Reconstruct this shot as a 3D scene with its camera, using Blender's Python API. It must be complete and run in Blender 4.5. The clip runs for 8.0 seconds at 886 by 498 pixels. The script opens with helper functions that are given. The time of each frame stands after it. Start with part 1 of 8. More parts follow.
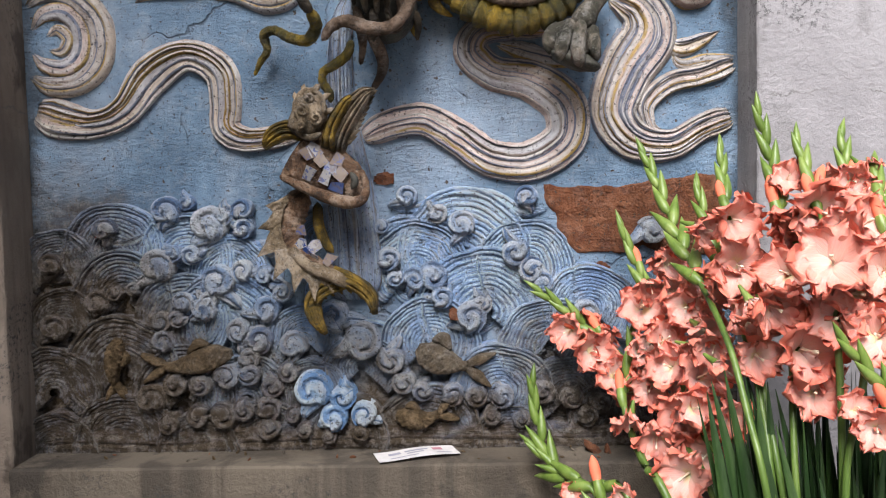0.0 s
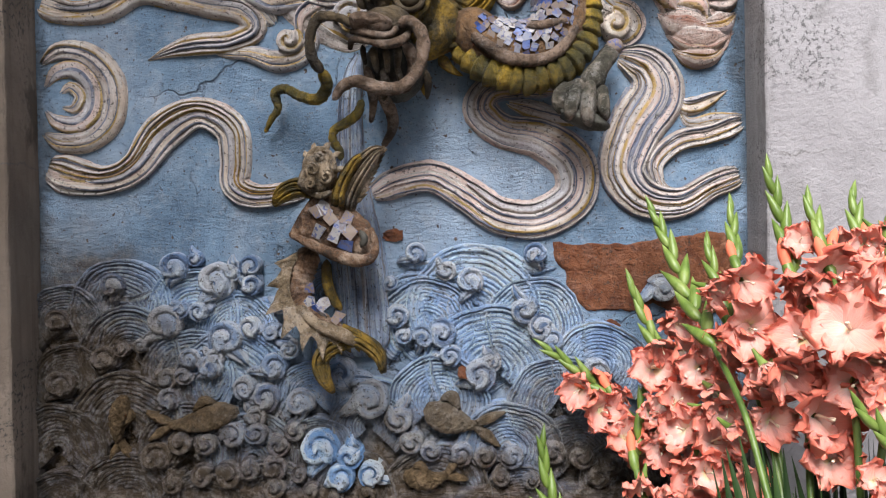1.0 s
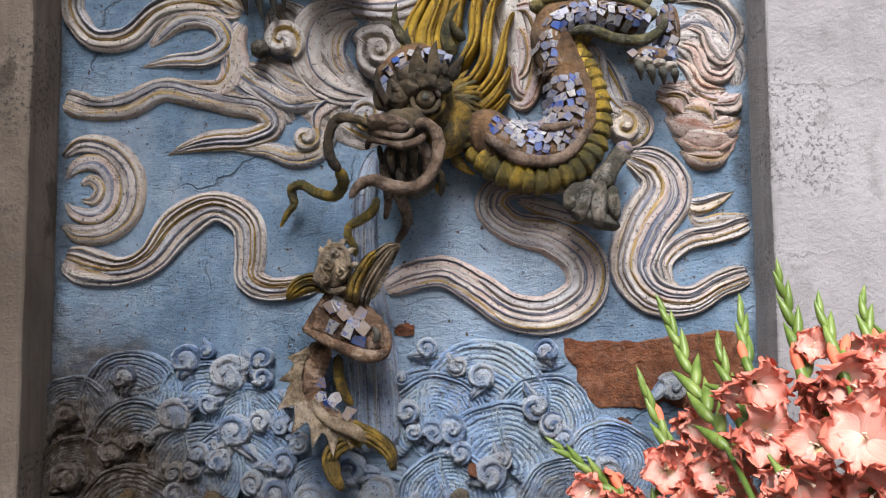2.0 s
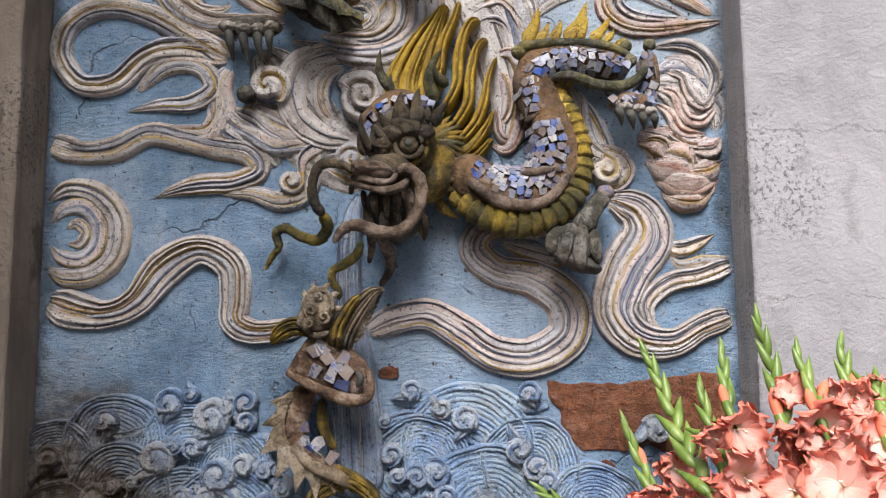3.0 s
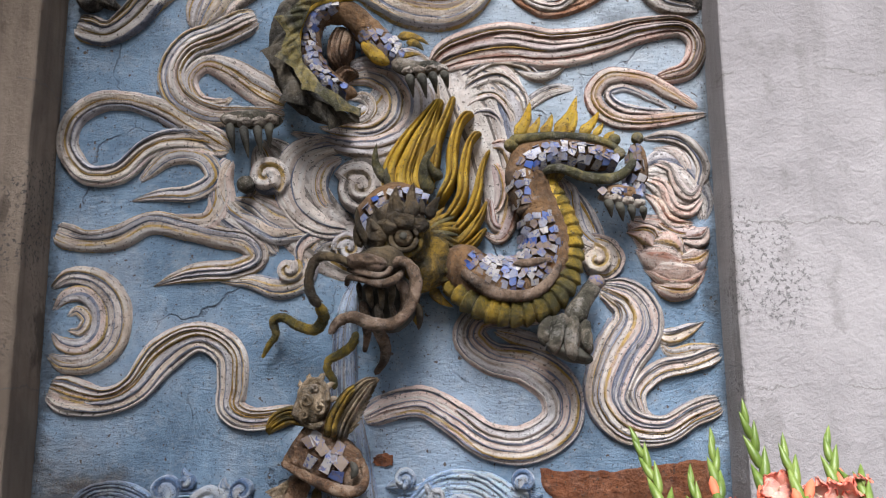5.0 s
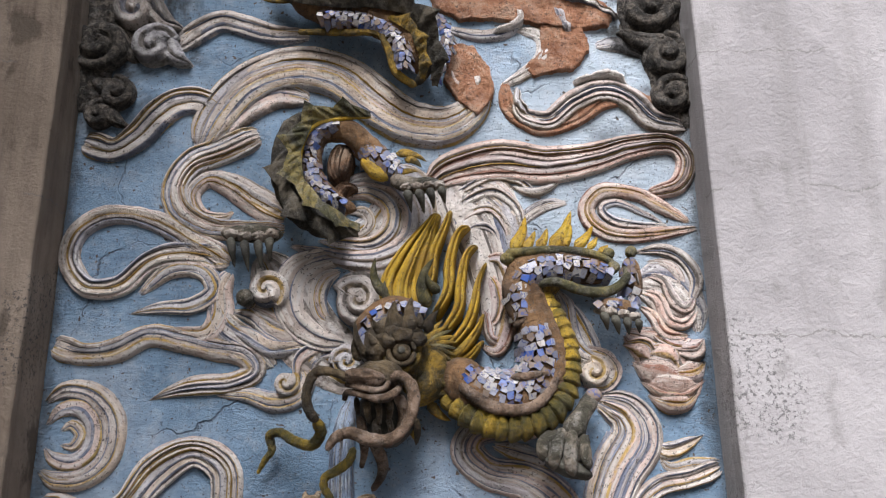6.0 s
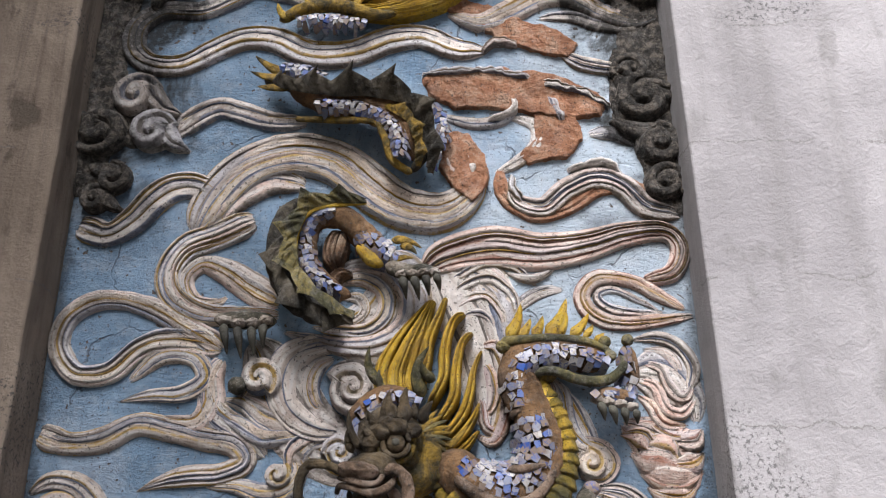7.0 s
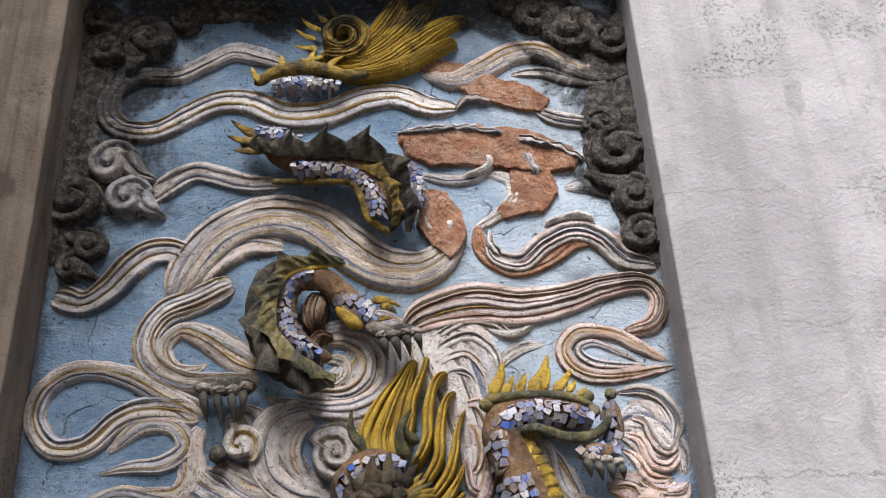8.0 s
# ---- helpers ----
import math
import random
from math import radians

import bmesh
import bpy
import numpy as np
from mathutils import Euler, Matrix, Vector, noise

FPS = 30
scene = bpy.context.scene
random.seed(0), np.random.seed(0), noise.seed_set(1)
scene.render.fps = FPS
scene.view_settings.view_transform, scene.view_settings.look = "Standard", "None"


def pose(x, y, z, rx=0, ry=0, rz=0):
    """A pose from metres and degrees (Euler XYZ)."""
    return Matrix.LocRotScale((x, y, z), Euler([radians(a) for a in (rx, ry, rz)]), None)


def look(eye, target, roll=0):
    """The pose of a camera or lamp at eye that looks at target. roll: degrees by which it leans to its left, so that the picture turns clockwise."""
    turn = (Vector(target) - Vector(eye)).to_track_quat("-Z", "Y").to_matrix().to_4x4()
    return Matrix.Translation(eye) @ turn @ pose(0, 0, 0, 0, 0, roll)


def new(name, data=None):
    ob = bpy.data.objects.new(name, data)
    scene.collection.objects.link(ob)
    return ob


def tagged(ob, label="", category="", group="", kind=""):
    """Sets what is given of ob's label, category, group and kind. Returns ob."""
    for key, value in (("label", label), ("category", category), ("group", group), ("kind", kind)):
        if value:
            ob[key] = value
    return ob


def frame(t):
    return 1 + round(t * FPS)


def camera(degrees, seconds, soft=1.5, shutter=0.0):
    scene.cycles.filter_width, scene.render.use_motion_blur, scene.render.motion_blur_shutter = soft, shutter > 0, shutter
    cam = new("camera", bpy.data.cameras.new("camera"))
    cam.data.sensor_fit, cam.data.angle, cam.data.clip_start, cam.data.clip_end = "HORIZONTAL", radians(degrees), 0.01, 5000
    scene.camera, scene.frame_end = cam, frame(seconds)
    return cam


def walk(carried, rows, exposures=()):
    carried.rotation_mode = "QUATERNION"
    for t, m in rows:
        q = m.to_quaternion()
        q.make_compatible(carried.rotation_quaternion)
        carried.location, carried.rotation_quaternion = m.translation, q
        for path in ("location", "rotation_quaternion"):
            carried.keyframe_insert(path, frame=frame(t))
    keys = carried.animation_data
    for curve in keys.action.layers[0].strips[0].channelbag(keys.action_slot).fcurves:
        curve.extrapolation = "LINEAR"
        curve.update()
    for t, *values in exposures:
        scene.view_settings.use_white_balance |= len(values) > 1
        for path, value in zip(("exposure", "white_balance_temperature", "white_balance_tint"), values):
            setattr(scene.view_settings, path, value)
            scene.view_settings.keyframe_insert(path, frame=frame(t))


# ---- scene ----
cam = camera(55.4, 8.0, soft=1.1)
PATH = [
    (0, (0.057, -0.042, 1.335), (0.009, 1.954, 1.214), -1.2),
    (0.5, (0.05, -0.04, 1.352), (-0.003, 1.958, 1.265), -1.1),
    (1, (0.048, -0.035, 1.362), (-0.007, 1.964, 1.341), -1.0),
    (1.5, (0.03, -0.043, 1.382), (-0.02, 1.955, 1.451), -0.7),
    (2, (0.023, -0.051, 1.395), (-0.024, 1.942, 1.556), -0.3),
    (2.2, (0.024, -0.056, 1.403), (-0.015, 1.935, 1.593), -0.4),
    (3.5, (0.049, -0.068, 1.423), (0.019, 1.917, 1.664), -0.4),
    (4, (0.046, -0.081, 1.438), (0.016, 1.901, 1.704), -0.2),
    (5.5, (0.056, -0.118, 1.5), (0.03, 1.832, 1.945), -0.6),
    (6, (0.047, -0.128, 1.507), (0.034, 1.788, 2.082), -0.6),
    (6.5, (0.047, -0.128, 1.515), (0.04, 1.761, 2.171), -0.6),
    (7, (0.039, -0.131, 1.537), (0.049, 1.729, 2.273), -0.6),
    (7.5, (0.043, -0.136, 1.555), (0.071, 1.696, 2.356), -1.5),
    (8, (0.043, -0.143, 1.565), (0.101, 1.677, 2.394), -3.0),
]
walk(cam, [(t, look(eye, target, roll)) for t, eye, target, roll in PATH], exposures=[(0.0, 1.12, 6200, 13), (8.0, 1.12, 6200, 13)])

# ---- light: a bright overcast courtyard, open sky in front of the wall ----
world = bpy.data.worlds.new("overcast")
scene.world = world
world.use_nodes = True
sky = world.node_tree.nodes.new("ShaderNodeTexSky")
sky.sky_type, sky.sun_disc = "NISHITA", False
sky.sun_elevation, sky.sun_rotation = radians(47), radians(193)
sky.air_density, sky.dust_density = 1.0, 4.0
back = world.node_tree.nodes["Background"]
back.inputs["Strength"].default_value = 0.05
world.node_tree.links.new(sky.outputs["Color"], back.inputs["Color"])
sun = new("sun", bpy.data.lights.new("sun", "SUN"))
sun.data.energy, sun.data.angle, sun.data.color = 5.0, radians(34), (1.0, 0.965, 0.915)
sun.matrix_world = look((-0.92, -2.5, 6.0), (0.0, 1.5, 1.6))

# ---- materials ----


class Nodes:
    """A small writer for node trees."""

    def __init__(self, tree):
        self.tree = tree

    def add(self, kind):
        return self.tree.nodes.new(kind)

    def put(self, socket, value):
        if isinstance(value, bpy.types.NodeSocket):
            self.tree.links.new(value, socket)
        else:
            socket.default_value = value

    def math(self, op, a, b=0.0, c=0.0, clamp=False):
        n = self.add("ShaderNodeMath")
        n.operation, n.use_clamp = op, clamp
        for s, v in zip(n.inputs, (a, b, c)):
            self.put(s, v)
        return n.outputs[0]

    def noise(self, vec, scale, detail=4.0, rough=0.6, warp=0.0):
        n = self.add("ShaderNodeTexNoise")
        self.put(n.inputs["Vector"], vec)
        n.inputs["Scale"].default_value, n.inputs["Detail"].default_value = scale, detail
        n.inputs["Roughness"].default_value, n.inputs["Distortion"].default_value = rough, warp
        return n.outputs["Fac"]

    def ramp(self, fac, stops, mode="LINEAR"):
        n = self.add("ShaderNodeValToRGB")
        n.color_ramp.interpolation = mode
        el = n.color_ramp.elements
        while len(el) < len(stops):
            el.new(0.5)
        for e, (p, c) in zip(el, stops):
            e.position = p
            e.color = (*c, 1.0) if isinstance(c, tuple) else (c, c, c, 1.0)
        self.put(n.inputs["Fac"], fac)
        return n.outputs["Color"]

    def mix(self, fac, a, b, blend="MIX"):
        n = self.add("ShaderNodeMix")
        n.data_type, n.blend_type = "RGBA", blend
        self.put(n.inputs["Factor"], fac)
        self.put(n.inputs[6], a if isinstance(a, bpy.types.NodeSocket) else (*a, 1.0))
        self.put(n.inputs[7], b if isinstance(b, bpy.types.NodeSocket) else (*b, 1.0))
        return n.outputs[2]

    def step(self, value, low, high):
        n = self.add("ShaderNodeMapRange")
        n.interpolation_type = "SMOOTHSTEP"
        self.put(n.inputs["Value"], value)
        n.inputs["From Min"].default_value, n.inputs["From Max"].default_value = low, high
        return n.outputs["Result"]

    def scaled(self, vec, x, y, z):
        n = self.add("ShaderNodeMapping")
        self.put(n.inputs["Vector"], vec)
        n.inputs["Scale"].default_value = (x, y, z)
        return n.outputs["Vector"]


def material(name, rough=0.85, spec=0.3):
    m = bpy.data.materials.new(name)
    m.use_nodes = True
    n = Nodes(m.node_tree)
    bsdf = m.node_tree.nodes["Principled BSDF"]
    bsdf.inputs["Roughness"].default_value = rough
    bsdf.inputs["Specular IOR Level"].default_value = spec
    place = n.add("ShaderNodeNewGeometry").outputs["Position"]
    return m, n, bsdf, place


def bump(n, bsdf, height, strength=0.5, distance=0.004):
    b = n.add("ShaderNodeBump")
    b.inputs["Strength"].default_value, b.inputs["Distance"].default_value = strength, distance
    n.put(b.inputs["Height"], height)
    n.put(bsdf.inputs["Normal"], b.outputs["Normal"])


MUD, SOOT, LIME = (0.066, 0.042, 0.017), (0.02, 0.019, 0.017), (0.66, 0.64, 0.62)


def weather(n, color, place, mud=1.0, soot=1.0, bare=0.5):
    """Marks of the wall: splashed mud low down, black lichen by the upper sides, a dark band at the top, specks and
    worn lime.
    """
    sep = n.add("ShaderNodeSeparateXYZ")
    n.put(sep.inputs[0], place)
    x, z = sep.outputs["X"], sep.outputs["Z"]
    big, fine = n.noise(place, 5.0, 6, 0.65, 0.6), n.noise(place, 60.0, 5, 0.7)
    worn = n.step(n.noise(place, 22.0, 8, 0.8), 0.5, 0.6)
    color = n.mix(n.math("MULTIPLY", worn, bare), color, LIME)
    tone = n.ramp(n.noise(place, 9.0, 6, 0.7), [(0.36, 0.8), (0.62, 1.14)])
    color = n.mix(1.0, color, tone, "MULTIPLY")
    pits = n.step(n.noise(place, 170.0, 3, 0.6), 0.6, 0.66)
    color = n.mix(n.math("MULTIPLY", pits, 0.75), color, (0.06, 0.052, 0.045))
    fleck = n.step(n.noise(n.scaled(place, 1.0, 1.0, 1.3), 130.0, 4, 0.75), 0.58, 0.65)
    color = n.mix(n.math("MULTIPLY", fleck, bare), color, LIME)
    specks = n.step(n.noise(place, 48.0, 6, 0.85), 0.57, 0.64)
    color = n.mix(n.math("MULTIPLY", specks, 0.62), color, (0.05, 0.045, 0.04))
    # mud line: higher towards the damp corner
    left = n.step(n.math("MULTIPLY", x, -1.0), 0.34, 0.66)
    line = n.math("MULTIPLY_ADD", left, 0.29, 1.065)
    over = n.math("ADD", n.math("SUBTRACT", line, z), n.math("MULTIPLY", n.math("SUBTRACT", big, 0.5), 0.6))
    m1 = n.math("MULTIPLY", n.step(over, -0.13, 0.15), n.math("MULTIPLY_ADD", n.step(fine, 0.42, 0.62), -0.18, 1.0), clamp=True)
    color = n.mix(n.math("MULTIPLY", m1, 0.97 * mud), color, n.mix(n.step(fine, 0.42, 0.66), MUD, (0.19, 0.125, 0.06)))
    # black lichen along the sides, and a darker band at the top
    high = n.step(z, 2.05, 2.45)
    wide = n.math("MULTIPLY", n.math("SUBTRACT", big, 0.5), 0.8)
    l1 = n.step(n.math("ADD", n.math("MULTIPLY", x, -1.0), wide), 0.48, 0.63)
    r1 = n.step(n.math("ADD", x, wide), 0.37, 0.47)
    t1 = n.step(n.math("ADD", z, n.math("MULTIPLY", wide, 0.8)), 2.86, 2.96)
    edge = n.math("MAXIMUM", n.math("MULTIPLY", n.math("MAXIMUM", l1, r1), high), t1)
    low_edge = n.step(n.math("ADD", n.math("MULTIPLY", x, -1.0), n.math("MULTIPLY", wide, 0.2)), 0.705, 0.74)
    moss = n.step(n.math("ADD", x, n.math("MULTIPLY", wide, 0.16)), 0.515, 0.55)
    edge = n.math("MAXIMUM", edge, n.math("MULTIPLY", n.math("MAXIMUM", low_edge, moss), 0.75))
    edge = n.math("MULTIPLY", edge, n.math("MULTIPLY_ADD", n.step(fine, 0.48, 0.66), -0.22, 1.0), clamp=True)
    return n.mix(n.math("MULTIPLY", edge, 0.93 * soot), color, SOOT)


def striped_paint(name, bases, lines, wear=0.45, mud=1.0, line=0.34, grey=0.35):
    """Worn limewash on a modelled band: washed tones, thin painted lines along its steps, crest highlights in the
    colour.
    """
    m, n, bsdf, place = material(name, 0.72, 0.35)
    uv = n.add("ShaderNodeSeparateXYZ")
    n.put(uv.inputs[0], n.add("ShaderNodeUVMap").outputs["UV"])
    shift = n.add("ShaderNodeObjectInfo").outputs["Random"]
    wob = n.math("MULTIPLY", n.math("SUBTRACT", n.noise(place, 26.0, 4, 0.7), 0.5), 0.5)
    ph = n.math("ADD", uv.outputs["X"], wob)
    pick = n.add("ShaderNodeTexWhiteNoise")
    pick.noise_dimensions = "1D"
    n.put(pick.inputs["W"], n.math("ADD", n.math("FLOOR", ph), n.math("MULTIPLY", shift, 37.0)))
    tint = n.ramp(pick.outputs["Value"], [(k / len(lines), c) for k, c in enumerate(lines)], "CONSTANT")
    color = n.ramp(n.noise(place, 11.0, 5, 0.7, 0.5), [(0.38 + 0.24 * k / (len(bases) - 1), c) for k, c in enumerate(bases)])
    hue = n.add("ShaderNodeSeparateColor")
    n.put(hue.inputs[0], pick.outputs["Color"])
    reach = n.math("MULTIPLY_ADD", n.math("POWER", hue.outputs["Green"], 2.0), line * 1.9, line * 0.35)
    stroke = n.step(n.math("SUBTRACT", n.math("FRACT", ph), reach), 0.06, -0.06)
    kept = n.step(n.noise(place, 17.0, 5, 0.7), 0.68, 0.48)
    color = n.mix(n.math("MULTIPLY", stroke, kept), color, tint)
    # whitish highlights of the ridge crests, put into the colour
    crest = n.math("MULTIPLY", n.step(n.math("FRACT", ph), 0.4, 0.62), n.step(n.math("FRACT", ph), 0.98, 0.76))
    crest = n.math("MULTIPLY", crest, n.step(n.noise(place, 13.0, 5, 0.7), 0.42, 0.58))
    color = n.mix(n.math("MULTIPLY", crest, 0.55), color, tuple(min(0.85, c * 1.25 + 0.03) for c in bases[-1]))
    grain = n.add("ShaderNodeCombineXYZ")
    n.put(grain.inputs[0], n.math("MULTIPLY", uv.outputs["X"], 7.0))
    n.put(grain.inputs[1], n.math("MULTIPLY", uv.outputs["Y"], 9.0))
    streak = n.noise(grain.outputs[0], 1.0, 4, 0.7, 0.6)
    color = n.mix(n.math("MULTIPLY", n.step(streak, 0.5, 0.6), grey), color, (0.2, 0.185, 0.175))
    n.put(bsdf.inputs["Base Color"], weather(n, color, place, mud, 1.0, wear))
    h = n.math("ADD", n.math("MULTIPLY", streak, 0.8), n.math("MULTIPLY", n.noise(place, 170.0, 5, 0.75), 0.8))
    h = n.math("ADD", h, n.math("MULTIPLY", n.noise(place, 55.0, 6, 0.85), 1.5))
    bump(n, bsdf, h, 1.0, 0.011)
    return m


def limewash(name, bases, wear=0.35, mud=1.0, dust=0.3, soot=1.0, lines=(), tints=True):
    """Worn limewash brushed along modelled ridges: each has its own tone, a thin painted line on its low side and a
    highlight coloured along its crest.
    """
    m, n, bsdf, place = material(name, 0.78, 0.3)
    uv = n.add("ShaderNodeSeparateXYZ")
    n.put(uv.inputs[0], n.add("ShaderNodeUVMap").outputs["UV"])
    shift = n.add("ShaderNodeObjectInfo").outputs["Random"]
    along = n.add("ShaderNodeCombineXYZ")
    n.put(along.inputs[0], n.math("MULTIPLY_ADD", uv.outputs["X"], 2.6, n.math("MULTIPLY", shift, 60.0)))
    n.put(along.inputs[1], n.math("MULTIPLY", uv.outputs["Y"], 11.0))
    streak = n.noise(along.outputs[0], 1.0, 5, 0.7, 0.5)
    tone = n.math("ADD", n.math("MULTIPLY", n.noise(place, 12.0, 5, 0.7, 0.5), 0.5), n.math("MULTIPLY", streak, 0.5))
    color = n.ramp(tone, [(0.40 + 0.2 * k / (len(bases) - 1), c) for k, c in enumerate(bases)])
    pick = n.add("ShaderNodeTexWhiteNoise")
    pick.noise_dimensions = "1D"
    n.put(pick.inputs["W"], n.math("ADD", n.math("FLOOR", uv.outputs["X"]), n.math("MULTIPLY", shift, 91.0)))
    if tints:
        tint = n.ramp(shift, [(0.0, (1.06, 1.05, 1.04)), (0.3, (1.0, 0.93, 0.83)), (0.48, (0.80, 0.84, 0.94)), (0.66, (1.0, 0.88, 0.84)), (0.82, (0.78, 0.74, 0.71))], "CONSTANT")
        color = n.mix(1.0, color, tint, "MULTIPLY")
    if lines:
        wob = n.math("MULTIPLY_ADD", n.noise(place, 30.0, 4, 0.7), 0.22, -0.11)
        fr = n.math("ADD", n.math("FRACT", uv.outputs["X"]), wob)
        stroke = n.math("MULTIPLY", n.step(fr, 0.34, 0.24), n.step(n.noise(place, 15.0, 5, 0.7), 0.66, 0.5))
        color = n.mix(n.math("MULTIPLY", stroke, 0.95), color, n.ramp(pick.outputs["Value"], [(k / len(lines), c) for k, c in enumerate(lines)], "CONSTANT"))
        # ridge highlight painted as a lighter streak beside the line
        crest = n.math("MULTIPLY", n.step(fr, 0.36, 0.46), n.step(fr, 0.72, 0.58))
        crest = n.math("MULTIPLY", crest, n.step(n.noise(place, 13.0, 5, 0.7), 0.42, 0.56))
        color = n.mix(n.math("MULTIPLY", crest, 0.5), color, tuple(min(0.84, c * 1.2) for c in bases[-1]))
    dirt = n.math("MULTIPLY", n.step(streak, 0.54, 0.66), dust)
    color = n.mix(dirt, color, (0.12, 0.1, 0.085))
    n.put(bsdf.inputs["Base Color"], weather(n, color, place, mud, soot, wear))
    h = n.math("ADD", n.math("MULTIPLY", streak, 0.7), n.math("MULTIPLY", n.noise(place, 170.0, 5, 0.75), 0.8))
    h = n.math("ADD", h, n.math("MULTIPLY", n.noise(place, 55.0, 6, 0.85), 1.5))
    bump(n, bsdf, h, 1.0, 0.010)
    return m


STRIPES = ((0.47, 0.31, 0.08), (0.22, 0.25, 0.34), (0.29, 0.235, 0.195), (0.52, 0.36, 0.12), (0.19, 0.22, 0.31), (0.68, 0.64, 0.6))
M_CLOUD = limewash("cream_limewash", [(0.46, 0.395, 0.355), (0.68, 0.61, 0.565), (0.82, 0.78, 0.745)], 0.3, 1.0, 0.14, 1.0, STRIPES)
M_CLOUD_PINK = limewash("pink_limewash", [(0.52, 0.37, 0.315), (0.64, 0.485, 0.43), (0.75, 0.655, 0.605)], 0.3, 1.0, 0.14, 1.0, ((0.24, 0.10, 0.065), (0.40, 0.26, 0.10), (0.18, 0.15, 0.13), (0.36, 0.18, 0.13), (0.7, 0.63, 0.58)))
M_CLOUD_GREY = limewash("grey_limewash", [(0.36, 0.315, 0.29), (0.60, 0.55, 0.52), (0.80, 0.76, 0.73)], 0.3, 1.0, 0.2, 1.0, ((0.16, 0.14, 0.125), (0.3, 0.24, 0.17), (0.14, 0.15, 0.2), (0.66, 0.62, 0.58)))
M_OCHRE = limewash("ochre_line_paint", [(0.30, 0.17, 0.03), (0.47, 0.29, 0.06), (0.60, 0.43, 0.17)], 0.12, 1.0, 0.15, tints=False)
M_SLATE = limewash("slate_line_paint", [(0.10, 0.115, 0.17), (0.19, 0.215, 0.30), (0.36, 0.38, 0.44)], 0.12, 1.0, 0.15, tints=False)
M_GROOVE = limewash("greyed_groove_paint", [(0.10, 0.085, 0.075), (0.19, 0.165, 0.15), (0.34, 0.305, 0.285)], 0.12, tints=False)
M_RUST = limewash("dull_red_line_paint", [(0.20, 0.075, 0.045), (0.33, 0.155, 0.105), (0.48, 0.33, 0.27)], 0.12, tints=False)
M_WAVE = striped_paint("wave_paint", [(0.23, 0.37, 0.64), (0.36, 0.54, 0.84), (0.5, 0.65, 0.86)], [(0.16, 0.25, 0.42), (0.26, 0.38, 0.57), (0.48, 0.55, 0.62), (0.18, 0.28, 0.45)], 0.3, 1.0, 0.4, 0.18)
M_FOAM = striped_paint("foam_paint", [(0.28, 0.39, 0.58), (0.43, 0.53, 0.69), (0.60, 0.65, 0.72)], [(0.13, 0.22, 0.40), (0.24, 0.35, 0.55), (0.52, 0.55, 0.6)], 0.22, 1.0, 0.4, 0.25)
M_FOAM_CLEAR = striped_paint("fresh_foam_paint", [(0.28, 0.46, 0.7), (0.42, 0.56, 0.74), (0.58, 0.66, 0.76)], [(0.16, 0.32, 0.6), (0.3, 0.48, 0.72)], 0.3, 0.0, 0.4, 0.12)
M_FALL = striped_paint("waterfall_paint", [(0.216, 0.290, 0.448), (0.351, 0.450, 0.640), (0.513, 0.623, 0.800)], [(0.675, 0.725, 0.800), (0.189, 0.232, 0.352), (0.338, 0.319, 0.320), (0.405, 0.493, 0.672)], 0.35, 0.4, 0.4, 0.35)
M_MANE = striped_paint("mane_paint", [(0.38, 0.22, 0.012), (0.62, 0.38, 0.015), (0.68, 0.46, 0.04)], [(0.16, 0.1, 0.02), (0.42, 0.27, 0.02), (0.5, 0.3, 0.02)], 0.04, 0.4, 0.3, 0.25)


def clay(name, colors, wear=0.25, rough=0.85, relief=0.8, mud=0.6, scale=18.0, soot=1.0):
    m, n, bsdf, place = material(name, rough, 0.3)
    color = n.ramp(n.noise(place, scale, 6, 0.7, 0.4), [(0.4 + 0.2 * k / max(1, len(colors) - 1), c) for k, c in enumerate(colors)])
    n.put(bsdf.inputs["Base Color"], weather(n, color, place, mud, soot, wear))
    h = n.math("ADD", n.noise(place, 120.0, 6, 0.75), n.math("MULTIPLY", n.noise(place, 35.0, 5, 0.7), 1.4))
    bump(n, bsdf, h, min(1.0, relief), 0.014)
    return m


M_SOOTY = clay("lichen_blackened_render", [(0.014, 0.013, 0.012), (0.05, 0.043, 0.037), (0.17, 0.145, 0.12)], 0.12, 0.95, 1.0, 0.6, 55.0, 0.5)
M_HEAD = clay("dark_glazed_clay", [(0.018, 0.013, 0.007), (0.048, 0.034, 0.017), (0.115, 0.085, 0.048)], 0.04, 0.6)
M_SNOUT = clay("brown_clay", [(0.035, 0.023, 0.015), (0.1, 0.066, 0.043), (0.21, 0.15, 0.11)], 0.08)
M_OLIVE = clay("olive_ochre_paint", [(0.04, 0.032, 0.009), (0.14, 0.09, 0.013), (0.3, 0.19, 0.024)], 0.03, 0.7, 0.8, 0.6, 30.0)
M_BELLY = clay("green_ochre_belly_paint", [(0.045, 0.04, 0.01), (0.13, 0.095, 0.012), (0.29, 0.19, 0.018)], 0.02, 0.55, 0.8, 0.6, 14.0)
M_FIN = clay("mossy_fin_paint", [(0.028, 0.028, 0.014), (0.07, 0.066, 0.03), (0.18, 0.145, 0.05)], 0.1)
# dark copy of the fin paint: shade of the crest undersides put into the colour
M_FINSHADE = clay("shaded_fin_clay", [(0.014, 0.013, 0.01), (0.036, 0.031, 0.022), (0.085, 0.073, 0.053)], 0.06)
# colour of the claws, also standing in for shade in the open jaw
M_CLAW_SHADE = clay("dark_claw_and_shade_clay", [(0.02, 0.02, 0.016), (0.06, 0.058, 0.045)], 0.03, 0.6, 0.4)
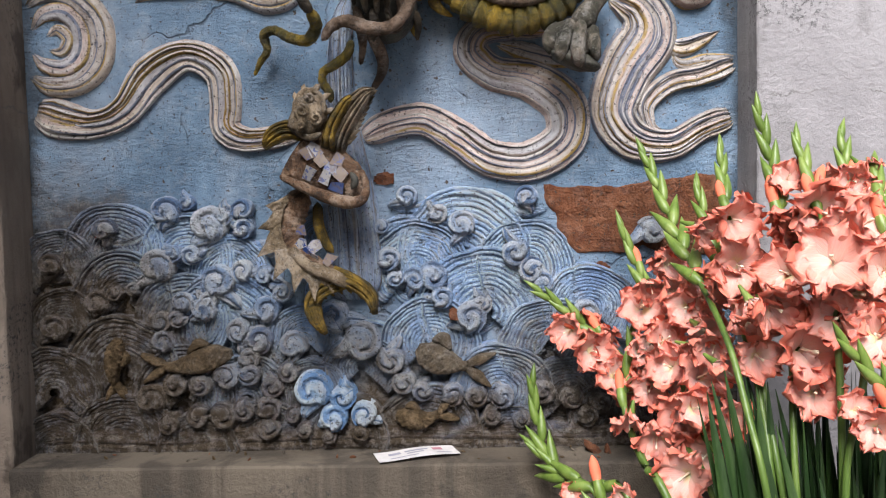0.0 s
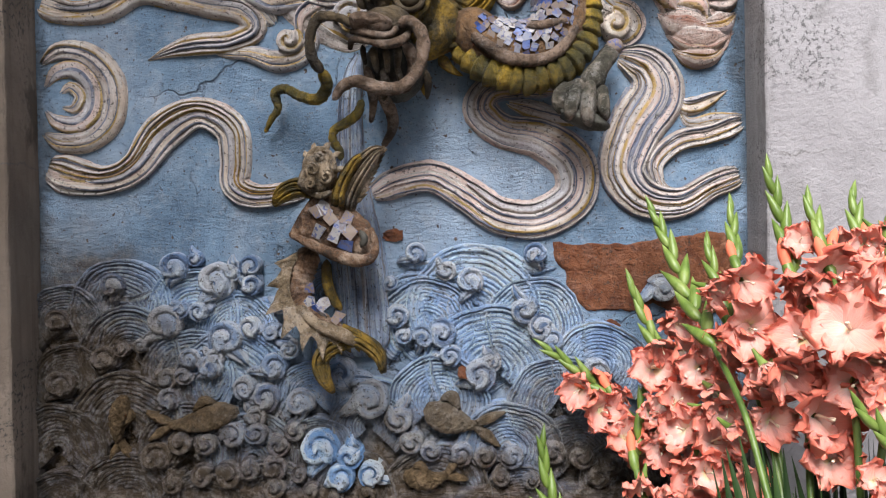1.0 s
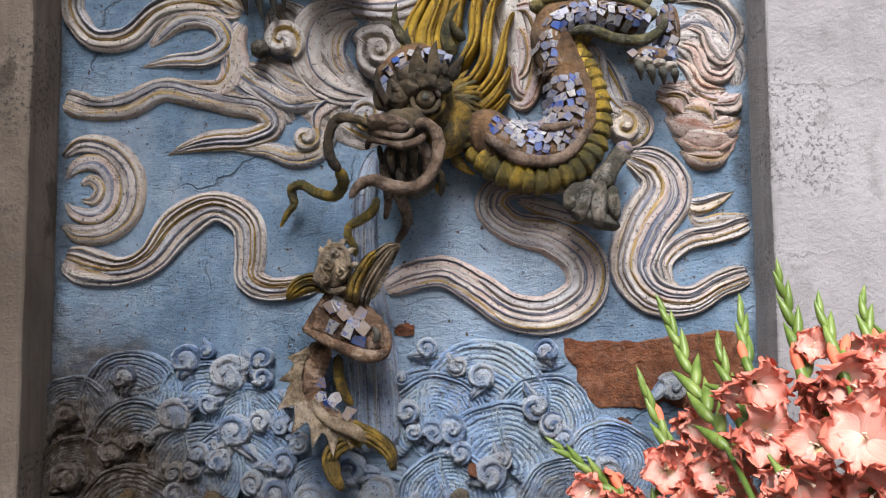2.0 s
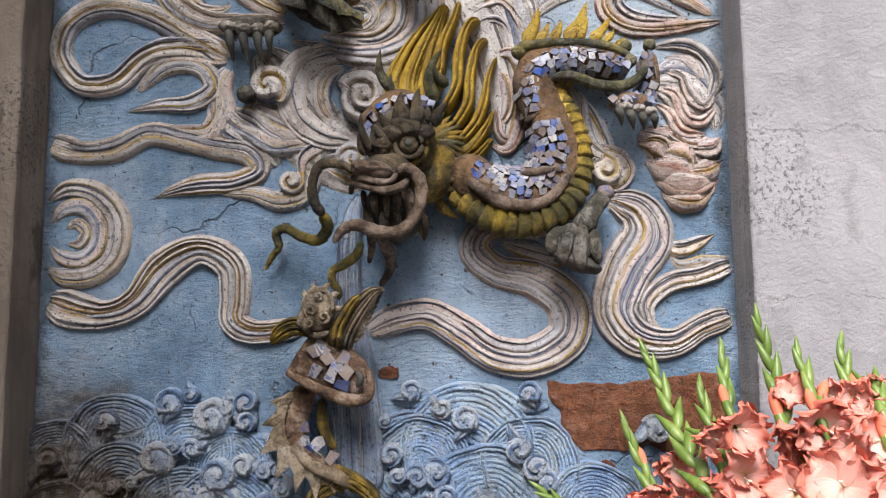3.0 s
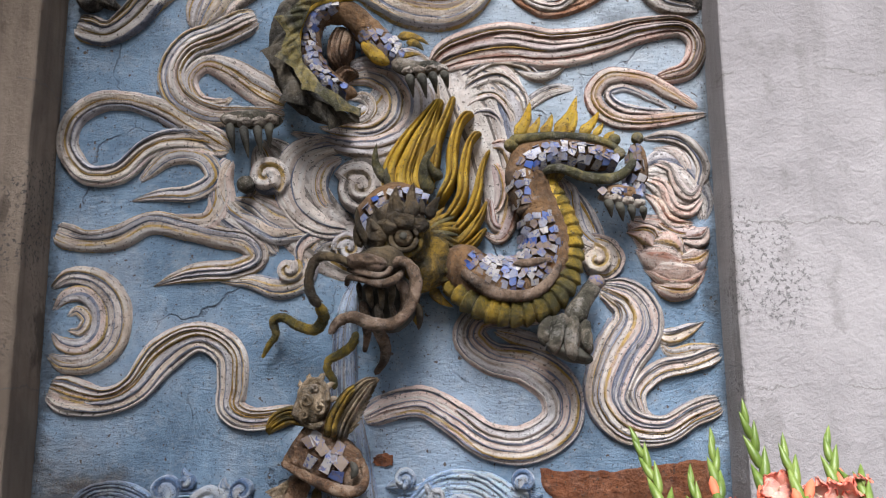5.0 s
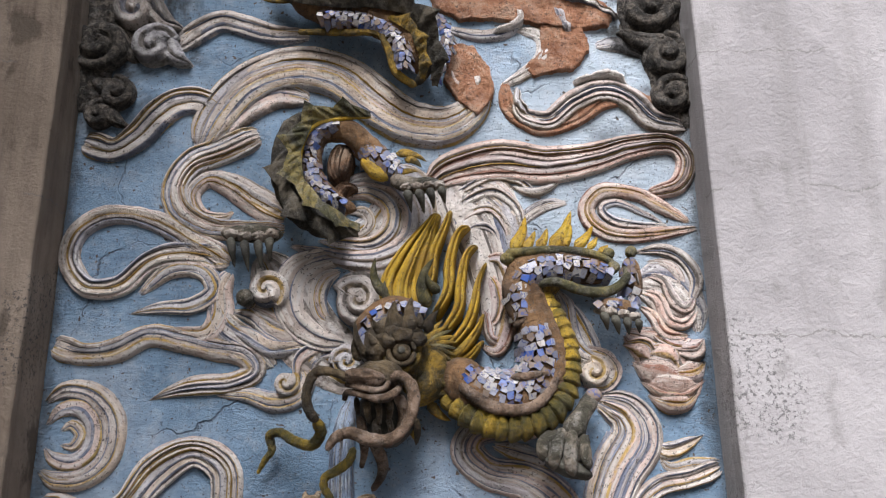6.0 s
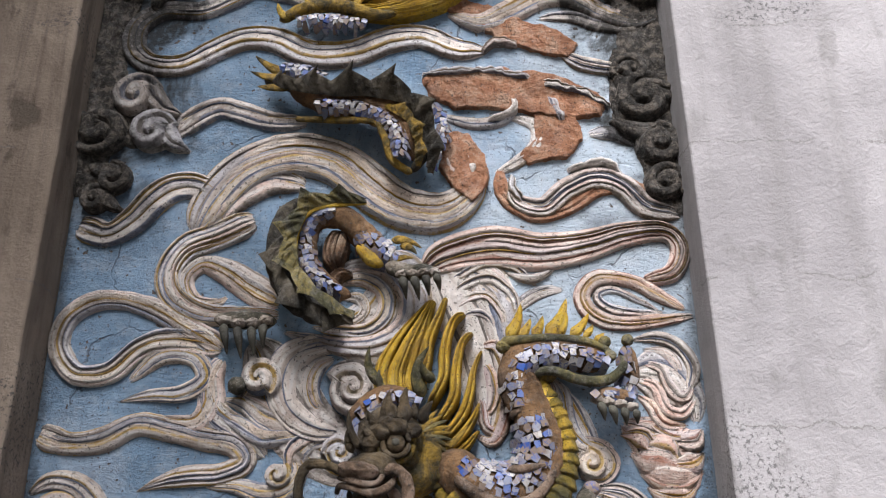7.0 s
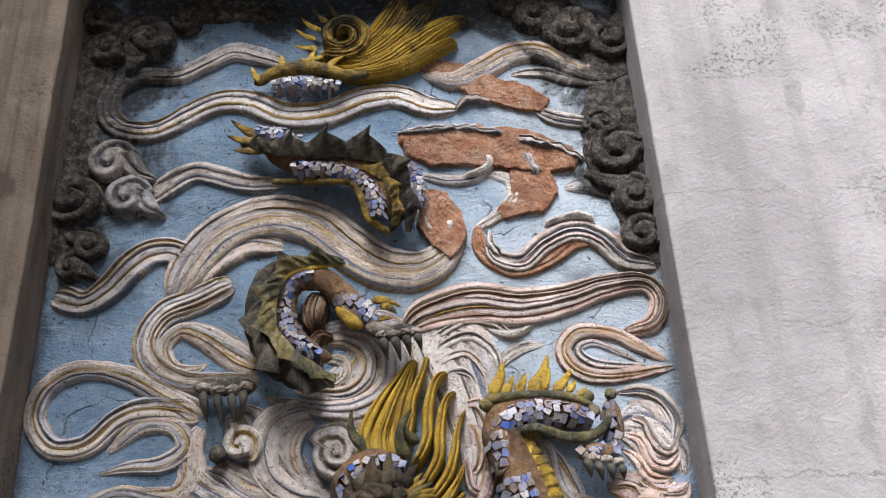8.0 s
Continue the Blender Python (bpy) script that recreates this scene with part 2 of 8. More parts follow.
M_FOOT = clay("grey_green_clay", [(0.022, 0.022, 0.015), (0.06, 0.055, 0.04), (0.17, 0.145, 0.115)], 0.15)
M_CARP = clay("weathered_carp_clay", [(0.06, 0.046, 0.026), (0.17, 0.125, 0.075), (0.33, 0.26, 0.18)], 0.15)
M_CARPRED = clay("reddish_carp_clay", [(0.06, 0.034, 0.02), (0.17, 0.098, 0.056), (0.32, 0.22, 0.145)], 0.12, 0.85, 0.9, 0.6, 22.0)
M_GROUT = clay("red_grout", [(0.075, 0.042, 0.02), (0.19, 0.11, 0.052)], 0.05)
M_TERRA = clay("bare_terracotta", [(0.13, 0.045, 0.02), (0.19, 0.07, 0.03), (0.24, 0.1, 0.05)], 0.04, 0.95, 1.2, 0.1, 30.0, 0.35)
M_TERRA_LIGHT = clay("pale_terracotta", [(0.24, 0.11, 0.06), (0.33, 0.165, 0.095), (0.38, 0.24, 0.165)], 0.08, 0.95, 1.2, 0.1, 26.0, 0.3)
M_KNUCKLE = clay("pale_chipped_clay", [(0.12, 0.1, 0.08), (0.26, 0.22, 0.185), (0.38, 0.34, 0.3)], 0.2)
M_MUDFISH = clay("muddy_relief_clay", [(0.05, 0.04, 0.028), (0.14, 0.118, 0.09)], 0.15, 0.9, 0.9, 1.0)


def porcelain():
    m, n, bsdf, place = material("porcelain_shards", 0.3, 0.3)
    isle = n.add("ShaderNodeNewGeometry").outputs["Random Per Island"]
    base = n.ramp(isle, [(0.0, (0.27, 0.265, 0.265)), (0.2, (0.13, 0.1, 0.084)), (0.34, (0.36, 0.35, 0.34)), (0.46, (0.11, 0.125, 0.18)), (0.6, (0.17, 0.135, 0.11)), (0.74, (0.2, 0.21, 0.26)), (0.9, (0.08, 0.12, 0.28)), (0.97, (0.02, 0.06, 0.24))], "CONSTANT")
    off = n.add("ShaderNodeVectorMath")
    n.put(off.inputs[0], place)
    n.put(off.inputs[1], isle)
    brush = n.step(n.noise(off.outputs[0], 85.0, 2, 0.5, 2.0), 0.55, 0.6)
    color = n.mix(n.math("MULTIPLY", brush, 0.8), base, (0.035, 0.06, 0.2))
    dirt = n.step(n.noise(place, 70.0, 5, 0.7), 0.46, 0.66)
    color = n.mix(n.math("MULTIPLY", dirt, 0.7), color, (0.15, 0.115, 0.09))
    n.put(bsdf.inputs["Base Color"], color)
    n.put(bsdf.inputs["Roughness"], n.math("MULTIPLY_ADD", dirt, 0.35, 0.42))
    return m


M_PORC = porcelain()


def wall_paint():
    """Blue limewash with brush marks, cracks and chipped spots."""
    m, n, bsdf, place = material("blue_limewash", 0.9, 0.2)
    color = n.ramp(n.noise(place, 3.2, 7, 0.65, 0.5), [(0.38, (0.13, 0.205, 0.3)), (0.5, (0.185, 0.28, 0.395)), (0.62, (0.27, 0.355, 0.46))])
    brush = n.noise(n.scaled(place, 22, 1, 55), 1.0, 5, 0.7, 1.2)
    color = n.mix(n.math("MULTIPLY", n.step(brush, 0.5, 0.75), 0.22), color, (0.38, 0.45, 0.52))
    sep = n.add("ShaderNodeSeparateXYZ")
    n.put(sep.inputs[0], place)
    # lighter blue towards the upper right, with a wandering border
    sway = n.math("MULTIPLY_ADD", n.noise(place, 3.0, 5, 0.65), 1.2, -0.6)
    paler = n.math("MULTIPLY", n.step(n.math("ADD", sep.outputs["X"], sway), -0.05, 0.35), n.step(n.math("ADD", sep.outputs["Z"], sway), 1.65, 2.25))
    color = n.mix(n.math("MULTIPLY", paler, 0.6), color, (0.5, 0.56, 0.61))
    cell = n.add("ShaderNodeTexVoronoi")
    cell.feature = "DISTANCE_TO_EDGE"
    warp = n.add("ShaderNodeVectorMath")
    warp.operation = "MULTIPLY_ADD"
    col = n.add("ShaderNodeTexNoise")
    n.put(col.inputs["Vector"], place)
    col.inputs["Scale"].default_value, col.inputs["Detail"].default_value = 9.0, 5.0
    n.put(warp.inputs[0], col.outputs["Color"])
    warp.inputs[1].default_value = (0.16, 0.16, 0.16)
    n.put(warp.inputs[2], place)
    n.put(cell.inputs["Vector"], warp.outputs[0])
    cell.inputs["Scale"].default_value = 3.2
    crack = n.math("MULTIPLY", n.step(n.math("MULTIPLY", cell.outputs["Distance"], -1.0), -0.010, -0.003), n.step(n.noise(place, 4.0), 0.5, 0.6))
    color = n.mix(n.math("MULTIPLY", crack, 0.6), color, (0.06, 0.07, 0.09))
    chips = n.step(n.noise(place, 75.0, 3, 0.5), 0.68, 0.71)
    color = n.mix(chips, color, (0.1, 0.085, 0.075))
    n.put(bsdf.inputs["Base Color"], weather(n, color, place, 1.0, 1.0, 0.12))
    h = n.math("ADD", n.math("MULTIPLY", brush, 1.2), n.math("MULTIPLY", n.noise(place, 150.0, 5, 0.8), 1.5))
    h = n.math("SUBTRACT", n.math("ADD", h, n.noise(place, 24.0, 4, 0.6)), n.math("MULTIPLY", n.math("ADD", crack, chips), 1.2))
    bump(n, bsdf, h, 1.0, 0.006)
    return m


def plaster(name, light, dark, stain, amount, speck, relief=0.8):
    """Old cement render: rain streaks, blotches, dark mould specks, a rough trowelled face."""
    m, n, bsdf, place = material(name, 0.92, 0.2)
    color = n.ramp(n.noise(place, 2.6, 7, 0.65, 0.4), [(0.38, dark), (0.58, light)])
    runs = n.noise(n.scaled(place, 9, 9, 0.55), 1.0, 6, 0.65, 0.6)
    color = n.mix(n.math("MULTIPLY", n.step(runs, 0.46, 0.64), amount), color, stain)
    spots = n.math("MULTIPLY", n.step(n.noise(place, 4.0, 3, 0.5), 0.52, 0.62), n.step(n.noise(place, 110.0, 5, 0.8), 0.53, 0.58))
    color = n.mix(n.math("MULTIPLY", spots, speck), color, (0.05, 0.05, 0.05))
    blots = n.step(n.noise(n.scaled(place, 1.0, 1.0, 0.6), 8.5, 5, 0.6), 0.565, 0.64)
    color = n.mix(n.math("MULTIPLY", blots, amount * 1.2), color, stain)
    sep = n.add("ShaderNodeSeparateXYZ")
    n.put(sep.inputs[0], place)
    wander = n.math("MULTIPLY", n.math("SUBTRACT", n.noise(place, 6.0, 6, 0.7), 0.5), 0.09)
    joint = n.math("ABSOLUTE", n.math("SUBTRACT", n.math("PINGPONG", n.math("ADD", n.math("ADD", sep.outputs["Z"], wander), 0.09), 0.29), 0.145))
    crack = n.math("MULTIPLY", n.step(joint, 0.0022, 0.0008), n.step(n.noise(place, 3.0, 3), 0.5, 0.56))
    color = n.mix(n.math("MULTIPLY", crack, 0.6), color, (0.12, 0.115, 0.11))
    n.put(bsdf.inputs["Base Color"], color)
    h = n.math("ADD", n.noise(place, 130.0, 6, 0.7), n.math("MULTIPLY", n.noise(place, 38.0, 5, 0.65), 1.2))
    bump(n, bsdf, h, relief, 0.005)
    return m


M_WALL = wall_paint()
M_WHITE = plaster("whitewashed_render", (0.29, 0.281, 0.29), (0.215, 0.207, 0.215), (0.125, 0.119, 0.117), 0.28, 0.75, 0.7)
M_BROWN = plaster("stained_brown_render", (0.25, 0.205, 0.165), (0.155, 0.124, 0.098), (0.06, 0.049, 0.039), 0.6, 0.8)
M_SILL = plaster("damp_cement", (0.155, 0.13, 0.1), (0.078, 0.064, 0.048), (0.05, 0.043, 0.036), 0.7, 0.7)
M_FLOOR = plaster("courtyard_cement", (0.19, 0.18, 0.165), (0.13, 0.122, 0.112), (0.08, 0.075, 0.07), 0.4, 0.4)

# ---- builders ----
WALL_Y = 1.5


def mesh_object(name, verts, faces, mats, parent=None, uvs=None, slots=None, smooth=True):
    me = bpy.data.meshes.new(name)
    me.from_pydata([tuple(v) for v in verts], [], faces)
    for m in mats:
        me.materials.append(m)
    if uvs is not None:
        layer = me.uv_layers.new(name="UVMap")
        index = np.zeros(len(me.loops), dtype=np.int32)
        me.loops.foreach_get("vertex_index", index)
        layer.data.foreach_set("uv", np.asarray(uvs, dtype=np.float32)[index].ravel())
    if slots is not None:
        me.polygons.foreach_set("material_index", np.asarray(slots, dtype=np.int32))
    me.polygons.foreach_set("use_smooth", smooth if isinstance(smooth, list) else [smooth] * len(me.polygons))
    me.update()
    ob = new(name, me)
    ob.parent = parent
    return ob


def part(name, bm, mat, parent, label=""):
    me = bpy.data.meshes.new(name)
    bm.to_mesh(me)
    bm.free()
    me.materials.append(mat)
    ob = new(name, me)
    ob.parent = parent
    return tagged(ob, label)


def spline(points, step):
    """A smooth curve through the points, at even steps; all columns are carried along."""
    p = np.array(points, dtype=float)
    ext = np.vstack([2 * p[0] - p[1], p, 2 * p[-1] - p[-2]])
    out = []
    for i in range(1, len(ext) - 2):
        a, b, c, d = ext[i - 1:i + 3]
        t = np.linspace(0, 1, 24, endpoint=False)[:, None]
        out.append(0.5 * (2 * b + (c - a) * t + (2 * a - 5 * b + 4 * c - d) * t ** 2 + (3 * b - a - 3 * c + d) * t ** 3))
    q = np.vstack(out + [p[-1:]])
    return q


def even(q, dims, step):
    s = np.r_[0, np.cumsum(np.linalg.norm(np.diff(q[:, :dims], axis=0), axis=1))]
    n = max(4, int(s[-1] / step))
    at = np.linspace(0, s[-1], n)
    return np.stack([np.interp(at, s, q[:, k]) for k in range(q.shape[1])], axis=1), at


def grid_faces(rows, cols):
    return [(r * cols + c, r * cols + c + 1, (r + 1) * cols + c + 1, (r + 1) * cols + c) for r in range(rows - 1) for c in range(cols - 1)]


def band_mesh(points, h=0.03, ridges=5, base=0.004, step=0.005, groove=0.6, rough=0.0018, seed=0.0, shape=0.5, full=False, y0=WALL_Y):
    """A modelled band on the wall: rows of rounded ridges along a curve of (x, z, width)."""
    q, at = even(spline(points, step), 2, step)
    x, z, w = q[:, 0], q[:, 1], np.maximum(q[:, 2], 0.003)
    t = np.gradient(q[:, :2], axis=0)
    t /= np.linalg.norm(t, axis=1)[:, None] + 1e-9
    nrm = np.stack([-t[:, 1], t[:, 0]], axis=1)
    cuts = (0.0, 0.035, 0.09, 0.2, 0.36, 0.55, 0.74, 0.88, 0.96)
    phase = np.array([k + c for k in range(ridges) for c in cuts] + [float(ridges)])
    rnd = random.Random(int(seed * 10))
    share = np.array([rnd.choice((0.45, 0.7, 1.0, 1.5, 1.9)) for _ in range(ridges)])
    u = np.interp(phase, np.arange(ridges + 1), np.r_[0, np.cumsum(share)] / share.sum())
    cols = len(u)
    dome = np.clip(1 - np.abs(2 * u - 1) ** 5, 0, 1) ** 0.5
    depth = [rnd.choice((0.12, 0.35, 0.7, 1.0, 1.2)) for _ in range(ridges + 2)]
    layer = [rnd.uniform(0.72, 1.0) for _ in range(ridges + 2)]
    tilt = [rnd.uniform(-0.25, 0.45) for _ in range(ridges + 2)]
    narrow = [rnd.uniform(0.05, 0.13) for _ in range(ridges + 2)]
    warp = u + (0.05 / max(1, ridges) ** 0.3) * np.sin(2 * np.pi * (1.4 * u + seed)) * (1 - np.abs(2 * u - 1))
    far = np.minimum(at, at[-1] - at)
    ends = np.clip(far / 0.02, 0, 1) ** 0.5
    if not full:
        w = w * (0.55 + 0.45 * np.clip(far / 0.035, 0, 1) ** 0.7)
        h = h * 0.74
    tall = ends * (np.clip(w / 0.045, 0.25, 1.1) if not full else 1.0)
    verts, uvs = [], []
    for i in range(len(at)):
        sway = warp + 0.22 / max(2, ridges) * noise.noise((at[i] * 9, seed, 0.0))
        for j in range(cols):
            ph = phase[j]
            n0 = int(round(ph))
            g = groove * depth[n0] * min(1.3, max(0.0, 0.8 + 1.5 * noise.noise((at[i] * 11, seed, n0 * 3.1))))
            fr = ph - math.floor(ph)
            near = min(fr, 1 - fr)
            belly = (1 - (2 * fr - 1) ** 2) * 0.16 - tilt[int(ph)] * (fr - 0.5) * 0.5
            mix = min(1.0, fr / 0.12)
            lay = layer[int(ph)] * mix + layer[max(0, int(ph) - 1)] * (1 - mix)
            cut = lay + belly - g * math.exp(-(near / narrow[n0]) ** 2)
            off = min(1.0, max(0.0, sway[j])) - 0.5
            px = x[i] + nrm[i, 0] * off * w[i]
            pz = z[i] + nrm[i, 1] * off * w[i]
            k = noise.noise((px * 28 + seed, pz * 28, seed)) * 0.5 + noise.noise((px * 80, pz * 80, seed)) * 0.5
            out = tall[i] * dome[j] * (base + h * cut) + (k * rough * 2 if 0 < j < cols - 1 else 0)
            if j in (0, cols - 1) or i in (0, len(at) - 1):
                out = -0.003
            verts.append((px + k * rough, y0 - out, pz + k * rough))
            uvs.append((ph, at[i]))
    return verts, grid_faces(len(at), cols), uvs


RELIEF = 0


def band(name, points, mat, label, category, group="", **shape):
    global RELIEF
    RELIEF += 1
    v, f, uv = band_mesh(points, seed=RELIEF * 3.7, **shape)
    return tagged(mesh_object(name, v, f, [mat], uvs=uv), label, category, group)


def path_of(points, step):
    """Even rows along a curve of (x, z, width): place, side, width, length run."""
    q, at = even(spline(points, step), 2, step)
    t = np.gradient(q[:, :2], axis=0)
    t /= np.linalg.norm(t, axis=1)[:, None] + 1e-9
    return q[:, :2], np.stack([-t[:, 1], t[:, 0]], axis=1), np.maximum(q[:, 2], 0.003), at


def slab_height(u, h, lean):
    """Section of a cloud band: low, with sloped worn sides."""
    side = min(1.0, min(u, 1 - u) / 0.16)
    return h * (1 - (1 - side) ** 2) * (0.72 + 0.28 * math.sin(math.pi * u) + lean * (u - 0.5))


def cloud(points, mat=None, label="cream cloud band with ochre and blue stripes, modelled on the wall", ridges=4, h=0.026, rough=0.0016, lines=None, deep=1.0, name="cloud_scroll", y0=WALL_Y, category="cloud relief", group="clouds on the relief"):
    """A low modelled band with layered ridges laid along it; each ridge is a part."""
    global RELIEF
    RELIEF += 1
    rnd = random.Random(RELIEF * 17)
    seed, h, lean = RELIEF * 3.7, h * 0.40, rnd.uniform(-0.35, 0.35)
    mid, nrm, w, at = path_of(points, 0.0065)
    rows, total = len(at), at[-1]
    ends = np.clip(np.minimum(at, total - at) / 0.03, 0.0, 1.0) ** 0.5
    w = w * (0.5 + 0.5 * ends)
    tall = ends * np.clip(w / 0.04, 0.35, 1.0)
    us = (0.0, 0.05, 0.12, 0.22, 0.4, 0.6, 0.78, 0.88, 0.95, 1.0)
    verts, uvs = [], []
    for i in range(rows):
        for u in us:
            p = mid[i] + nrm[i] * (u - 0.5) * w[i]
            k = noise.noise((p[0] * 40 + seed, p[1] * 40, seed)) + 0.5 * noise.noise((p[0] * 110, p[1] * 110, seed))
            rim = u in (0.0, 1.0) or i in (0, rows - 1)
            out = -0.003 if rim else tall[i] * slab_height(u, h, lean) + k * rough
            verts.append((p[0] + k * rough, y0 - out, p[1] + k * rough))
            uvs.append((u * 5, at[i]))
    thing = mesh_object(name, verts, grid_faces(rows, len(us)), [mat or M_CLOUD], uvs=uvs)
    tagged(thing, label, category, group)
    main = mat or M_CLOUD
    lines = lines or ((M_RUST, M_OCHRE, M_GROOVE) if main == M_CLOUD_PINK else (M_OCHRE, M_SLATE, M_OCHRE, M_GROOVE, M_SLATE))
    count = max(2, int(round(ridges * 1.1)))
    shares, kinds = [], []
    for k in range(count):
        shares.append(rnd.choice((0.6, 0.9, 1.2, 1.5)))
        kinds.append(main)
        if k < count - 1 and rnd.random() < 0.75:
            shares.append(rnd.uniform(0.24, 0.4))
            kinds.append(rnd.choice(lines))
    edges = 0.05 + 0.9 * np.r_[0, np.cumsum(shares)] / sum(shares)
    across = (0.0, 0.07, 0.18, 0.38, 0.62, 0.82, 0.93, 1.0)
    flip = rnd.random() < 0.5
    for k in range(len(kinds)):
        first, last = 0.0, 1.0
        if 0 < k < len(kinds) - 1 and rnd.random() < 0.45:
            first = rnd.uniform(0.0, 0.3)
        if 0 < k < len(kinds) - 1 and rnd.random() < 0.45:
            last = rnd.uniform(0.68, 1.0)
        i0, i1 = int(first * (rows - 1)), int(last * (rows - 1)) + 1
        if i1 - i0 < 6:
            i0, i1 = 0, rows
        thin = kinds[k] != main
        up = rnd.uniform(0.0045, 0.0085) * deep * (0.75 if thin else 1.0)
        tip = rnd.uniform(0.04, 0.09)
        rv, ru = [], []
        for i in range(i0, i1):
            near = min(at[i] - at[i0], at[i1 - 1] - at[i])
            grow = min(1.0, near / tip) ** 0.6
            c = 0.5 * (edges[k] + edges[k + 1]) + 0.05 * noise.noise((at[i] * 8, seed, k * 0.6))
            half = 0.5 * (edges[k + 1] - edges[k]) * ((1.0 if thin else 1.3) + 0.3 * noise.noise((at[i] * 13, seed, k * 3.1))) * (0.25 + 0.75 * grow)
            rise = up * min(1.0, 0.35 + w[i] / 0.07) * (0.75 + 0.5 * noise.noise((at[i] * 10, k * 5.3, seed))) * (0.2 + 0.8 * grow)
            for j, v in enumerate(across):
                u = min(0.985, max(0.015, c + half * (2 * v - 1)))
                p = mid[i] + nrm[i] * (u - 0.5) * w[i]
                d = noise.noise((p[0] * 70, p[1] * 70, seed)) * 0.5 + noise.noise((p[0] * 28, p[1] * 28, seed)) * 0.5
                f = v if flip else 1 - v
                shape = min(1.0, f / 0.18) ** 0.8 * (1 - max(0.0, (f - 0.18) / 0.82) ** 1.3)
                base = tall[i] * slab_height(u, h, lean)
                out = base + rise * shape + d * rough * 1.5 if 0 < j < len(across) - 1 else base - 0.001
                rv.append((p[0] + d * rough, y0 - out, p[1] + d * rough))
                ru.append((k + 0.98 * (v if flip else 1 - v), at[i]))
        mesh_object("ridge", rv, grid_faces(i1 - i0, len(across)), [kinds[k]], thing, uvs=ru)
    return thing


def spiral_points(cx, cz, r, start, hand, turns=1.5, wide=0.55, tail=1.0):
    pts = []
    n = 22
    a = radians(start)
    if tail:
        dx, dz = -hand * -math.sin(a), -hand * math.cos(a)
        for k in (1.0, 0.5):
            pts.append((cx + r * math.cos(a) + dx * r * tail * k, cz + r * math.sin(a) + dz * r * tail * k, r * wide * (1.0 - 0.45 * k)))
    for i in range(n):
        f = i / (n - 1)
        rr = r * (1 - 0.78 * f ** 0.9)
        ang = a + hand * f * turns * 2 * math.pi
        pts.append((cx + rr * math.cos(ang), cz + rr * math.sin(ang), r * wide * (1 - 0.55 * f)))
    return pts


def curl(name, cx, cz, r, start, hand, mat, label, category, group, turns=1.35, base=0.012, tail=1.0, ridges=3, wide=0.92):
    """A rounded volute: a low boss with a spiral groove, and a tapering tail that sweeps off it."""
    global RELIEF
    RELIEF += 1
    seed, rnd = RELIEF * 1.3, random.Random(RELIEF)
    bulge = 0.005 + r * 0.38
    a0 = radians(start)
    nr, na = 15, 34
    v, uv, f = [], [], []
    for i in range(nr + 1):
        rho = i / nr
        for j in range(na):
            a = 2 * math.pi * j / na
            lap = (hand * (a - a0) / (2 * math.pi)) % 1.0
            edge = 1.08 - 0.3 * lap + 0.05 * noise.noise((math.cos(a) * 2 + seed, math.sin(a) * 2, 0.0))
            ph = rho * turns * 0.85 + lap
            fr = ph - math.floor(ph)
            cut = math.exp(-(min(fr, 1 - fr) / 0.15) ** 2) * (1 if 0.2 < rho < 0.97 else 0)
            step = 0.34 * (fr - 0.5)
            px, pz = cx + r * rho * edge * math.cos(a), cz + r * rho * edge * math.sin(a)
            k = noise.noise((px * 60 + seed, pz * 60, seed)) * 0.0012
            out = base + bulge * (math.sqrt(max(0.0, 1 - 0.86 * rho ** 3)) + step - 0.5 * cut) + k
            v.append((px, WALL_Y - (out if i < nr else base * 0.4 - 0.004), pz))
            uv.append((ph, a * r))
    f += [(i * na + j, i * na + (j + 1) % na, (i + 1) * na + (j + 1) % na, (i + 1) * na + j) for i in range(nr) for j in range(na)]
    if tail:
        dx, dz = math.sin(a0) * hand, -math.cos(a0) * hand
        ox, oz = math.cos(a0), math.sin(a0)
        reach = r * tail * rnd.uniform(1.3, 2.0)
        pts = [(cx + ox * r * 0.45 - dx * r * 0.3, cz + oz * r * 0.45 - dz * r * 0.3, r * 1.0),
               (cx + ox * r * 0.58 + dx * r * 0.5, cz + oz * r * 0.58 + dz * r * 0.5, r * 0.92),
               (cx + ox * r * 0.8 + dx * reach * 0.7, cz + oz * r * 0.8 + dz * reach * 0.7, r * 0.62),
               (cx + ox * r * 1.2 + dx * reach, cz + oz * r * 1.2 + dz * reach, r * 0.12)]
        tv, tf, tu = band_mesh(pts, h=bulge * 0.6, ridges=2, base=base * 0.85, step=max(0.004, r * 0.16), groove=0.35, seed=seed, full=True)
        n0 = len(v)
        v += tv
        uv += tu
        f += [tuple(n0 + i for i in q) for q in tf]
    return tagged(mesh_object(name, v, f, [mat], uvs=uv), label, category, group)


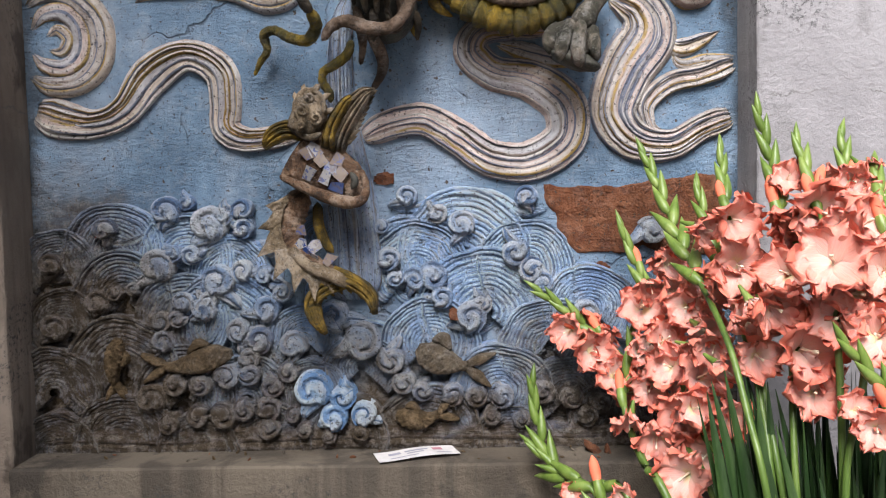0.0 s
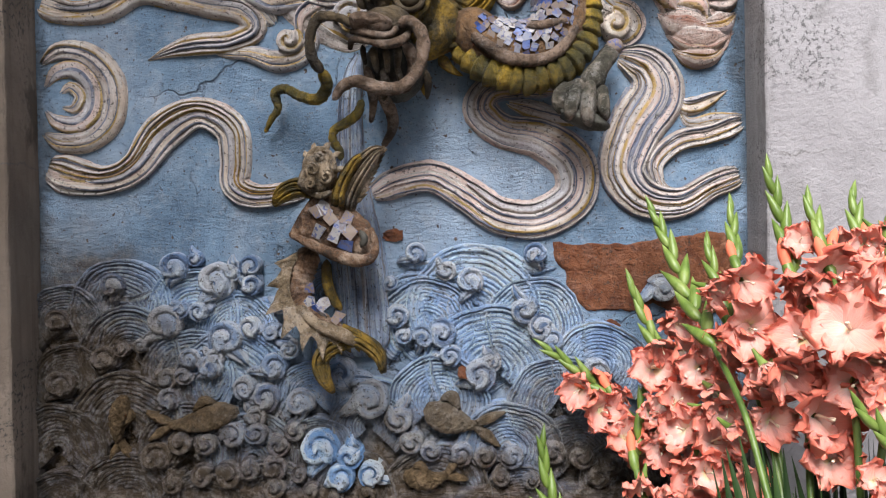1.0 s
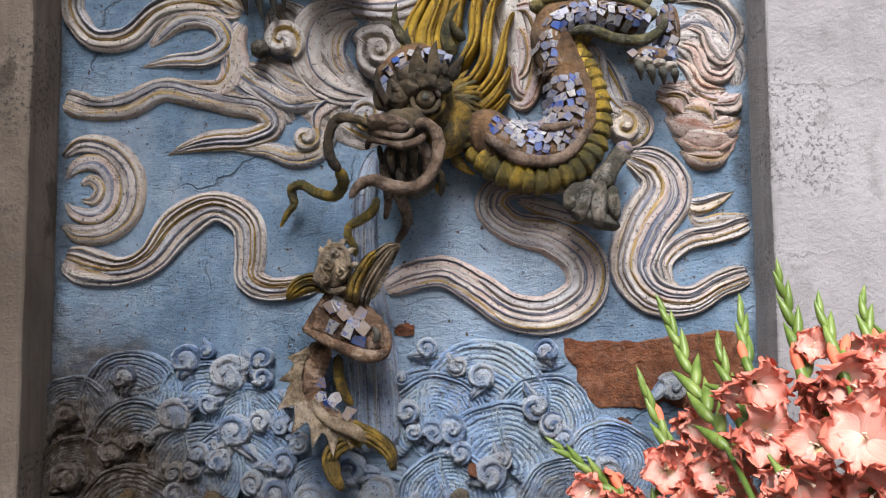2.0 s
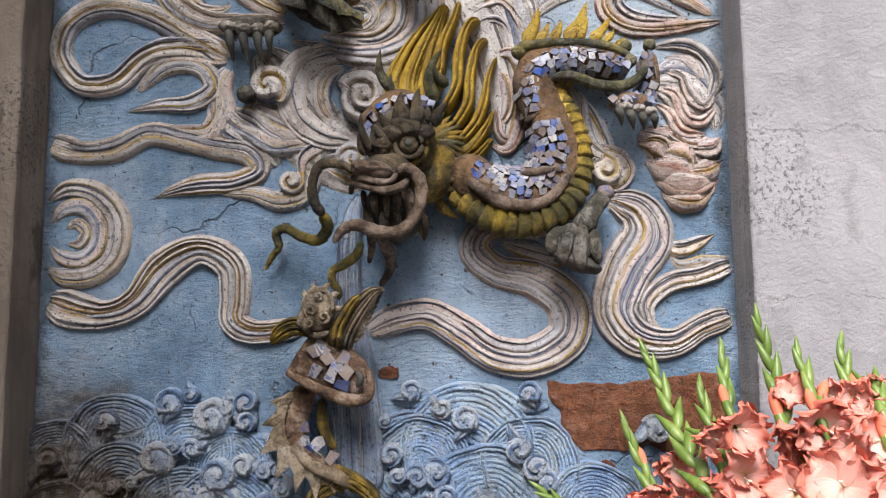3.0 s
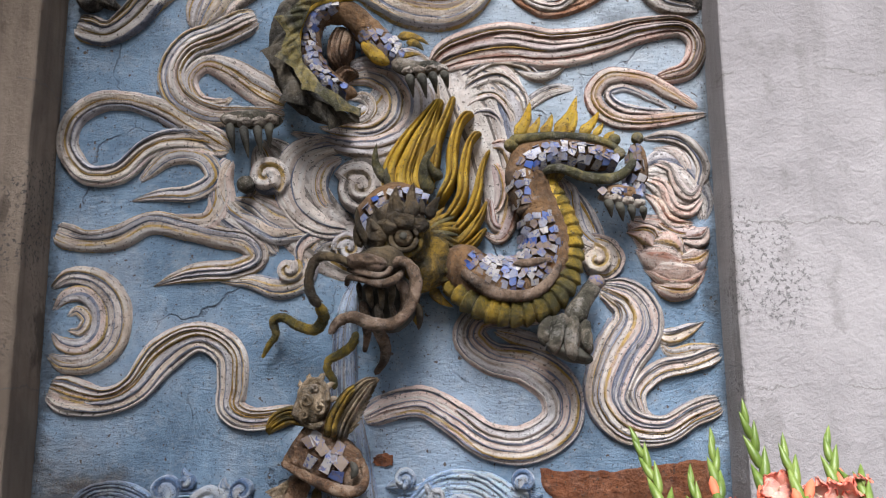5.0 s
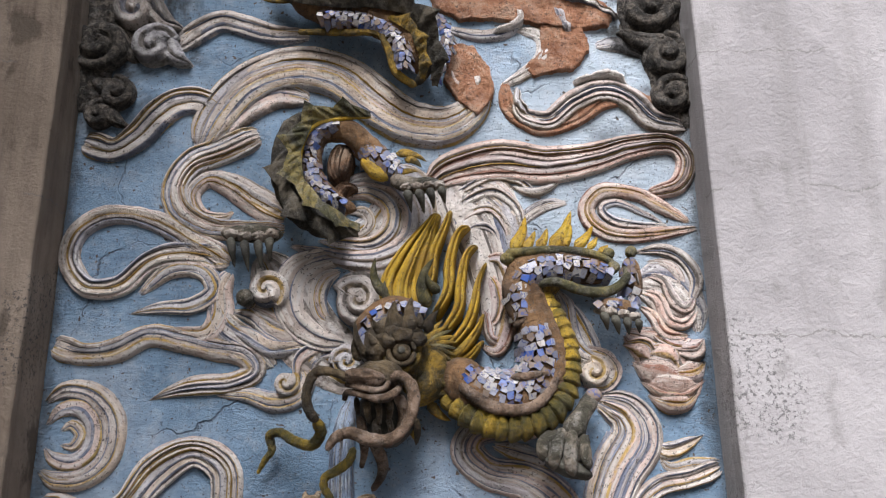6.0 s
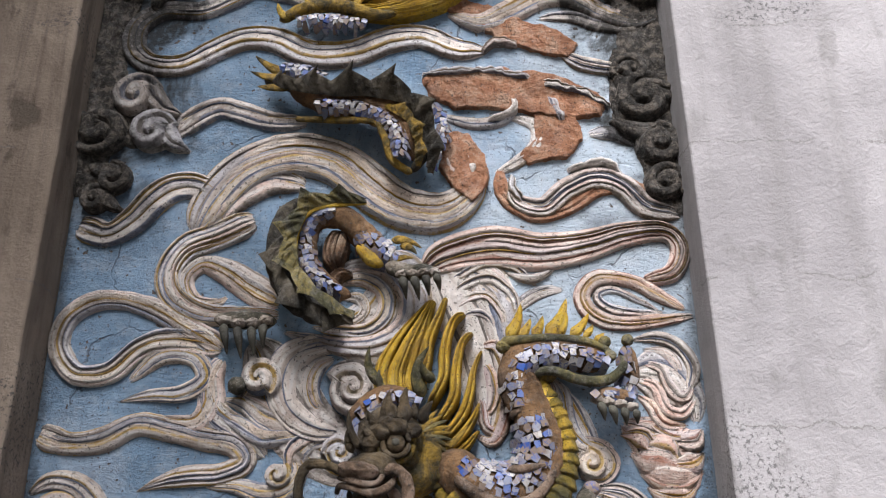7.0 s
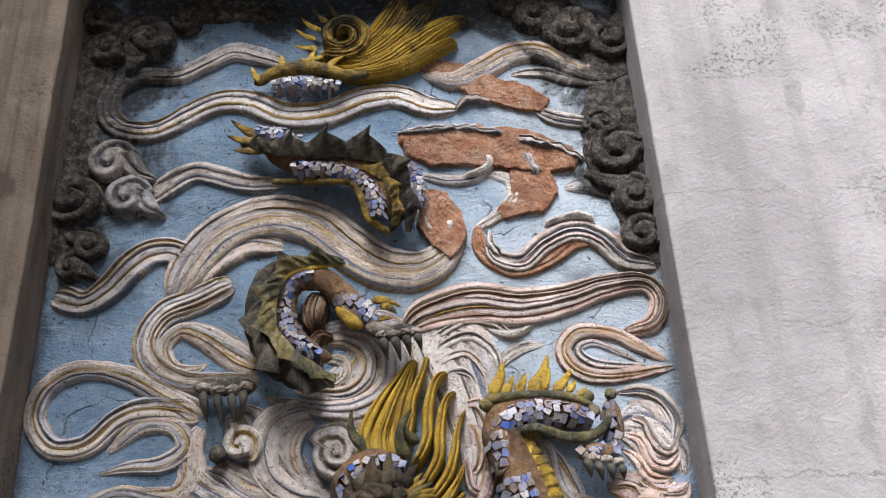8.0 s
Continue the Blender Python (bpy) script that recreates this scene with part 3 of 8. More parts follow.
def scallop(cx, cz, r, base, mat, a0=-50.0, a1=230.0, lines=12, label="blue wave crest of many fine concentric ridges"):
    """A wave: concentric ridges under a broad rim."""
    global RELIEF
    RELIEF += 1
    seed = RELIEF * 2.1
    nr, na = lines * 7 + 10, 60
    base = 0.002 + max(0.0, 1.36 - cz) * 0.052 + 0.3 * base
    verts, uvs = [], []
    for i in range(nr):
        f = 0.1 + 0.9 * i / (nr - 1)
        for j in range(na):
            a = radians(a0 + (a1 - a0) * j / (na - 1))
            wob = 1 + 0.07 * noise.noise((math.cos(a) * 1.6 + seed, math.sin(a) * 1.6, f * 1.2)) + 0.02 * noise.noise((a * 7, seed, f * 3))
            px, pz = cx + r * f * wob * math.cos(a), cz + r * f * wob * 0.94 * math.sin(a)
            k = noise.noise((px * 60, pz * 60, seed)) + 0.6 * noise.noise((px * 140, pz * 140, seed))
            ph = lines * (f - 0.1) / 0.9
            fr = ph - math.floor(ph)
            lip = min(1.0, fr / 0.3) ** 0.6 * min(1.0, (1 - fr) / 0.25 + 0.2)
            deep = 0.0052 * (0.7 + 0.7 * noise.noise((a * 3, seed, int(ph) * 2.3)))
            if ph > lines - 1.6:
                deep *= 1.7
            out = base + 0.004 * f ** 3 + deep * lip + k * 0.0011
            if i == nr - 1 or j in (0, na - 1):
                out = -0.003
            verts.append((px, WALL_Y - out, pz))
            uvs.append((ph, a * r))
    return tagged(mesh_object("wave_crest", verts, grid_faces(nr, na), [mat], uvs=uvs), label, "wave relief", "waves on the relief")


class Sculpt:
    """Gathers the modelled forms of one figure into a single mesh."""

    def __init__(self, mats):
        self.v, self.f, self.m, self.uv, self.mats = [], [], [], [], mats

    def add(self, verts, faces, mat, uvs=None):
        n, k = len(self.v), self.mats.index(mat)
        self.v += verts
        self.uv += uvs if uvs is not None else [(0.0, 0.0)] * len(verts)
        self.f += [tuple(n + i for i in f) for f in faces]
        self.m += [k] * len(faces)

    def tube(self, pts, mat, seg=12, rib=0.0, pitch=0.02, flat=1.0, step=0.005):
        """A round limb through (x, y, z, r); rib: rings along it."""
        q, at = even(spline(pts, step), 3, step)
        p, r = q[:, :3], np.maximum(q[:, 3], 0.0012)
        t = np.gradient(p, axis=0)
        t /= np.linalg.norm(t, axis=1)[:, None] + 1e-9
        verts, uvs = [], []
        for i in range(len(at)):
            side = np.cross(t[i], (0, 1, 0))
            if np.linalg.norm(side) < 0.2:
                side = np.cross(t[i], (0, 0, 1))
            side /= np.linalg.norm(side)
            up = np.cross(side, t[i])
            grow = 1 + rib * (min(1.0, (at[i] / pitch % 1.0) / 0.25) ** 0.5 * (1 - 0.45 * (at[i] / pitch % 1.0)) - 0.6) if rib else 1
            cap = min(1.0, math.sqrt(max(0.02, min(i, len(at) - 1 - i) * step / max(r[i], 1e-4))))
            for j in range(seg):
                a = 2 * math.pi * j / seg
                w = noise.noise(tuple(p[i] * 45 + np.array([math.cos(a), math.sin(a), 0]))) * 0.1 + noise.noise(tuple(p[i] * 110 + np.array([math.cos(a), math.sin(a), 0]) * 2)) * 0.06 + 1
                d = (side * math.cos(a) + up * math.sin(a) * flat) * r[i] * grow * cap * w
                verts.append(tuple(p[i] + d))
                uvs.append((j / seg, at[i]))
        faces = [(i * seg + j, i * seg + (j + 1) % seg, (i + 1) * seg + (j + 1) % seg, (i + 1) * seg + j) for i in range(len(at) - 1) for j in range(seg)]
        faces += [tuple(range(seg - 1, -1, -1)), tuple((len(at) - 1) * seg + j for j in range(seg))]
        self.add(verts, faces, mat, uvs)

    def lump(self, c, r, mat, turn=0.0, rough=0.08, scale=30.0, nu=20, nv=14):
        """A hand-modelled lump."""
        rot = Matrix.Rotation(radians(turn), 3, "Y")
        verts, uvs = [], []
        for i in range(nv + 1):
            e = -math.pi / 2 + math.pi * i / nv
            for j in range(nu):
                a = 2 * math.pi * j / nu
                d = Vector((math.cos(e) * math.cos(a), math.sin(e), math.cos(e) * math.sin(a)))
                k = 1 + rough * noise.noise(tuple(Vector(c) * scale + d * 2.2))
                d = rot @ Vector((d.x * r[0] * k, d.y * r[1] * k, d.z * r[2] * k))
                verts.append((c[0] + d.x, c[1] + d.y, c[2] + d.z))
                uvs.append((j / nu, i / nv * 0.1))
        faces = [(i * nu + j, i * nu + (j + 1) % nu, (i + 1) * nu + (j + 1) % nu, (i + 1) * nu + j) for i in range(nv) for j in range(nu)]
        self.add(verts, faces, mat, uvs)

    def flame(self, base, tip, width, mat, bend=0.15, thick=0.5, out=0.0):
        """A curved pointed blade from base to tip; out lifts its tip off the wall."""
        b, t = Vector(base), Vector(tip)
        t.y -= out
        d = t - b
        side = Vector((-d.z, 0, d.x)) * bend
        pts = []
        for k in range(6):
            f = k / 5
            p = b + d * f + side * math.sin(math.pi * f)
            pts.append((p.x, p.y, p.z, width * 0.5 * (1 - f) ** 0.75 + 0.001))
        self.tube(pts, mat, seg=8, flat=thick, step=0.005)

    def blade(self, base, length, pitch, mat, lean, tilt, thick=0.008, sweep=0.5, under=None):
        """A jagged fin along a ridge of (x, y, z): saw-toothed, grooved leaf by leaf, standing off the wall."""
        q, at = even(spline(base, 0.003), 3, 0.003)
        t = np.gradient(q, axis=0)
        t /= np.linalg.norm(t, axis=1)[:, None] + 1e-9
        cols = 9
        front, rear, uvs = [], [], []
        for i in range(len(at)):
            ph = at[i] / pitch
            fr = ph - math.floor(ph)
            ends = math.sin(math.pi * min(1.0, max(0.0, at[i] / at[-1]))) ** 0.5
            reach = length * (0.42 + 0.7 * (1 - abs(2 * fr - 1) ** 0.7 if fr > 0.5 else fr * 1.6 * 0.5 + 0.0)) * (0.35 + 0.65 * ends) * (0.85 + 0.3 * noise.noise((math.floor(ph) * 1.7, 4.0, 0.0)))
            side = np.array([t[i, 2], 0.0, -t[i, 0]]) * lean
            way = side * math.cos(tilt) + np.array([0.0, -1.0, 0.0]) * math.sin(tilt)
            up = side * -math.sin(tilt) + np.array([0.0, -1.0, 0.0]) * math.cos(tilt)
            for j in range(cols):
                v = j / (cols - 1)
                vein = 0.9 * thick * math.sin(ph * 2 * math.pi * 3 - v * 5) * v
                bulge = thick * (1 - v) ** 0.6 * (0.6 + 0.4 * math.sin(math.pi * fr)) + vein * (1 - v)
                p = q[i] + way * reach * v + t[i] * sweep * reach * v * v
                front.append(tuple(p + up * bulge))
                rear.append(tuple(p - up * (thick * 0.8 * (1 - v) + 0.0006)))
                uvs.append((v, at[i]))
        n = len(front)
        faces = grid_faces(len(at), cols)
        self.add(front, faces, mat, uvs)
        self.add(rear, [f[::-1] for f in faces], under or mat, uvs)
        rim = [(i * cols + cols - 1, (i + 1) * cols + cols - 1) for i in range(len(at) - 1)]
        self.add([front[i * cols + cols - 1] for i in range(len(at))] + [rear[i * cols + cols - 1] for i in range(len(at))],
                 [(i, i + len(at), i + 1 + len(at), i + 1) for i in range(len(at) - 1)], under or mat)

    def ribbon(self, pts, mat, **shape):
        v, f, uv = band_mesh(pts, **shape)
        self.add(v, f, mat, uv)

    def mosaic(self, points, y, lift, size, mat, rng, gap=0.06):
        """Broken tile set into a band of (x, z, width) that bulges by lift out of the plane y."""
        q, at = even(spline(points, 0.004), 2, 0.004)
        t = np.gradient(q[:, :2], axis=0)
        t /= np.linalg.norm(t, axis=1)[:, None] + 1e-9
        rows = max(1, int(at[-1] / size))
        for r in range(rows):
            s = (r + 0.5) * at[-1] / rows
            i = int(np.argmin(np.abs(at - s)))
            cols = max(1, int(round(q[i, 2] / size)))
            for c in range(cols):
                ds, du = rng.uniform(-0.2, 0.2) * size, (rng.uniform(-0.18, 0.18) + 0.25 * (-1) ** r) * size
                u = ((c + 0.5) / cols - 0.5) * q[i, 2] + du
                nrm = np.array([-t[i, 1], t[i, 0]])
                e = max(-0.93, min(0.93, 2 * u / q[i, 2]))
                cx, cz = q[i, 0] + t[i, 0] * ds + nrm[0] * u, q[i, 1] + t[i, 1] * ds + nrm[1] * u
                cy = y - lift * math.sqrt(1 - e * e) - rng.uniform(0, 0.0012)
                slope = lift * e / math.sqrt(1 - e * e + 0.08) / (q[i, 2] * 0.5)
                n = rng.choice((4, 4, 5, 4, 5))
                a0 = math.atan2(t[i, 1], t[i, 0]) + math.pi / n + rng.uniform(-0.45, 0.45)
                ring = []
                for k in range(n):
                    a = a0 + 2 * math.pi * (k + rng.uniform(-0.25, 0.25)) / n
                    rad = size * rng.uniform(0.56, 0.86) * (1 - gap)
                    dx, dz = rad * math.cos(a), rad * math.sin(a)
                    du2 = dx * nrm[0] + dz * nrm[1]
                    ring.append((cx + dx, cy + slope * du2 + rng.uniform(-0.0008, 0.0008), cz + dz))
                top = [(px, py - 0.0022, pz) for px, py, pz in ring]
                low = [(px, py + 0.004, pz) for px, py, pz in ring]
                faces = [tuple(range(n))] + [(k, k + n, (k + 1) % n + n, (k + 1) % n) for k in range(n)]
                self.add(top + low, faces, mat)

    def plate(self, outline, y, swell, mat, seed=0.0):
        """A thick domed plate inside an outline of (x, z), its edge turned back to the wall."""
        p = np.array(outline)
        mid = p.mean(axis=0)
        loop = np.vstack([p, p[:1]])
        run = np.r_[0, np.cumsum(np.linalg.norm(np.diff(loop, axis=0), axis=1))]
        na, nr = 60, 10
        at = np.linspace(0, run[-1], na, endpoint=False)
        rim = np.stack([np.interp(at, run, loop[:, 0]), np.interp(at, run, loop[:, 1])], axis=1)
        verts, uvs = [], []
        for i in range(nr + 2):
            f = min(1.0, (i + 0.01) / nr)
            for j in range(na):
                x, z = mid + (rim[j] - mid) * f * (0.93 if i > nr else 1.0)
                k = noise.noise((x * 70 + seed, z * 70, seed)) * 0.0025
                out = swell * (1 - f ** 2.5) + k if i <= nr else -0.05
                verts.append((x + k, y - out, z + k))
                uvs.append((f * 4, at[j]))
        faces = [(i * na + j, i * na + (j + 1) % na, (i + 1) * na + (j + 1) % na, (i + 1) * na + j) for i in range(nr + 1) for j in range(na)]
        self.add(verts, faces, mat, uvs)

    def build(self, name, label, category, group=""):
        return tagged(mesh_object(name, self.v, self.f, self.mats, uvs=self.uv, slots=self.m, smooth=[self.mats[k] != M_PORC for k in self.m]), label, category, group)


def slab(name, lo, hi, mat, label, category="wall", cell=0.0, wobble=0.0, edge=0.0):
    """A block of masonry; edge: its worn arrises."""
    bm = bmesh.new()
    bmesh.ops.create_cube(bm, size=1.0)
    for v in bm.verts:
        v.co = Vector([lo[k] + (hi[k] - lo[k]) * (v.co[k] + 0.5) for k in range(3)])
    if edge:
        bmesh.ops.bevel(bm, geom=bm.edges[:], offset=edge, segments=3, affect="EDGES", profile=0.6)
    if cell:
        longest = max(hi[k] - lo[k] for k in range(3))
        cuts = [e for e in bm.edges if e.calc_length() > longest * 0.8]
        bmesh.ops.subdivide_edges(bm, edges=cuts, cuts=int(longest / cell), use_grid_fill=True)
        for v in bm.verts:
            k = noise.noise(v.co * 9) + 0.6 * noise.noise(v.co * 27)
            v.co += Vector((k, k, 0)) * wobble
    for f in bm.faces:
        f.smooth = False
    return tagged(part(name, bm, mat, None, label), label, category, kind="structure")


# ---- structure ----
XL, XR, FRONT, SILL_Z = -0.737, 0.555, 1.39, 0.88
slab("wall_back", (-0.95, WALL_Y, 0.5), (0.8, 1.62, 3.25), M_WALL, "blue limewashed niche wall, chipped and stained")
slab("wall_left", (-4.0, FRONT, 0.0), (XL, 1.7, 3.25), M_BROWN, "stained brown cement pier beside the niche", cell=0.03, wobble=0.0022, edge=0.008)
slab("wall_right", (XR, FRONT + 0.008, 0.0), (4.0, 1.7, 3.25), M_WHITE, "whitewashed cement pier, streaked and speckled with mould", cell=0.03, wobble=0.0016, edge=0.007)
slab("wall_base", (XL - 0.003, 1.377, 0.0), (XR + 0.003, 1.7, SILL_Z), M_SILL, "damp grey cement plinth with a worn sill edge", cell=0.03, wobble=0.0022, edge=0.009)
# added out of view: blocks part of sun and sky, darkening the niche's left
slab("wall_side", (-1.5, -3.0, 0.0), (-1.05, FRONT - 0.002, 5.6), M_BROWN, "tall unseen cement wall added to shade the niche")
# unseen overhang, added to keep light off the top of the niche
slab("ceiling", (-4.0, 1.3, 3.06), (4.0, 1.7, 3.3), M_BROWN, "unseen cement eave added to dim the niche top", "eave")
slab("floor", (-40.0, -60.0, -0.2), (40.0, 1.7, 0.0), M_FLOOR, "plain grey cement courtyard floor", "floor")

# ---- clouds, from the waves upwards ----
cloud([(-0.729, 1.698, 0.018), (-0.692, 1.721, 0.036), (-0.64, 1.714, 0.046), (-0.601, 1.677, 0.048), (-0.59, 1.632, 0.048), (-0.602, 1.585, 0.046), (-0.642, 1.555, 0.042), (-0.69, 1.553, 0.038), (-0.727, 1.57, 0.017)], ridges=3, h=0.024)
cloud([(-0.722, 1.655, 0.013), (-0.697, 1.682, 0.029), (-0.659, 1.685, 0.037), (-0.631, 1.655, 0.036), (-0.631, 1.612, 0.037), (-0.661, 1.586, 0.035), (-0.699, 1.591, 0.029), (-0.721, 1.612, 0.013)], ridges=2, h=0.024)
cloud([(-0.693, 1.644, 0.013), (-0.673, 1.655, 0.026), (-0.654, 1.637, 0.026), (-0.667, 1.615, 0.024), (-0.691, 1.618, 0.011)], ridges=2, h=0.024)
cloud([(-0.72, 1.508, 0.073), (-0.673, 1.492, 0.077), (-0.61, 1.483, 0.056), (-0.554, 1.506, 0.063), (-0.504, 1.568, 0.08), (-0.437, 1.602, 0.063), (-0.379, 1.573, 0.063), (-0.37, 1.515, 0.062), (-0.371, 1.469, 0.056), (-0.329, 1.448, 0.048), (-0.236, 1.458, 0.041)], ridges=5, h=0.03)
cloud([(-0.123, 1.447, 0.05), (-0.072, 1.469, 0.058), (-0.01, 1.477, 0.064), (0.051, 1.445, 0.068), (0.112, 1.404, 0.072), (0.183, 1.399, 0.077), (0.245, 1.439, 0.082), (0.242, 1.5, 0.086), (0.186, 1.542, 0.078), (0.119, 1.558, 0.066), (0.078, 1.595, 0.067), (0.094, 1.631, 0.059), (0.146, 1.639, 0.051), (0.219, 1.635, 0.042)], ridges=5, h=0.032)
cloud([(0.125, 1.61, 0.021), (0.166, 1.597, 0.035), (0.238, 1.578, 0.031), (0.28, 1.577, 0.021)], ridges=2, h=0.016)
cloud([(0.544, 1.47, 0.055), (0.49, 1.452, 0.052), (0.433, 1.422, 0.059), (0.367, 1.433, 0.077), (0.333, 1.484, 0.092), (0.356, 1.556, 0.106), (0.394, 1.618, 0.112), (0.38, 1.665, 0.089), (0.329, 1.69, 0.052)], ridges=6, h=0.032)
cloud([(0.548, 1.565, 0.045), (0.49, 1.545, 0.037), (0.433, 1.533, 0.039), (0.393, 1.496, 0.034), (0.4, 1.457, 0.022), (0.43, 1.443, 0.008)], ridges=3, h=0.026)
cloud([(0.524, 1.624, 0.004), (0.49, 1.607, 0.027), (0.452, 1.595, 0.035), (0.428, 1.608, 0.022)], ridges=2, h=0.022)
cloud([(0.548, 1.576, 0.02), (0.497, 1.572, 0.023), (0.455, 1.566, 0.02), (0.437, 1.587, 0.011)], ridges=1, h=0.018)
# long flames over the open blue ground
cloud([(-0.729, 1.809, 0.068), (-0.668, 1.791, 0.047), (-0.604, 1.797, 0.054), (-0.541, 1.825, 0.049), (-0.477, 1.814, 0.049), (-0.412, 1.797, 0.047), (-0.353, 1.785, 0.049), (-0.331, 1.753, 0.047), (-0.373, 1.732, 0.042), (-0.442, 1.727, 0.042), (-0.489, 1.716, 0.025), (-0.53, 1.7, 0.004)], ridges=4, h=0.026)
cloud([(-0.392, 1.971, 0.068), (-0.461, 2.012, 0.051), (-0.526, 2.052, 0.048), (-0.596, 2.075, 0.043), (-0.658, 2.072, 0.046), (-0.706, 2.037, 0.046), (-0.715, 1.978, 0.045), (-0.674, 1.925, 0.045), (-0.607, 1.928, 0.049), (-0.554, 1.974, 0.051), (-0.488, 1.992, 0.059), (-0.392, 1.979, 0.063)], ridges=4, h=0.026)
cloud([(-0.584, 1.869, 0.004), (-0.526, 1.881, 0.026), (-0.46, 1.885, 0.038), (-0.42, 1.914, 0.042), (-0.447, 1.956, 0.038), (-0.509, 1.957, 0.038), (-0.569, 1.909, 0.02)], ridges=3, h=0.024)
cloud([(-0.391, 1.953, 0.044), (-0.406, 1.916, 0.048), (-0.404, 1.865, 0.053), (-0.429, 1.826, 0.044), (-0.495, 1.825, 0.033), (-0.614, 1.806, 0.022)], ridges=3, h=0.022)
# the great roll and its rosette behind the head
for pts in ([(-0.159, 1.974, 0.03), (-0.21, 1.975, 0.053), (-0.258, 1.95, 0.07), (-0.272, 1.9, 0.068), (-0.255, 1.849, 0.064), (-0.206, 1.812, 0.051), (-0.146, 1.803, 0.026)],
            [(-0.17, 1.953, 0.022), (-0.201, 1.934, 0.039), (-0.214, 1.9, 0.041), (-0.204, 1.862, 0.035), (-0.179, 1.846, 0.02)]):
    cloud(pts, M_CLOUD, "cream cloud roll with ochre and blue lines behind the head", ridges=3, h=0.03, deep=1.2)
curl("cloud_curl", -0.129, 1.886, 0.059, 150, -1, M_CLOUD_GREY, "grey frilled cloud rosette behind the crest", "cloud relief", "clouds on the relief", 2.6, 0.02, 0.0)
curl("cloud_curl", -0.31, 1.91, 0.042, 300, 1, M_CLOUD, "cream cloud curl rolled tightly on the wall", "cloud relief", "clouds on the relief", 1.6, 0.018, 0.0)
for pts in ([(-0.385, 1.873, 0.013), (-0.34, 1.859, 0.029), (-0.306, 1.829, 0.033), (-0.261, 1.813, 0.033), (-0.201, 1.828, 0.013)],
            [(-0.347, 1.882, 0.011), (-0.307, 1.859, 0.028), (-0.273, 1.843, 0.03), (-0.229, 1.842, 0.022), (-0.204, 1.854, 0.009)],
            [(-0.392, 1.845, 0.015), (-0.344, 1.821, 0.037), (-0.299, 1.796, 0.04), (-0.25, 1.799, 0.028), (-0.212, 1.804, 0.012)]):
    cloud(pts, M_CLOUD, "cream cloud ripple below the curl", ridges=2, h=0.03, deep=1.2)
cloud([(-0.405, 1.712, 0.017), (-0.34, 1.708, 0.032), (-0.287, 1.693, 0.044), (-0.244, 1.705, 0.04), (-0.226, 1.738, 0.032), (-0.244, 1.771, 0.02)], ridges=3, h=0.024)
curl("cloud_curl", -0.266, 1.728, 0.026, 60, -1, M_CLOUD, "cream cloud curl rolled tightly on the wall", "cloud relief", "clouds on the relief", 1.4, 0.014, 0.0)
for pts in ([(-0.249, 1.736, 0.018), (-0.244, 1.775, 0.029), (-0.211, 1.797, 0.031), (-0.162, 1.803, 0.018)],
            [(-0.225, 1.731, 0.015), (-0.219, 1.765, 0.023), (-0.189, 1.786, 0.023), (-0.156, 1.787, 0.01)]):
    cloud(pts, M_CLOUD, "cream cloud fan beside the jaw", ridges=2, h=0.026, deep=1.2)
curl("cloud_curl", -0.15, 1.766, 0.035, 180, -1, M_CLOUD, "cream cloud curl rolled tightly on the wall", "cloud relief", "clouds on the relief", 1.8, 0.018, 0.0)
cloud([(-0.396, 1.929, 0.021), (-0.411, 1.885, 0.044), (-0.391, 1.84, 0.058), (-0.332, 1.8, 0.055), (-0.293, 1.76, 0.033)], M_CLOUD_GREY, "rough grey cloud ripples between the larger bands", ridges=3, h=0.018)
knob = Sculpt([M_FOOT])
knob.lump((-0.35, 1.472, 1.893), (0.018, 0.02, 0.018), M_FOOT, 0, 0.12)
knob.build("cloud_boss", "dark mossy clay knob among the clouds", "cloud relief", "clouds on the relief")
# rings inside the middle coil
for pts in ([(-0.185, 2.123, 0.017), (-0.128, 2.145, 0.036), (-0.059, 2.132, 0.053), (-0.018, 2.076, 0.063), (-0.029, 2.013, 0.06), (-0.081, 1.979, 0.053), (-0.148, 1.974, 0.041), (-0.216, 1.989, 0.028), (-0.273, 2.005, 0.012)],
            [(-0.173, 2.107, 0.017), (-0.116, 2.116, 0.034), (-0.072, 2.084, 0.039), (-0.072, 2.037, 0.039), (-0.109, 2.008, 0.034), (-0.171, 2.009, 0.028), (-0.217, 2.016, 0.01)],
            [(-0.161, 2.076, 0.014), (-0.125, 2.075, 0.029), (-0.111, 2.05, 0.026), (-0.132, 2.027, 0.02), (-0.172, 2.028, 0.01)]):
    cloud(pts, M_CLOUD, "cream cloud ring with ochre and blue lines inside the coil", ridges=3, h=0.03, deep=1.35)
# ear-shaped clouds within the front coil
for pts in ([(0.109, 1.968, 0.014), (0.149, 1.973, 0.03), (0.171, 1.934, 0.035), (0.169, 1.877, 0.035), (0.159, 1.821, 0.033), (0.138, 1.786, 0.026), (0.108, 1.799, 0.011)],
            [(0.114, 1.94, 0.012), (0.133, 1.927, 0.025), (0.142, 1.889, 0.029), (0.135, 1.849, 0.023), (0.112, 1.831, 0.009)],
            [(0.102, 1.871, 0.009), (0.118, 1.861, 0.02), (0.126, 1.813, 0.021), (0.148, 1.806, 0.021), (0.162, 1.832, 0.011)]):
    cloud(pts, M_CLOUD_PINK, "pinkish ear-shaped cloud inside the coil", ridges=2, h=0.045, deep=1.2)
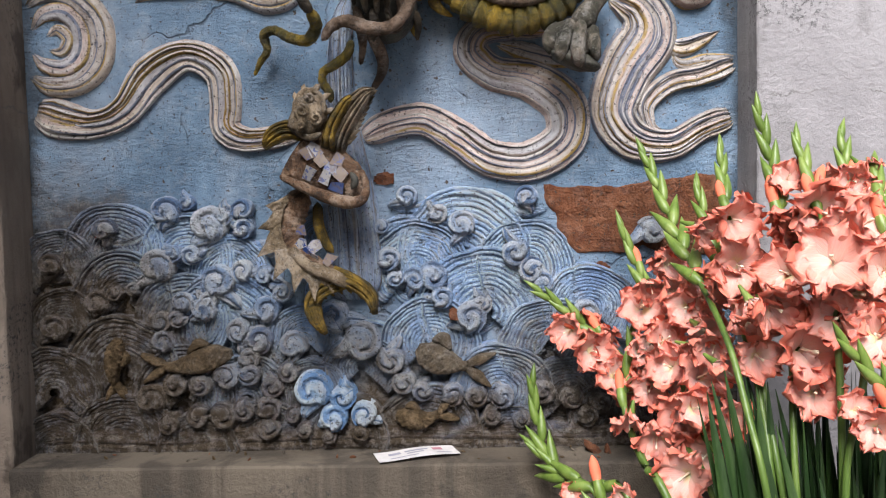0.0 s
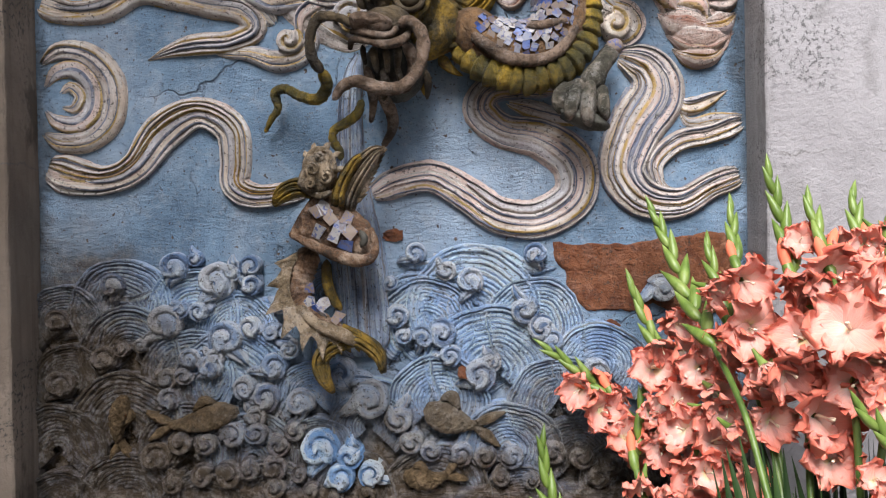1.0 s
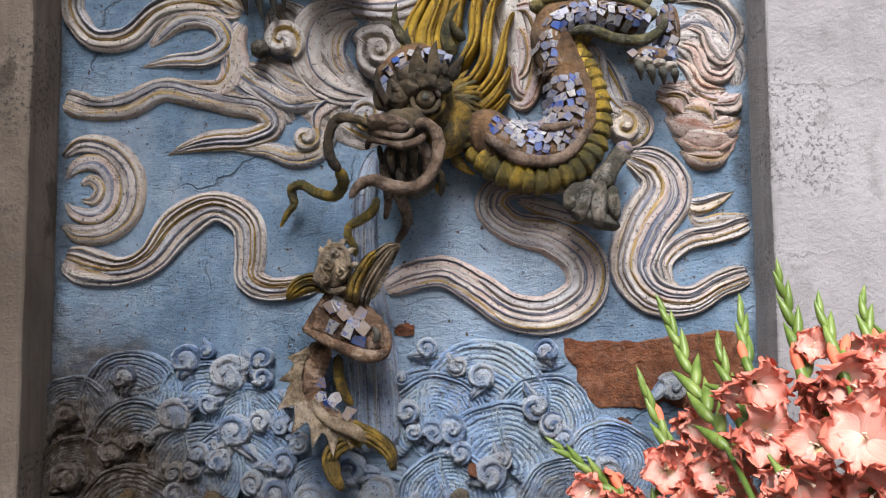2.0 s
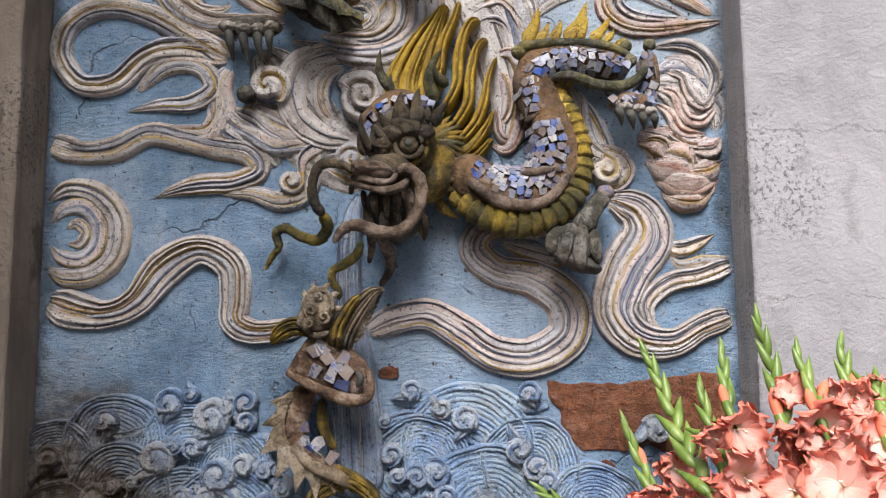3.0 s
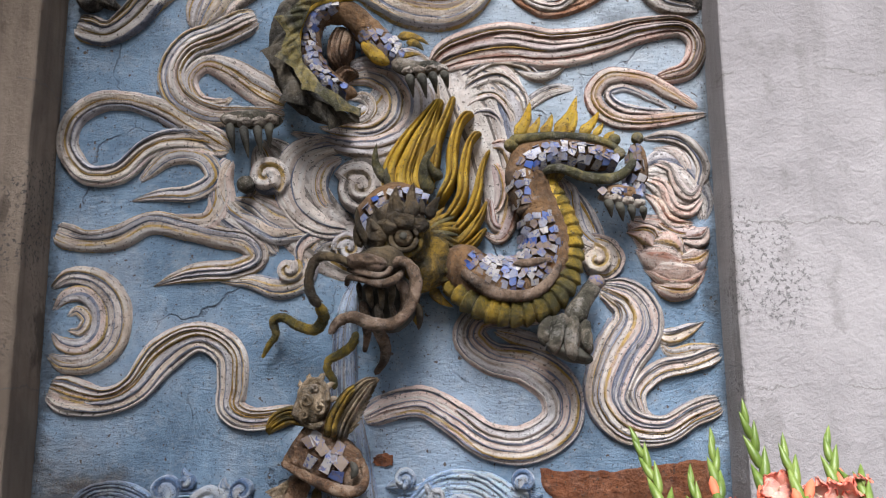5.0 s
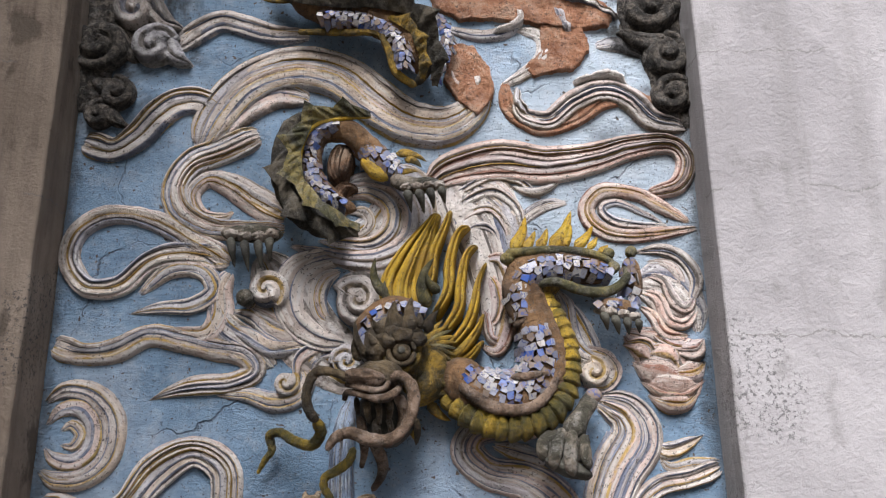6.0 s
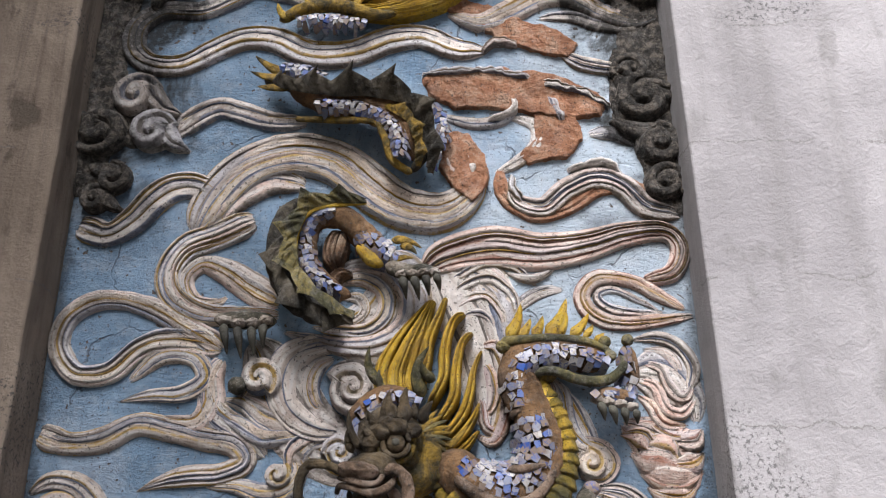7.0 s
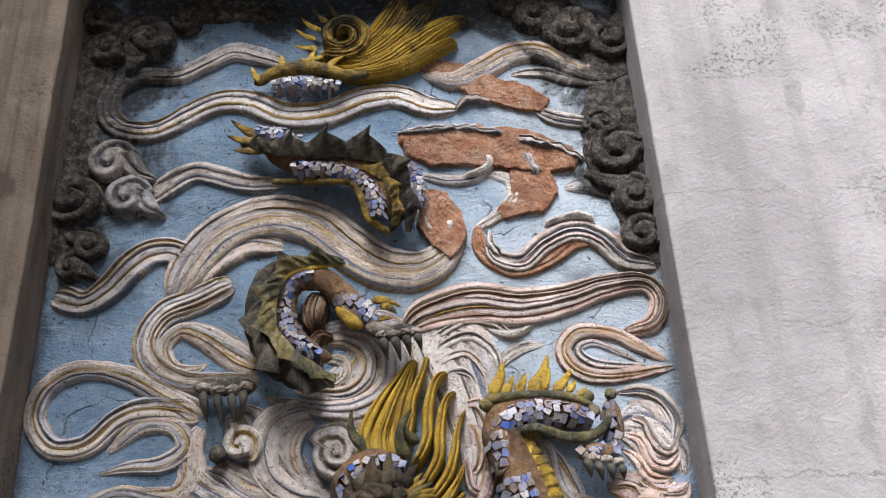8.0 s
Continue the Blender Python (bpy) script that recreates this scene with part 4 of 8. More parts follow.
# pale cloud and curl under the raised body
cloud([(0.258, 1.912, 0.013), (0.268, 1.876, 0.051), (0.273, 1.82, 0.06), (0.301, 1.78, 0.04), (0.344, 1.763, 0.015)], ridges=3, h=0.026)
cloud([(0.291, 1.791, 0.015), (0.345, 1.776, 0.029), (0.364, 1.741, 0.031), (0.341, 1.713, 0.024), (0.299, 1.72, 0.011)], ridges=2, h=0.026)
curl("cloud_curl", 0.32, 1.743, 0.031, 100, -1, M_CLOUD, "cream cloud curl rolled tightly on the wall", "cloud relief", "clouds on the relief", 1.6, 0.014, 0.0)
# looped cloud by the right edge
cloud([(0.551, 2.033, 0.015), (0.481, 2.023, 0.028), (0.402, 2.017, 0.032), (0.347, 2.037, 0.037), (0.329, 2.077, 0.037), (0.362, 2.113, 0.038), (0.43, 2.107, 0.032), (0.484, 2.076, 0.031), (0.536, 2.046, 0.018)], M_CLOUD_PINK, "pinkish looped cloud by the edge of the niche", ridges=3, h=0.026)
cloud([(0.493, 2.04, 0.007), (0.437, 2.04, 0.018), (0.379, 2.053, 0.022), (0.36, 2.077, 0.022), (0.389, 2.09, 0.019), (0.439, 2.068, 0.015), (0.484, 2.043, 0.007)], M_CLOUD_GREY, "small grey leaf-shaped cloud between the bands", ridges=2, h=0.02)
# flames sweeping off the raised leg
for pts in ([(0.422, 1.983, 0.011), (0.473, 1.988, 0.028), (0.516, 1.967, 0.031), (0.536, 1.923, 0.033), (0.52, 1.87, 0.02)],
            [(0.443, 1.963, 0.012), (0.482, 1.957, 0.024), (0.505, 1.929, 0.024), (0.51, 1.895, 0.013)]):
    cloud(pts, M_CLOUD_GREY, "sooty cream cloud curling above the raised leg", ridges=2, h=0.03)
for pts in ([(0.429, 1.94, 0.014), (0.469, 1.925, 0.024), (0.485, 1.89, 0.03), (0.509, 1.866, 0.028), (0.538, 1.9, 0.013)],
            [(0.424, 1.905, 0.013), (0.458, 1.887, 0.028), (0.475, 1.845, 0.029), (0.506, 1.836, 0.026), (0.538, 1.87, 0.013)],
            [(0.422, 1.874, 0.012), (0.447, 1.851, 0.026), (0.467, 1.817, 0.027), (0.512, 1.812, 0.015)],
            [(0.435, 1.828, 0.009), (0.455, 1.808, 0.022), (0.492, 1.792, 0.024), (0.531, 1.803, 0.011)]):
    cloud(pts, M_CLOUD_PINK, "pinkish flame-shaped cloud beside the raised leg", ridges=2, h=0.04, deep=1.4)
cloud([(0.388, 1.82, 0.033), (0.458, 1.773, 0.121), (0.481, 1.718, 0.11), (0.473, 1.673, 0.032)], M_CLOUD_PINK, "pinkish cloud ground under the hanging lobes", ridges=5, h=0.012, deep=0.7)
cloud([(0.407, 1.914, 0.046), (0.478, 1.907, 0.132), (0.527, 1.861, 0.063), (0.532, 1.816, 0.022)], M_CLOUD_GREY, "greyed cloud ground beside the raised leg", ridges=4, h=0.012, deep=0.7)
# hanging lobes below them, the upper ones overlapping the lower
for pts in ([(0.383, 1.798, 0.013), (0.421, 1.789, 0.050), (0.441, 1.764, 0.027)],
            [(0.415, 1.779, 0.015), (0.464, 1.775, 0.055), (0.489, 1.75, 0.026)],
            [(0.475, 1.784, 0.015), (0.519, 1.785, 0.051), (0.542, 1.807, 0.013)],
            [(0.4, 1.765, 0.013), (0.429, 1.746, 0.053), (0.472, 1.738, 0.057), (0.494, 1.745, 0.013)],
            [(0.472, 1.742, 0.013), (0.51, 1.741, 0.051), (0.54, 1.761, 0.013)],
            [(0.412, 1.727, 0.013), (0.447, 1.716, 0.053), (0.486, 1.711, 0.051), (0.536, 1.728, 0.013)],
            [(0.424, 1.699, 0.011), (0.458, 1.686, 0.048), (0.492, 1.685, 0.039), (0.521, 1.704, 0.011)]):
    cloud(pts, M_CLOUD_PINK, "hanging lobed cloud with a scalloped red edge", ridges=2, h=0.04, deep=1.2)
# grey ripples above the mane
for pts in ([(0.046, 2.094, 0.009), (0.081, 2.122, 0.021), (0.134, 2.148, 0.023), (0.193, 2.14, 0.021), (0.239, 2.098, 0.01)],
            [(0.05, 2.067, 0.01), (0.096, 2.103, 0.024), (0.146, 2.114, 0.026), (0.189, 2.077, 0.023), (0.196, 2.025, 0.009)],
            [(0.057, 2.041, 0.009), (0.093, 2.071, 0.023), (0.134, 2.078, 0.024), (0.165, 2.042, 0.021), (0.173, 1.997, 0.009)],
            [(0.071, 2.02, 0.009), (0.106, 2.043, 0.022), (0.138, 2.033, 0.021), (0.155, 1.986, 0.009)],
            [(0.175, 2.129, 0.01), (0.22, 2.113, 0.022), (0.255, 2.122, 0.016), (0.284, 2.146, 0.008)]):
    cloud(pts, M_CLOUD_GREY, "rough grey rippled cloud above the mane", ridges=2, h=0.034, deep=1.2)
# loop at the damp side
cloud([(-0.347, 2.252, 0.07), (-0.415, 2.219, 0.069), (-0.483, 2.19, 0.067), (-0.514, 2.135, 0.064), (-0.497, 2.079, 0.06), (-0.435, 2.044, 0.05), (-0.361, 2.041, 0.041), (-0.283, 2.042, 0.033)], ridges=5, h=0.028)
cloud([(-0.282, 2.066, 0.063), (-0.34, 2.1, 0.07), (-0.399, 2.137, 0.057), (-0.447, 2.15, 0.039), (-0.477, 2.117, 0.034), (-0.458, 2.076, 0.03), (-0.412, 2.068, 0.022), (-0.39, 2.083, 0.011)], ridges=4, h=0.026)
cloud([(-0.716, 2.243, 0.074), (-0.653, 2.221, 0.059), (-0.605, 2.25, 0.069), (-0.565, 2.299, 0.077), (-0.521, 2.33, 0.073), (-0.468, 2.328, 0.064), (-0.429, 2.287, 0.059), (-0.436, 2.224, 0.046)], ridges=4, h=0.028)
# the great swoosh between the coils
cloud([(-0.469, 2.224, 0.069), (-0.435, 2.298, 0.099), (-0.375, 2.367, 0.109), (-0.281, 2.404, 0.109), (-0.184, 2.386, 0.11), (-0.112, 2.33, 0.114), (-0.041, 2.278, 0.108), (0.041, 2.264, 0.098), (0.102, 2.301, 0.071), (0.123, 2.359, 0.043)], ridges=6, h=0.042)
cloud([(-0.426, 2.249, 0.047), (-0.384, 2.304, 0.066), (-0.315, 2.341, 0.067), (-0.243, 2.331, 0.048)], ridges=3, h=0.024)
# pink bands
cloud([(0.008, 2.135, 0.057), (0.06, 2.166, 0.087), (0.154, 2.186, 0.1), (0.246, 2.174, 0.092), (0.34, 2.186, 0.076), (0.425, 2.21, 0.061), (0.508, 2.216, 0.047), (0.54, 2.179, 0.044), (0.518, 2.125, 0.042), (0.458, 2.109, 0.032)], M_CLOUD_PINK, "pinkish cloud band with dull red and cream stripes", ridges=5, h=0.032)
# upper bands
cloud([(0.152, 2.668, 0.031), (0.081, 2.674, 0.06), (0.004, 2.708, 0.067), (-0.074, 2.699, 0.077), (-0.157, 2.665, 0.079), (-0.247, 2.663, 0.08), (-0.332, 2.703, 0.072), (-0.403, 2.706, 0.067), (-0.471, 2.674, 0.064), (-0.537, 2.636, 0.059), (-0.607, 2.638, 0.058), (-0.652, 2.68, 0.058), (-0.647, 2.743, 0.055), (-0.59, 2.783, 0.047), (-0.506, 2.783, 0.047), (-0.442, 2.813, 0.053), (-0.379, 2.846, 0.053), (-0.312, 2.83, 0.055), (-0.245, 2.801, 0.039)], ridges=4, h=0.03)
cloud([(-0.537, 2.458, 0.053), (-0.494, 2.498, 0.062), (-0.441, 2.523, 0.057), (-0.378, 2.506, 0.054), (-0.322, 2.487, 0.049), (-0.248, 2.484, 0.037)], ridges=3, h=0.028)
cloud([(0.551, 2.255, 0.036), (0.481, 2.271, 0.055), (0.434, 2.322, 0.06), (0.376, 2.342, 0.058), (0.312, 2.314, 0.055), (0.261, 2.273, 0.052), (0.208, 2.288, 0.043), (0.195, 2.332, 0.029)], M_CLOUD_GREY, "cream cloud band broken open to red clay", ridges=4, h=0.03)
cloud([(0.162, 2.356, 0.017), (0.209, 2.381, 0.03), (0.253, 2.425, 0.032), (0.25, 2.474, 0.029), (0.199, 2.494, 0.02)], M_CLOUD_GREY, "broken cream strip of a lost cloud", ridges=2, h=0.024)
cloud([(0.049, 2.497, 0.024), (0.123, 2.477, 0.03), (0.186, 2.491, 0.032), (0.215, 2.545, 0.013)], M_CLOUD_GREY, "broken cream strip of a lost cloud", ridges=2, h=0.024)
cloud([(0.369, 2.452, 0.029), (0.425, 2.45, 0.037), (0.483, 2.415, 0.012)], M_CLOUD_GREY, "broken cream strip of a lost cloud", ridges=2, h=0.022)
cloud([(0.32, 2.661, 0.023), (0.369, 2.632, 0.043), (0.452, 2.616, 0.034), (0.505, 2.626, 0.018)], M_CLOUD_GREY, "broken cream strip of a lost cloud", ridges=3, h=0.026)
cloud([(0.065, 2.773, 0.027), (0.137, 2.743, 0.053), (0.204, 2.772, 0.069), (0.281, 2.816, 0.072), (0.355, 2.817, 0.064), (0.417, 2.772, 0.061), (0.494, 2.744, 0.053), (0.557, 2.766, 0.04)], ridges=4, h=0.028)
cloud([(0.276, 2.758, 0.021), (0.35, 2.761, 0.035), (0.414, 2.739, 0.04), (0.517, 2.719, 0.031)], M_CLOUD_GREY, "broken cream strip of a lost cloud", ridges=2, h=0.02)
# low sooty billows along the edges
for pts in ([(-0.742, 2.976, 0.095), (-0.7, 2.857, 0.106), (-0.708, 2.713, 0.077), (-0.714, 2.564, 0.112), (-0.721, 2.437, 0.109), (-0.726, 2.304, 0.083)], [(-0.619, 2.971, 0.082), (-0.637, 2.887, 0.107), (-0.566, 2.835, 0.067)], [(-0.644, 2.605, 0.063), (-0.645, 2.503, 0.098), (-0.6, 2.432, 0.072)], [(0.369, 2.95, 0.083), (0.446, 2.895, 0.123), (0.5, 2.776, 0.108), (0.508, 2.633, 0.117), (0.515, 2.498, 0.126), (0.534, 2.37, 0.111), (0.547, 2.249, 0.071)], [(0.462, 2.681, 0.053), (0.461, 2.574, 0.077), (0.465, 2.457, 0.075)],
            [(-0.537, 2.968, 0.082), (-0.401, 2.972, 0.069), (-0.264, 2.958, 0.055)]):
    cloud(pts, M_SOOTY, "low soot-blackened billow along the niche edge", ridges=3, h=0.022, rough=0.009, lines=(M_SOOTY,), deep=0.7)
# strips and crusts between the great bands
for pts in ([(-0.329, 1.989, 0.068), (-0.281, 1.907, 0.134), (-0.229, 1.821, 0.144), (-0.156, 1.759, 0.12), (-0.112, 1.736, 0.065)], [(0.022, 2.187, 0.069), (0.09, 2.113, 0.171), (0.132, 1.993, 0.168), (0.147, 1.889, 0.143), (0.139, 1.81, 0.088)], [(-0.171, 1.986, 0.102), (-0.07, 2.02, 0.17), (-0.036, 2.115, 0.126), (-0.082, 2.165, 0.07)], [(0.263, 1.888, 0.044), (0.293, 1.82, 0.077), (0.332, 1.731, 0.054)],
            [(0.021, 2.102, 0.027), (0.067, 2.138, 0.056), (0.124, 2.125, 0.067), (0.168, 2.082, 0.057), (0.172, 2.023, 0.033)], [(0.044, 2.066, 0.027), (0.095, 2.089, 0.049), (0.133, 2.053, 0.049), (0.143, 2, 0.026)], [(-0.345, 1.921, 0.011), (-0.344, 1.892, 0.038), (-0.352, 1.87, 0.011)], [(0.155, 2.023, 0.022), (0.235, 2.081, 0.03), (0.292, 2.092, 0.018)],
            [(-0.41, 2.232, 0.03), (-0.442, 2.288, 0.046), (-0.433, 2.352, 0.047), (-0.388, 2.389, 0.036)], [(-0.473, 2.327, 0.024), (-0.453, 2.276, 0.04), (-0.462, 2.226, 0.023)]):
    cloud(pts, M_CLOUD_GREY, "rough grey cloud ripples between the larger bands", ridges=4, h=0.012, deep=0.6)
# sooty curls by the upper edges
for cx, cz, r, a, hand in [(-0.581, 2.456, 0.053, 20, 1), (-0.576, 2.88, 0.067, 200, -1), (-0.668, 2.857, 0.047, 60, 1), (-0.695, 2.948, 0.048, 10, 1), (-0.49, 2.937, 0.04, 100, 1), (-0.626, 2.545, 0.057, 30, 1), (-0.697, 2.461, 0.063, 200, 1), (-0.654, 2.346, 0.04, 100, -1), (-0.684, 2.296, 0.035, 30, 1), (0.431, 2.88, 0.071, 180, 1), (0.513, 2.843, 0.059, 10, -1), (0.497, 2.53, 0.066, 60, 1), (0.472, 2.601, 0.046, 200, -1), (0.513, 2.418, 0.054, 90, -1), (0.524, 2.322, 0.048, 30, 1), (0.337, 2.921, 0.055, 100, -1)]:
    curl("cloud_curl", cx, cz, r, a, hand, M_CLOUD_GREY if -0.63 < cx < -0.55 and cz < 2.6 else M_SOOTY, "soot-blackened cloud curl by the edge of the niche", "cloud relief", "clouds on the relief", 1.7, 0.014, 0.9, 3, 0.72)

# bare clay where the modelling has fallen away


def broken_patch(name, cx, cz, rx, rz, out, mat, label, ragged=0.22, seed=0.0):
    nr, na = 26, 84
    verts = [(cx, WALL_Y - out, cz)]
    for i in range(1, nr + 1):
        f = i / nr
        for j in range(na):
            a = 2 * math.pi * j / na
            sq = 1 / max(abs(math.cos(a)), abs(math.sin(a))) ** 0.55
            k = 1 + ragged * noise.noise((math.cos(a) * 2.2 + seed, math.sin(a) * 2.2, 0.0)) + 0.5 * ragged * noise.noise((math.cos(a) * 9 + seed, math.sin(a) * 8, 3.0))
            px, pz = cx + rx * f * sq * k * math.cos(a), cz + rz * f * sq * k * math.sin(a)
            up = out * (0.75 + 0.9 * noise.noise((px * 18, pz * 18, seed)) + 0.6 * noise.noise((px * 60, pz * 60, seed)))
            verts.append((px, WALL_Y - (up if i < nr else -0.003), pz))
    faces = [(0, 1 + j, 1 + (j + 1) % na) for j in range(na)]
    faces += [(1 + i * na + j, 1 + (i + 1) * na + j, 1 + (i + 1) * na + (j + 1) % na, 1 + i * na + (j + 1) % na) for i in range(nr - 1) for j in range(na)]
    return tagged(mesh_object(name, verts, faces, [mat]), label, "bare clay", "bare patches of the relief")


for k, (cx, cz, r, ratio) in enumerate([(-0.084, 1.372, 0.019, 0.6), (0.302, 1.197, 0.023, 0.7), (0.043, 1.127, 0.014, 0.8), (0.159, 1.073, 0.014, 1)]):
    broken_patch("clay_patch", cx, cz, r, r * ratio, 0.008 if k != 2 else 0.045, M_TERRA, "rough red-brown clay bared where plaster fell off", 0.25, 40 + k * 5.1)


def bared(outline, out, mat, label, seed):
    """A flat ragged area of clay inside an outline, level with the broken edge of the plaster."""
    p = np.array(outline)
    mid = p.mean(axis=0)
    loop = np.vstack([p, p[:1]])
    run = np.r_[0, np.cumsum(np.linalg.norm(np.diff(loop, axis=0), axis=1))]
    na, nr = 110, 22
    at = np.linspace(0, run[-1], na, endpoint=False)
    rim = np.stack([np.interp(at, run, loop[:, 0]), np.interp(at, run, loop[:, 1])], axis=1)
    verts = [(mid[0], WALL_Y - out, mid[1])]
    for i in range(1, nr + 1):
        for j in range(na):
            x, z = mid + (rim[j] - mid) * i / nr
            if i > nr - 5:
                x += 0.006 * noise.noise((x * 45, z * 45, seed)) + 0.003 * noise.noise((x * 130, z * 130, seed))
                z += 0.006 * noise.noise((x * 45, z * 45, seed + 9)) + 0.003 * noise.noise((x * 130, z * 130, seed + 9))
            up = out * (1 + 0.45 * noise.noise((x * 25, z * 25, seed))) + 0.0022 * noise.noise((x * 90, z * 90, seed))
            verts.append((x, WALL_Y - (up if i < nr else -0.003), z))
    faces = [(0, 1 + j, 1 + (j + 1) % na) for j in range(na)]
    faces += [(1 + i * na + j, 1 + (i + 1) * na + j, 1 + (i + 1) * na + (j + 1) % na, 1 + i * na + (j + 1) % na) for i in range(nr - 1) for j in range(na)]
    return tagged(mesh_object("clay_patch", verts, faces, [mat]), label, "bare clay", "bare patches of the relief")


bared([(0.204, 1.356), (0.267, 1.35), (0.36, 1.351), (0.433, 1.365), (0.517, 1.369), (0.543, 1.32), (0.54, 1.239), (0.462, 1.21), (0.387, 1.24), (0.356, 1.228), (0.305, 1.23), (0.264, 1.226), (0.229, 1.271), (0.223, 1.301), (0.203, 1.33)], 0.005, M_TERRA, "large area of red-brown clay where plaster fell off", 3.0)
bared([(0.001, 2.597), (0.079, 2.621), (0.195, 2.616), (0.297, 2.6), (0.384, 2.563), (0.418, 2.528), (0.402, 2.492), (0.325, 2.484), (0.25, 2.498), (0.163, 2.514), (0.075, 2.513), (0.019, 2.544)], 0.014, M_TERRA_LIGHT, "pale red clay bared where modelling fell off", 10.0)
bared([(0.251, 2.505), (0.345, 2.494), (0.358, 2.437), (0.316, 2.389), (0.234, 2.375), (0.211, 2.394), (0.251, 2.434)], 0.012, M_TERRA_LIGHT, "pale red clay bared where modelling fell off", 11.0)
bared([(0.136, 2.731), (0.204, 2.757), (0.308, 2.724), (0.364, 2.682), (0.34, 2.644), (0.263, 2.663), (0.187, 2.689)], 0.012, M_TERRA_LIGHT, "pale red clay bared where modelling fell off", 12.0)
bared([(0.059, 2.799), (0.1, 2.809), (0.192, 2.78), (0.138, 2.763), (0.065, 2.772)], 0.008, M_TERRA_LIGHT, "pale red clay bared where modelling fell off", 13.0)
bared([(0.053, 2.452), (0.109, 2.44), (0.141, 2.39), (0.147, 2.322), (0.113, 2.276), (0.072, 2.312), (0.042, 2.367)], 0.024, M_TERRA_LIGHT, "pale red clay bared where modelling fell off", 14.0)
cloud([(0.172, 2.366, 0.025), (0.18, 2.305, 0.04), (0.243, 2.261, 0.045), (0.316, 2.277, 0.04), (0.381, 2.321, 0.046), (0.455, 2.32, 0.038), (0.498, 2.285, 0.018)], M_TERRA_LIGHT, "red clay core of a cloud band bared along its edge", ridges=3, h=0.018, lines=(M_TERRA_LIGHT,), rough=0.003)


for pts in ([(0.002, 2.602, 0.013), (0.059, 2.605, 0.02), (0.13, 2.608, 0.015), (0.194, 2.603, 0.021), (0.256, 2.585, 0.013)], [(0.262, 2.579, 0.013), (0.318, 2.562, 0.02), (0.38, 2.541, 0.018), (0.421, 2.513, 0.012)], [(0.203, 2.549, 0.01), (0.21, 2.515, 0.02), (0.186, 2.494, 0.017), (0.142, 2.482, 0.012)], [(0.285, 2.545, 0.01), (0.301, 2.511, 0.023), (0.316, 2.474, 0.01)],
            [(0.052, 2.399, 0.013), (0.074, 2.346, 0.019), (0.103, 2.318, 0.015)], [(0.083, 2.428, 0.01), (0.106, 2.379, 0.019), (0.115, 2.331, 0.014)], [(0.201, 2.354, 0.012), (0.196, 2.314, 0.02), (0.22, 2.281, 0.012)], [(0.139, 2.66, 0.013), (0.173, 2.689, 0.021), (0.225, 2.68, 0.013)], [(0.317, 2.36, 0.013), (0.387, 2.376, 0.019), (0.433, 2.351, 0.015)]):
    band("crust_strip", pts, M_CLOUD_GREY, "cream crust remaining on the bared clay", "cloud relief", "clouds on the relief", h=0.010, ridges=2, rough=0.006, full=True, base=0.012)

# ---- waves ----
for cx, cz, r in [(0.096, 1.127, 0.128), (-0.026, 1.211, 0.094), (0.057, 1.238, 0.121), (0.169, 1.208, 0.092), (0.283, 1.13, 0.088), (-0.006, 1.072, 0.092), (0.21, 1.062, 0.096), (-0.584, 1.247, 0.096), (-0.449, 1.237, 0.089), (-0.372, 1.204, 0.076), (-0.567, 1.163, 0.096), (-0.381, 1.111, 0.107), (-0.69, 1.221, 0.076), (-0.459, 1.123, 0.09), (-0.679, 1.116, 0.072), (-0.209, 1.269, 0.063)]:
    scallop(cx, cz, r, 0.0, M_WAVE, label="blue wave crest of many fine concentric ridges")
for cx, cz, r in [(0.119, 0.983, 0.095), (0.243, 0.97, 0.08), (-0.133, 1.028, 0.072), (-0.012, 0.906, 0.101), (0.138, 0.883, 0.079), (-0.168, 0.908, 0.084), (-0.573, 1.03, 0.109), (-0.701, 0.99, 0.092), (-0.459, 0.986, 0.096), (-0.344, 0.974, 0.09), (-0.568, 0.898, 0.101), (-0.696, 0.884, 0.079), (-0.437, 0.88, 0.079), (-0.304, 0.899, 0.08), (-0.223, 0.988, 0.065), (0.32, 0.927, 0.08), (-0.236, 1.082, 0.069)]:
    scallop(cx, cz, r, 0.0, M_WAVE, label="mud-stained wave crest of fine concentric ridges")
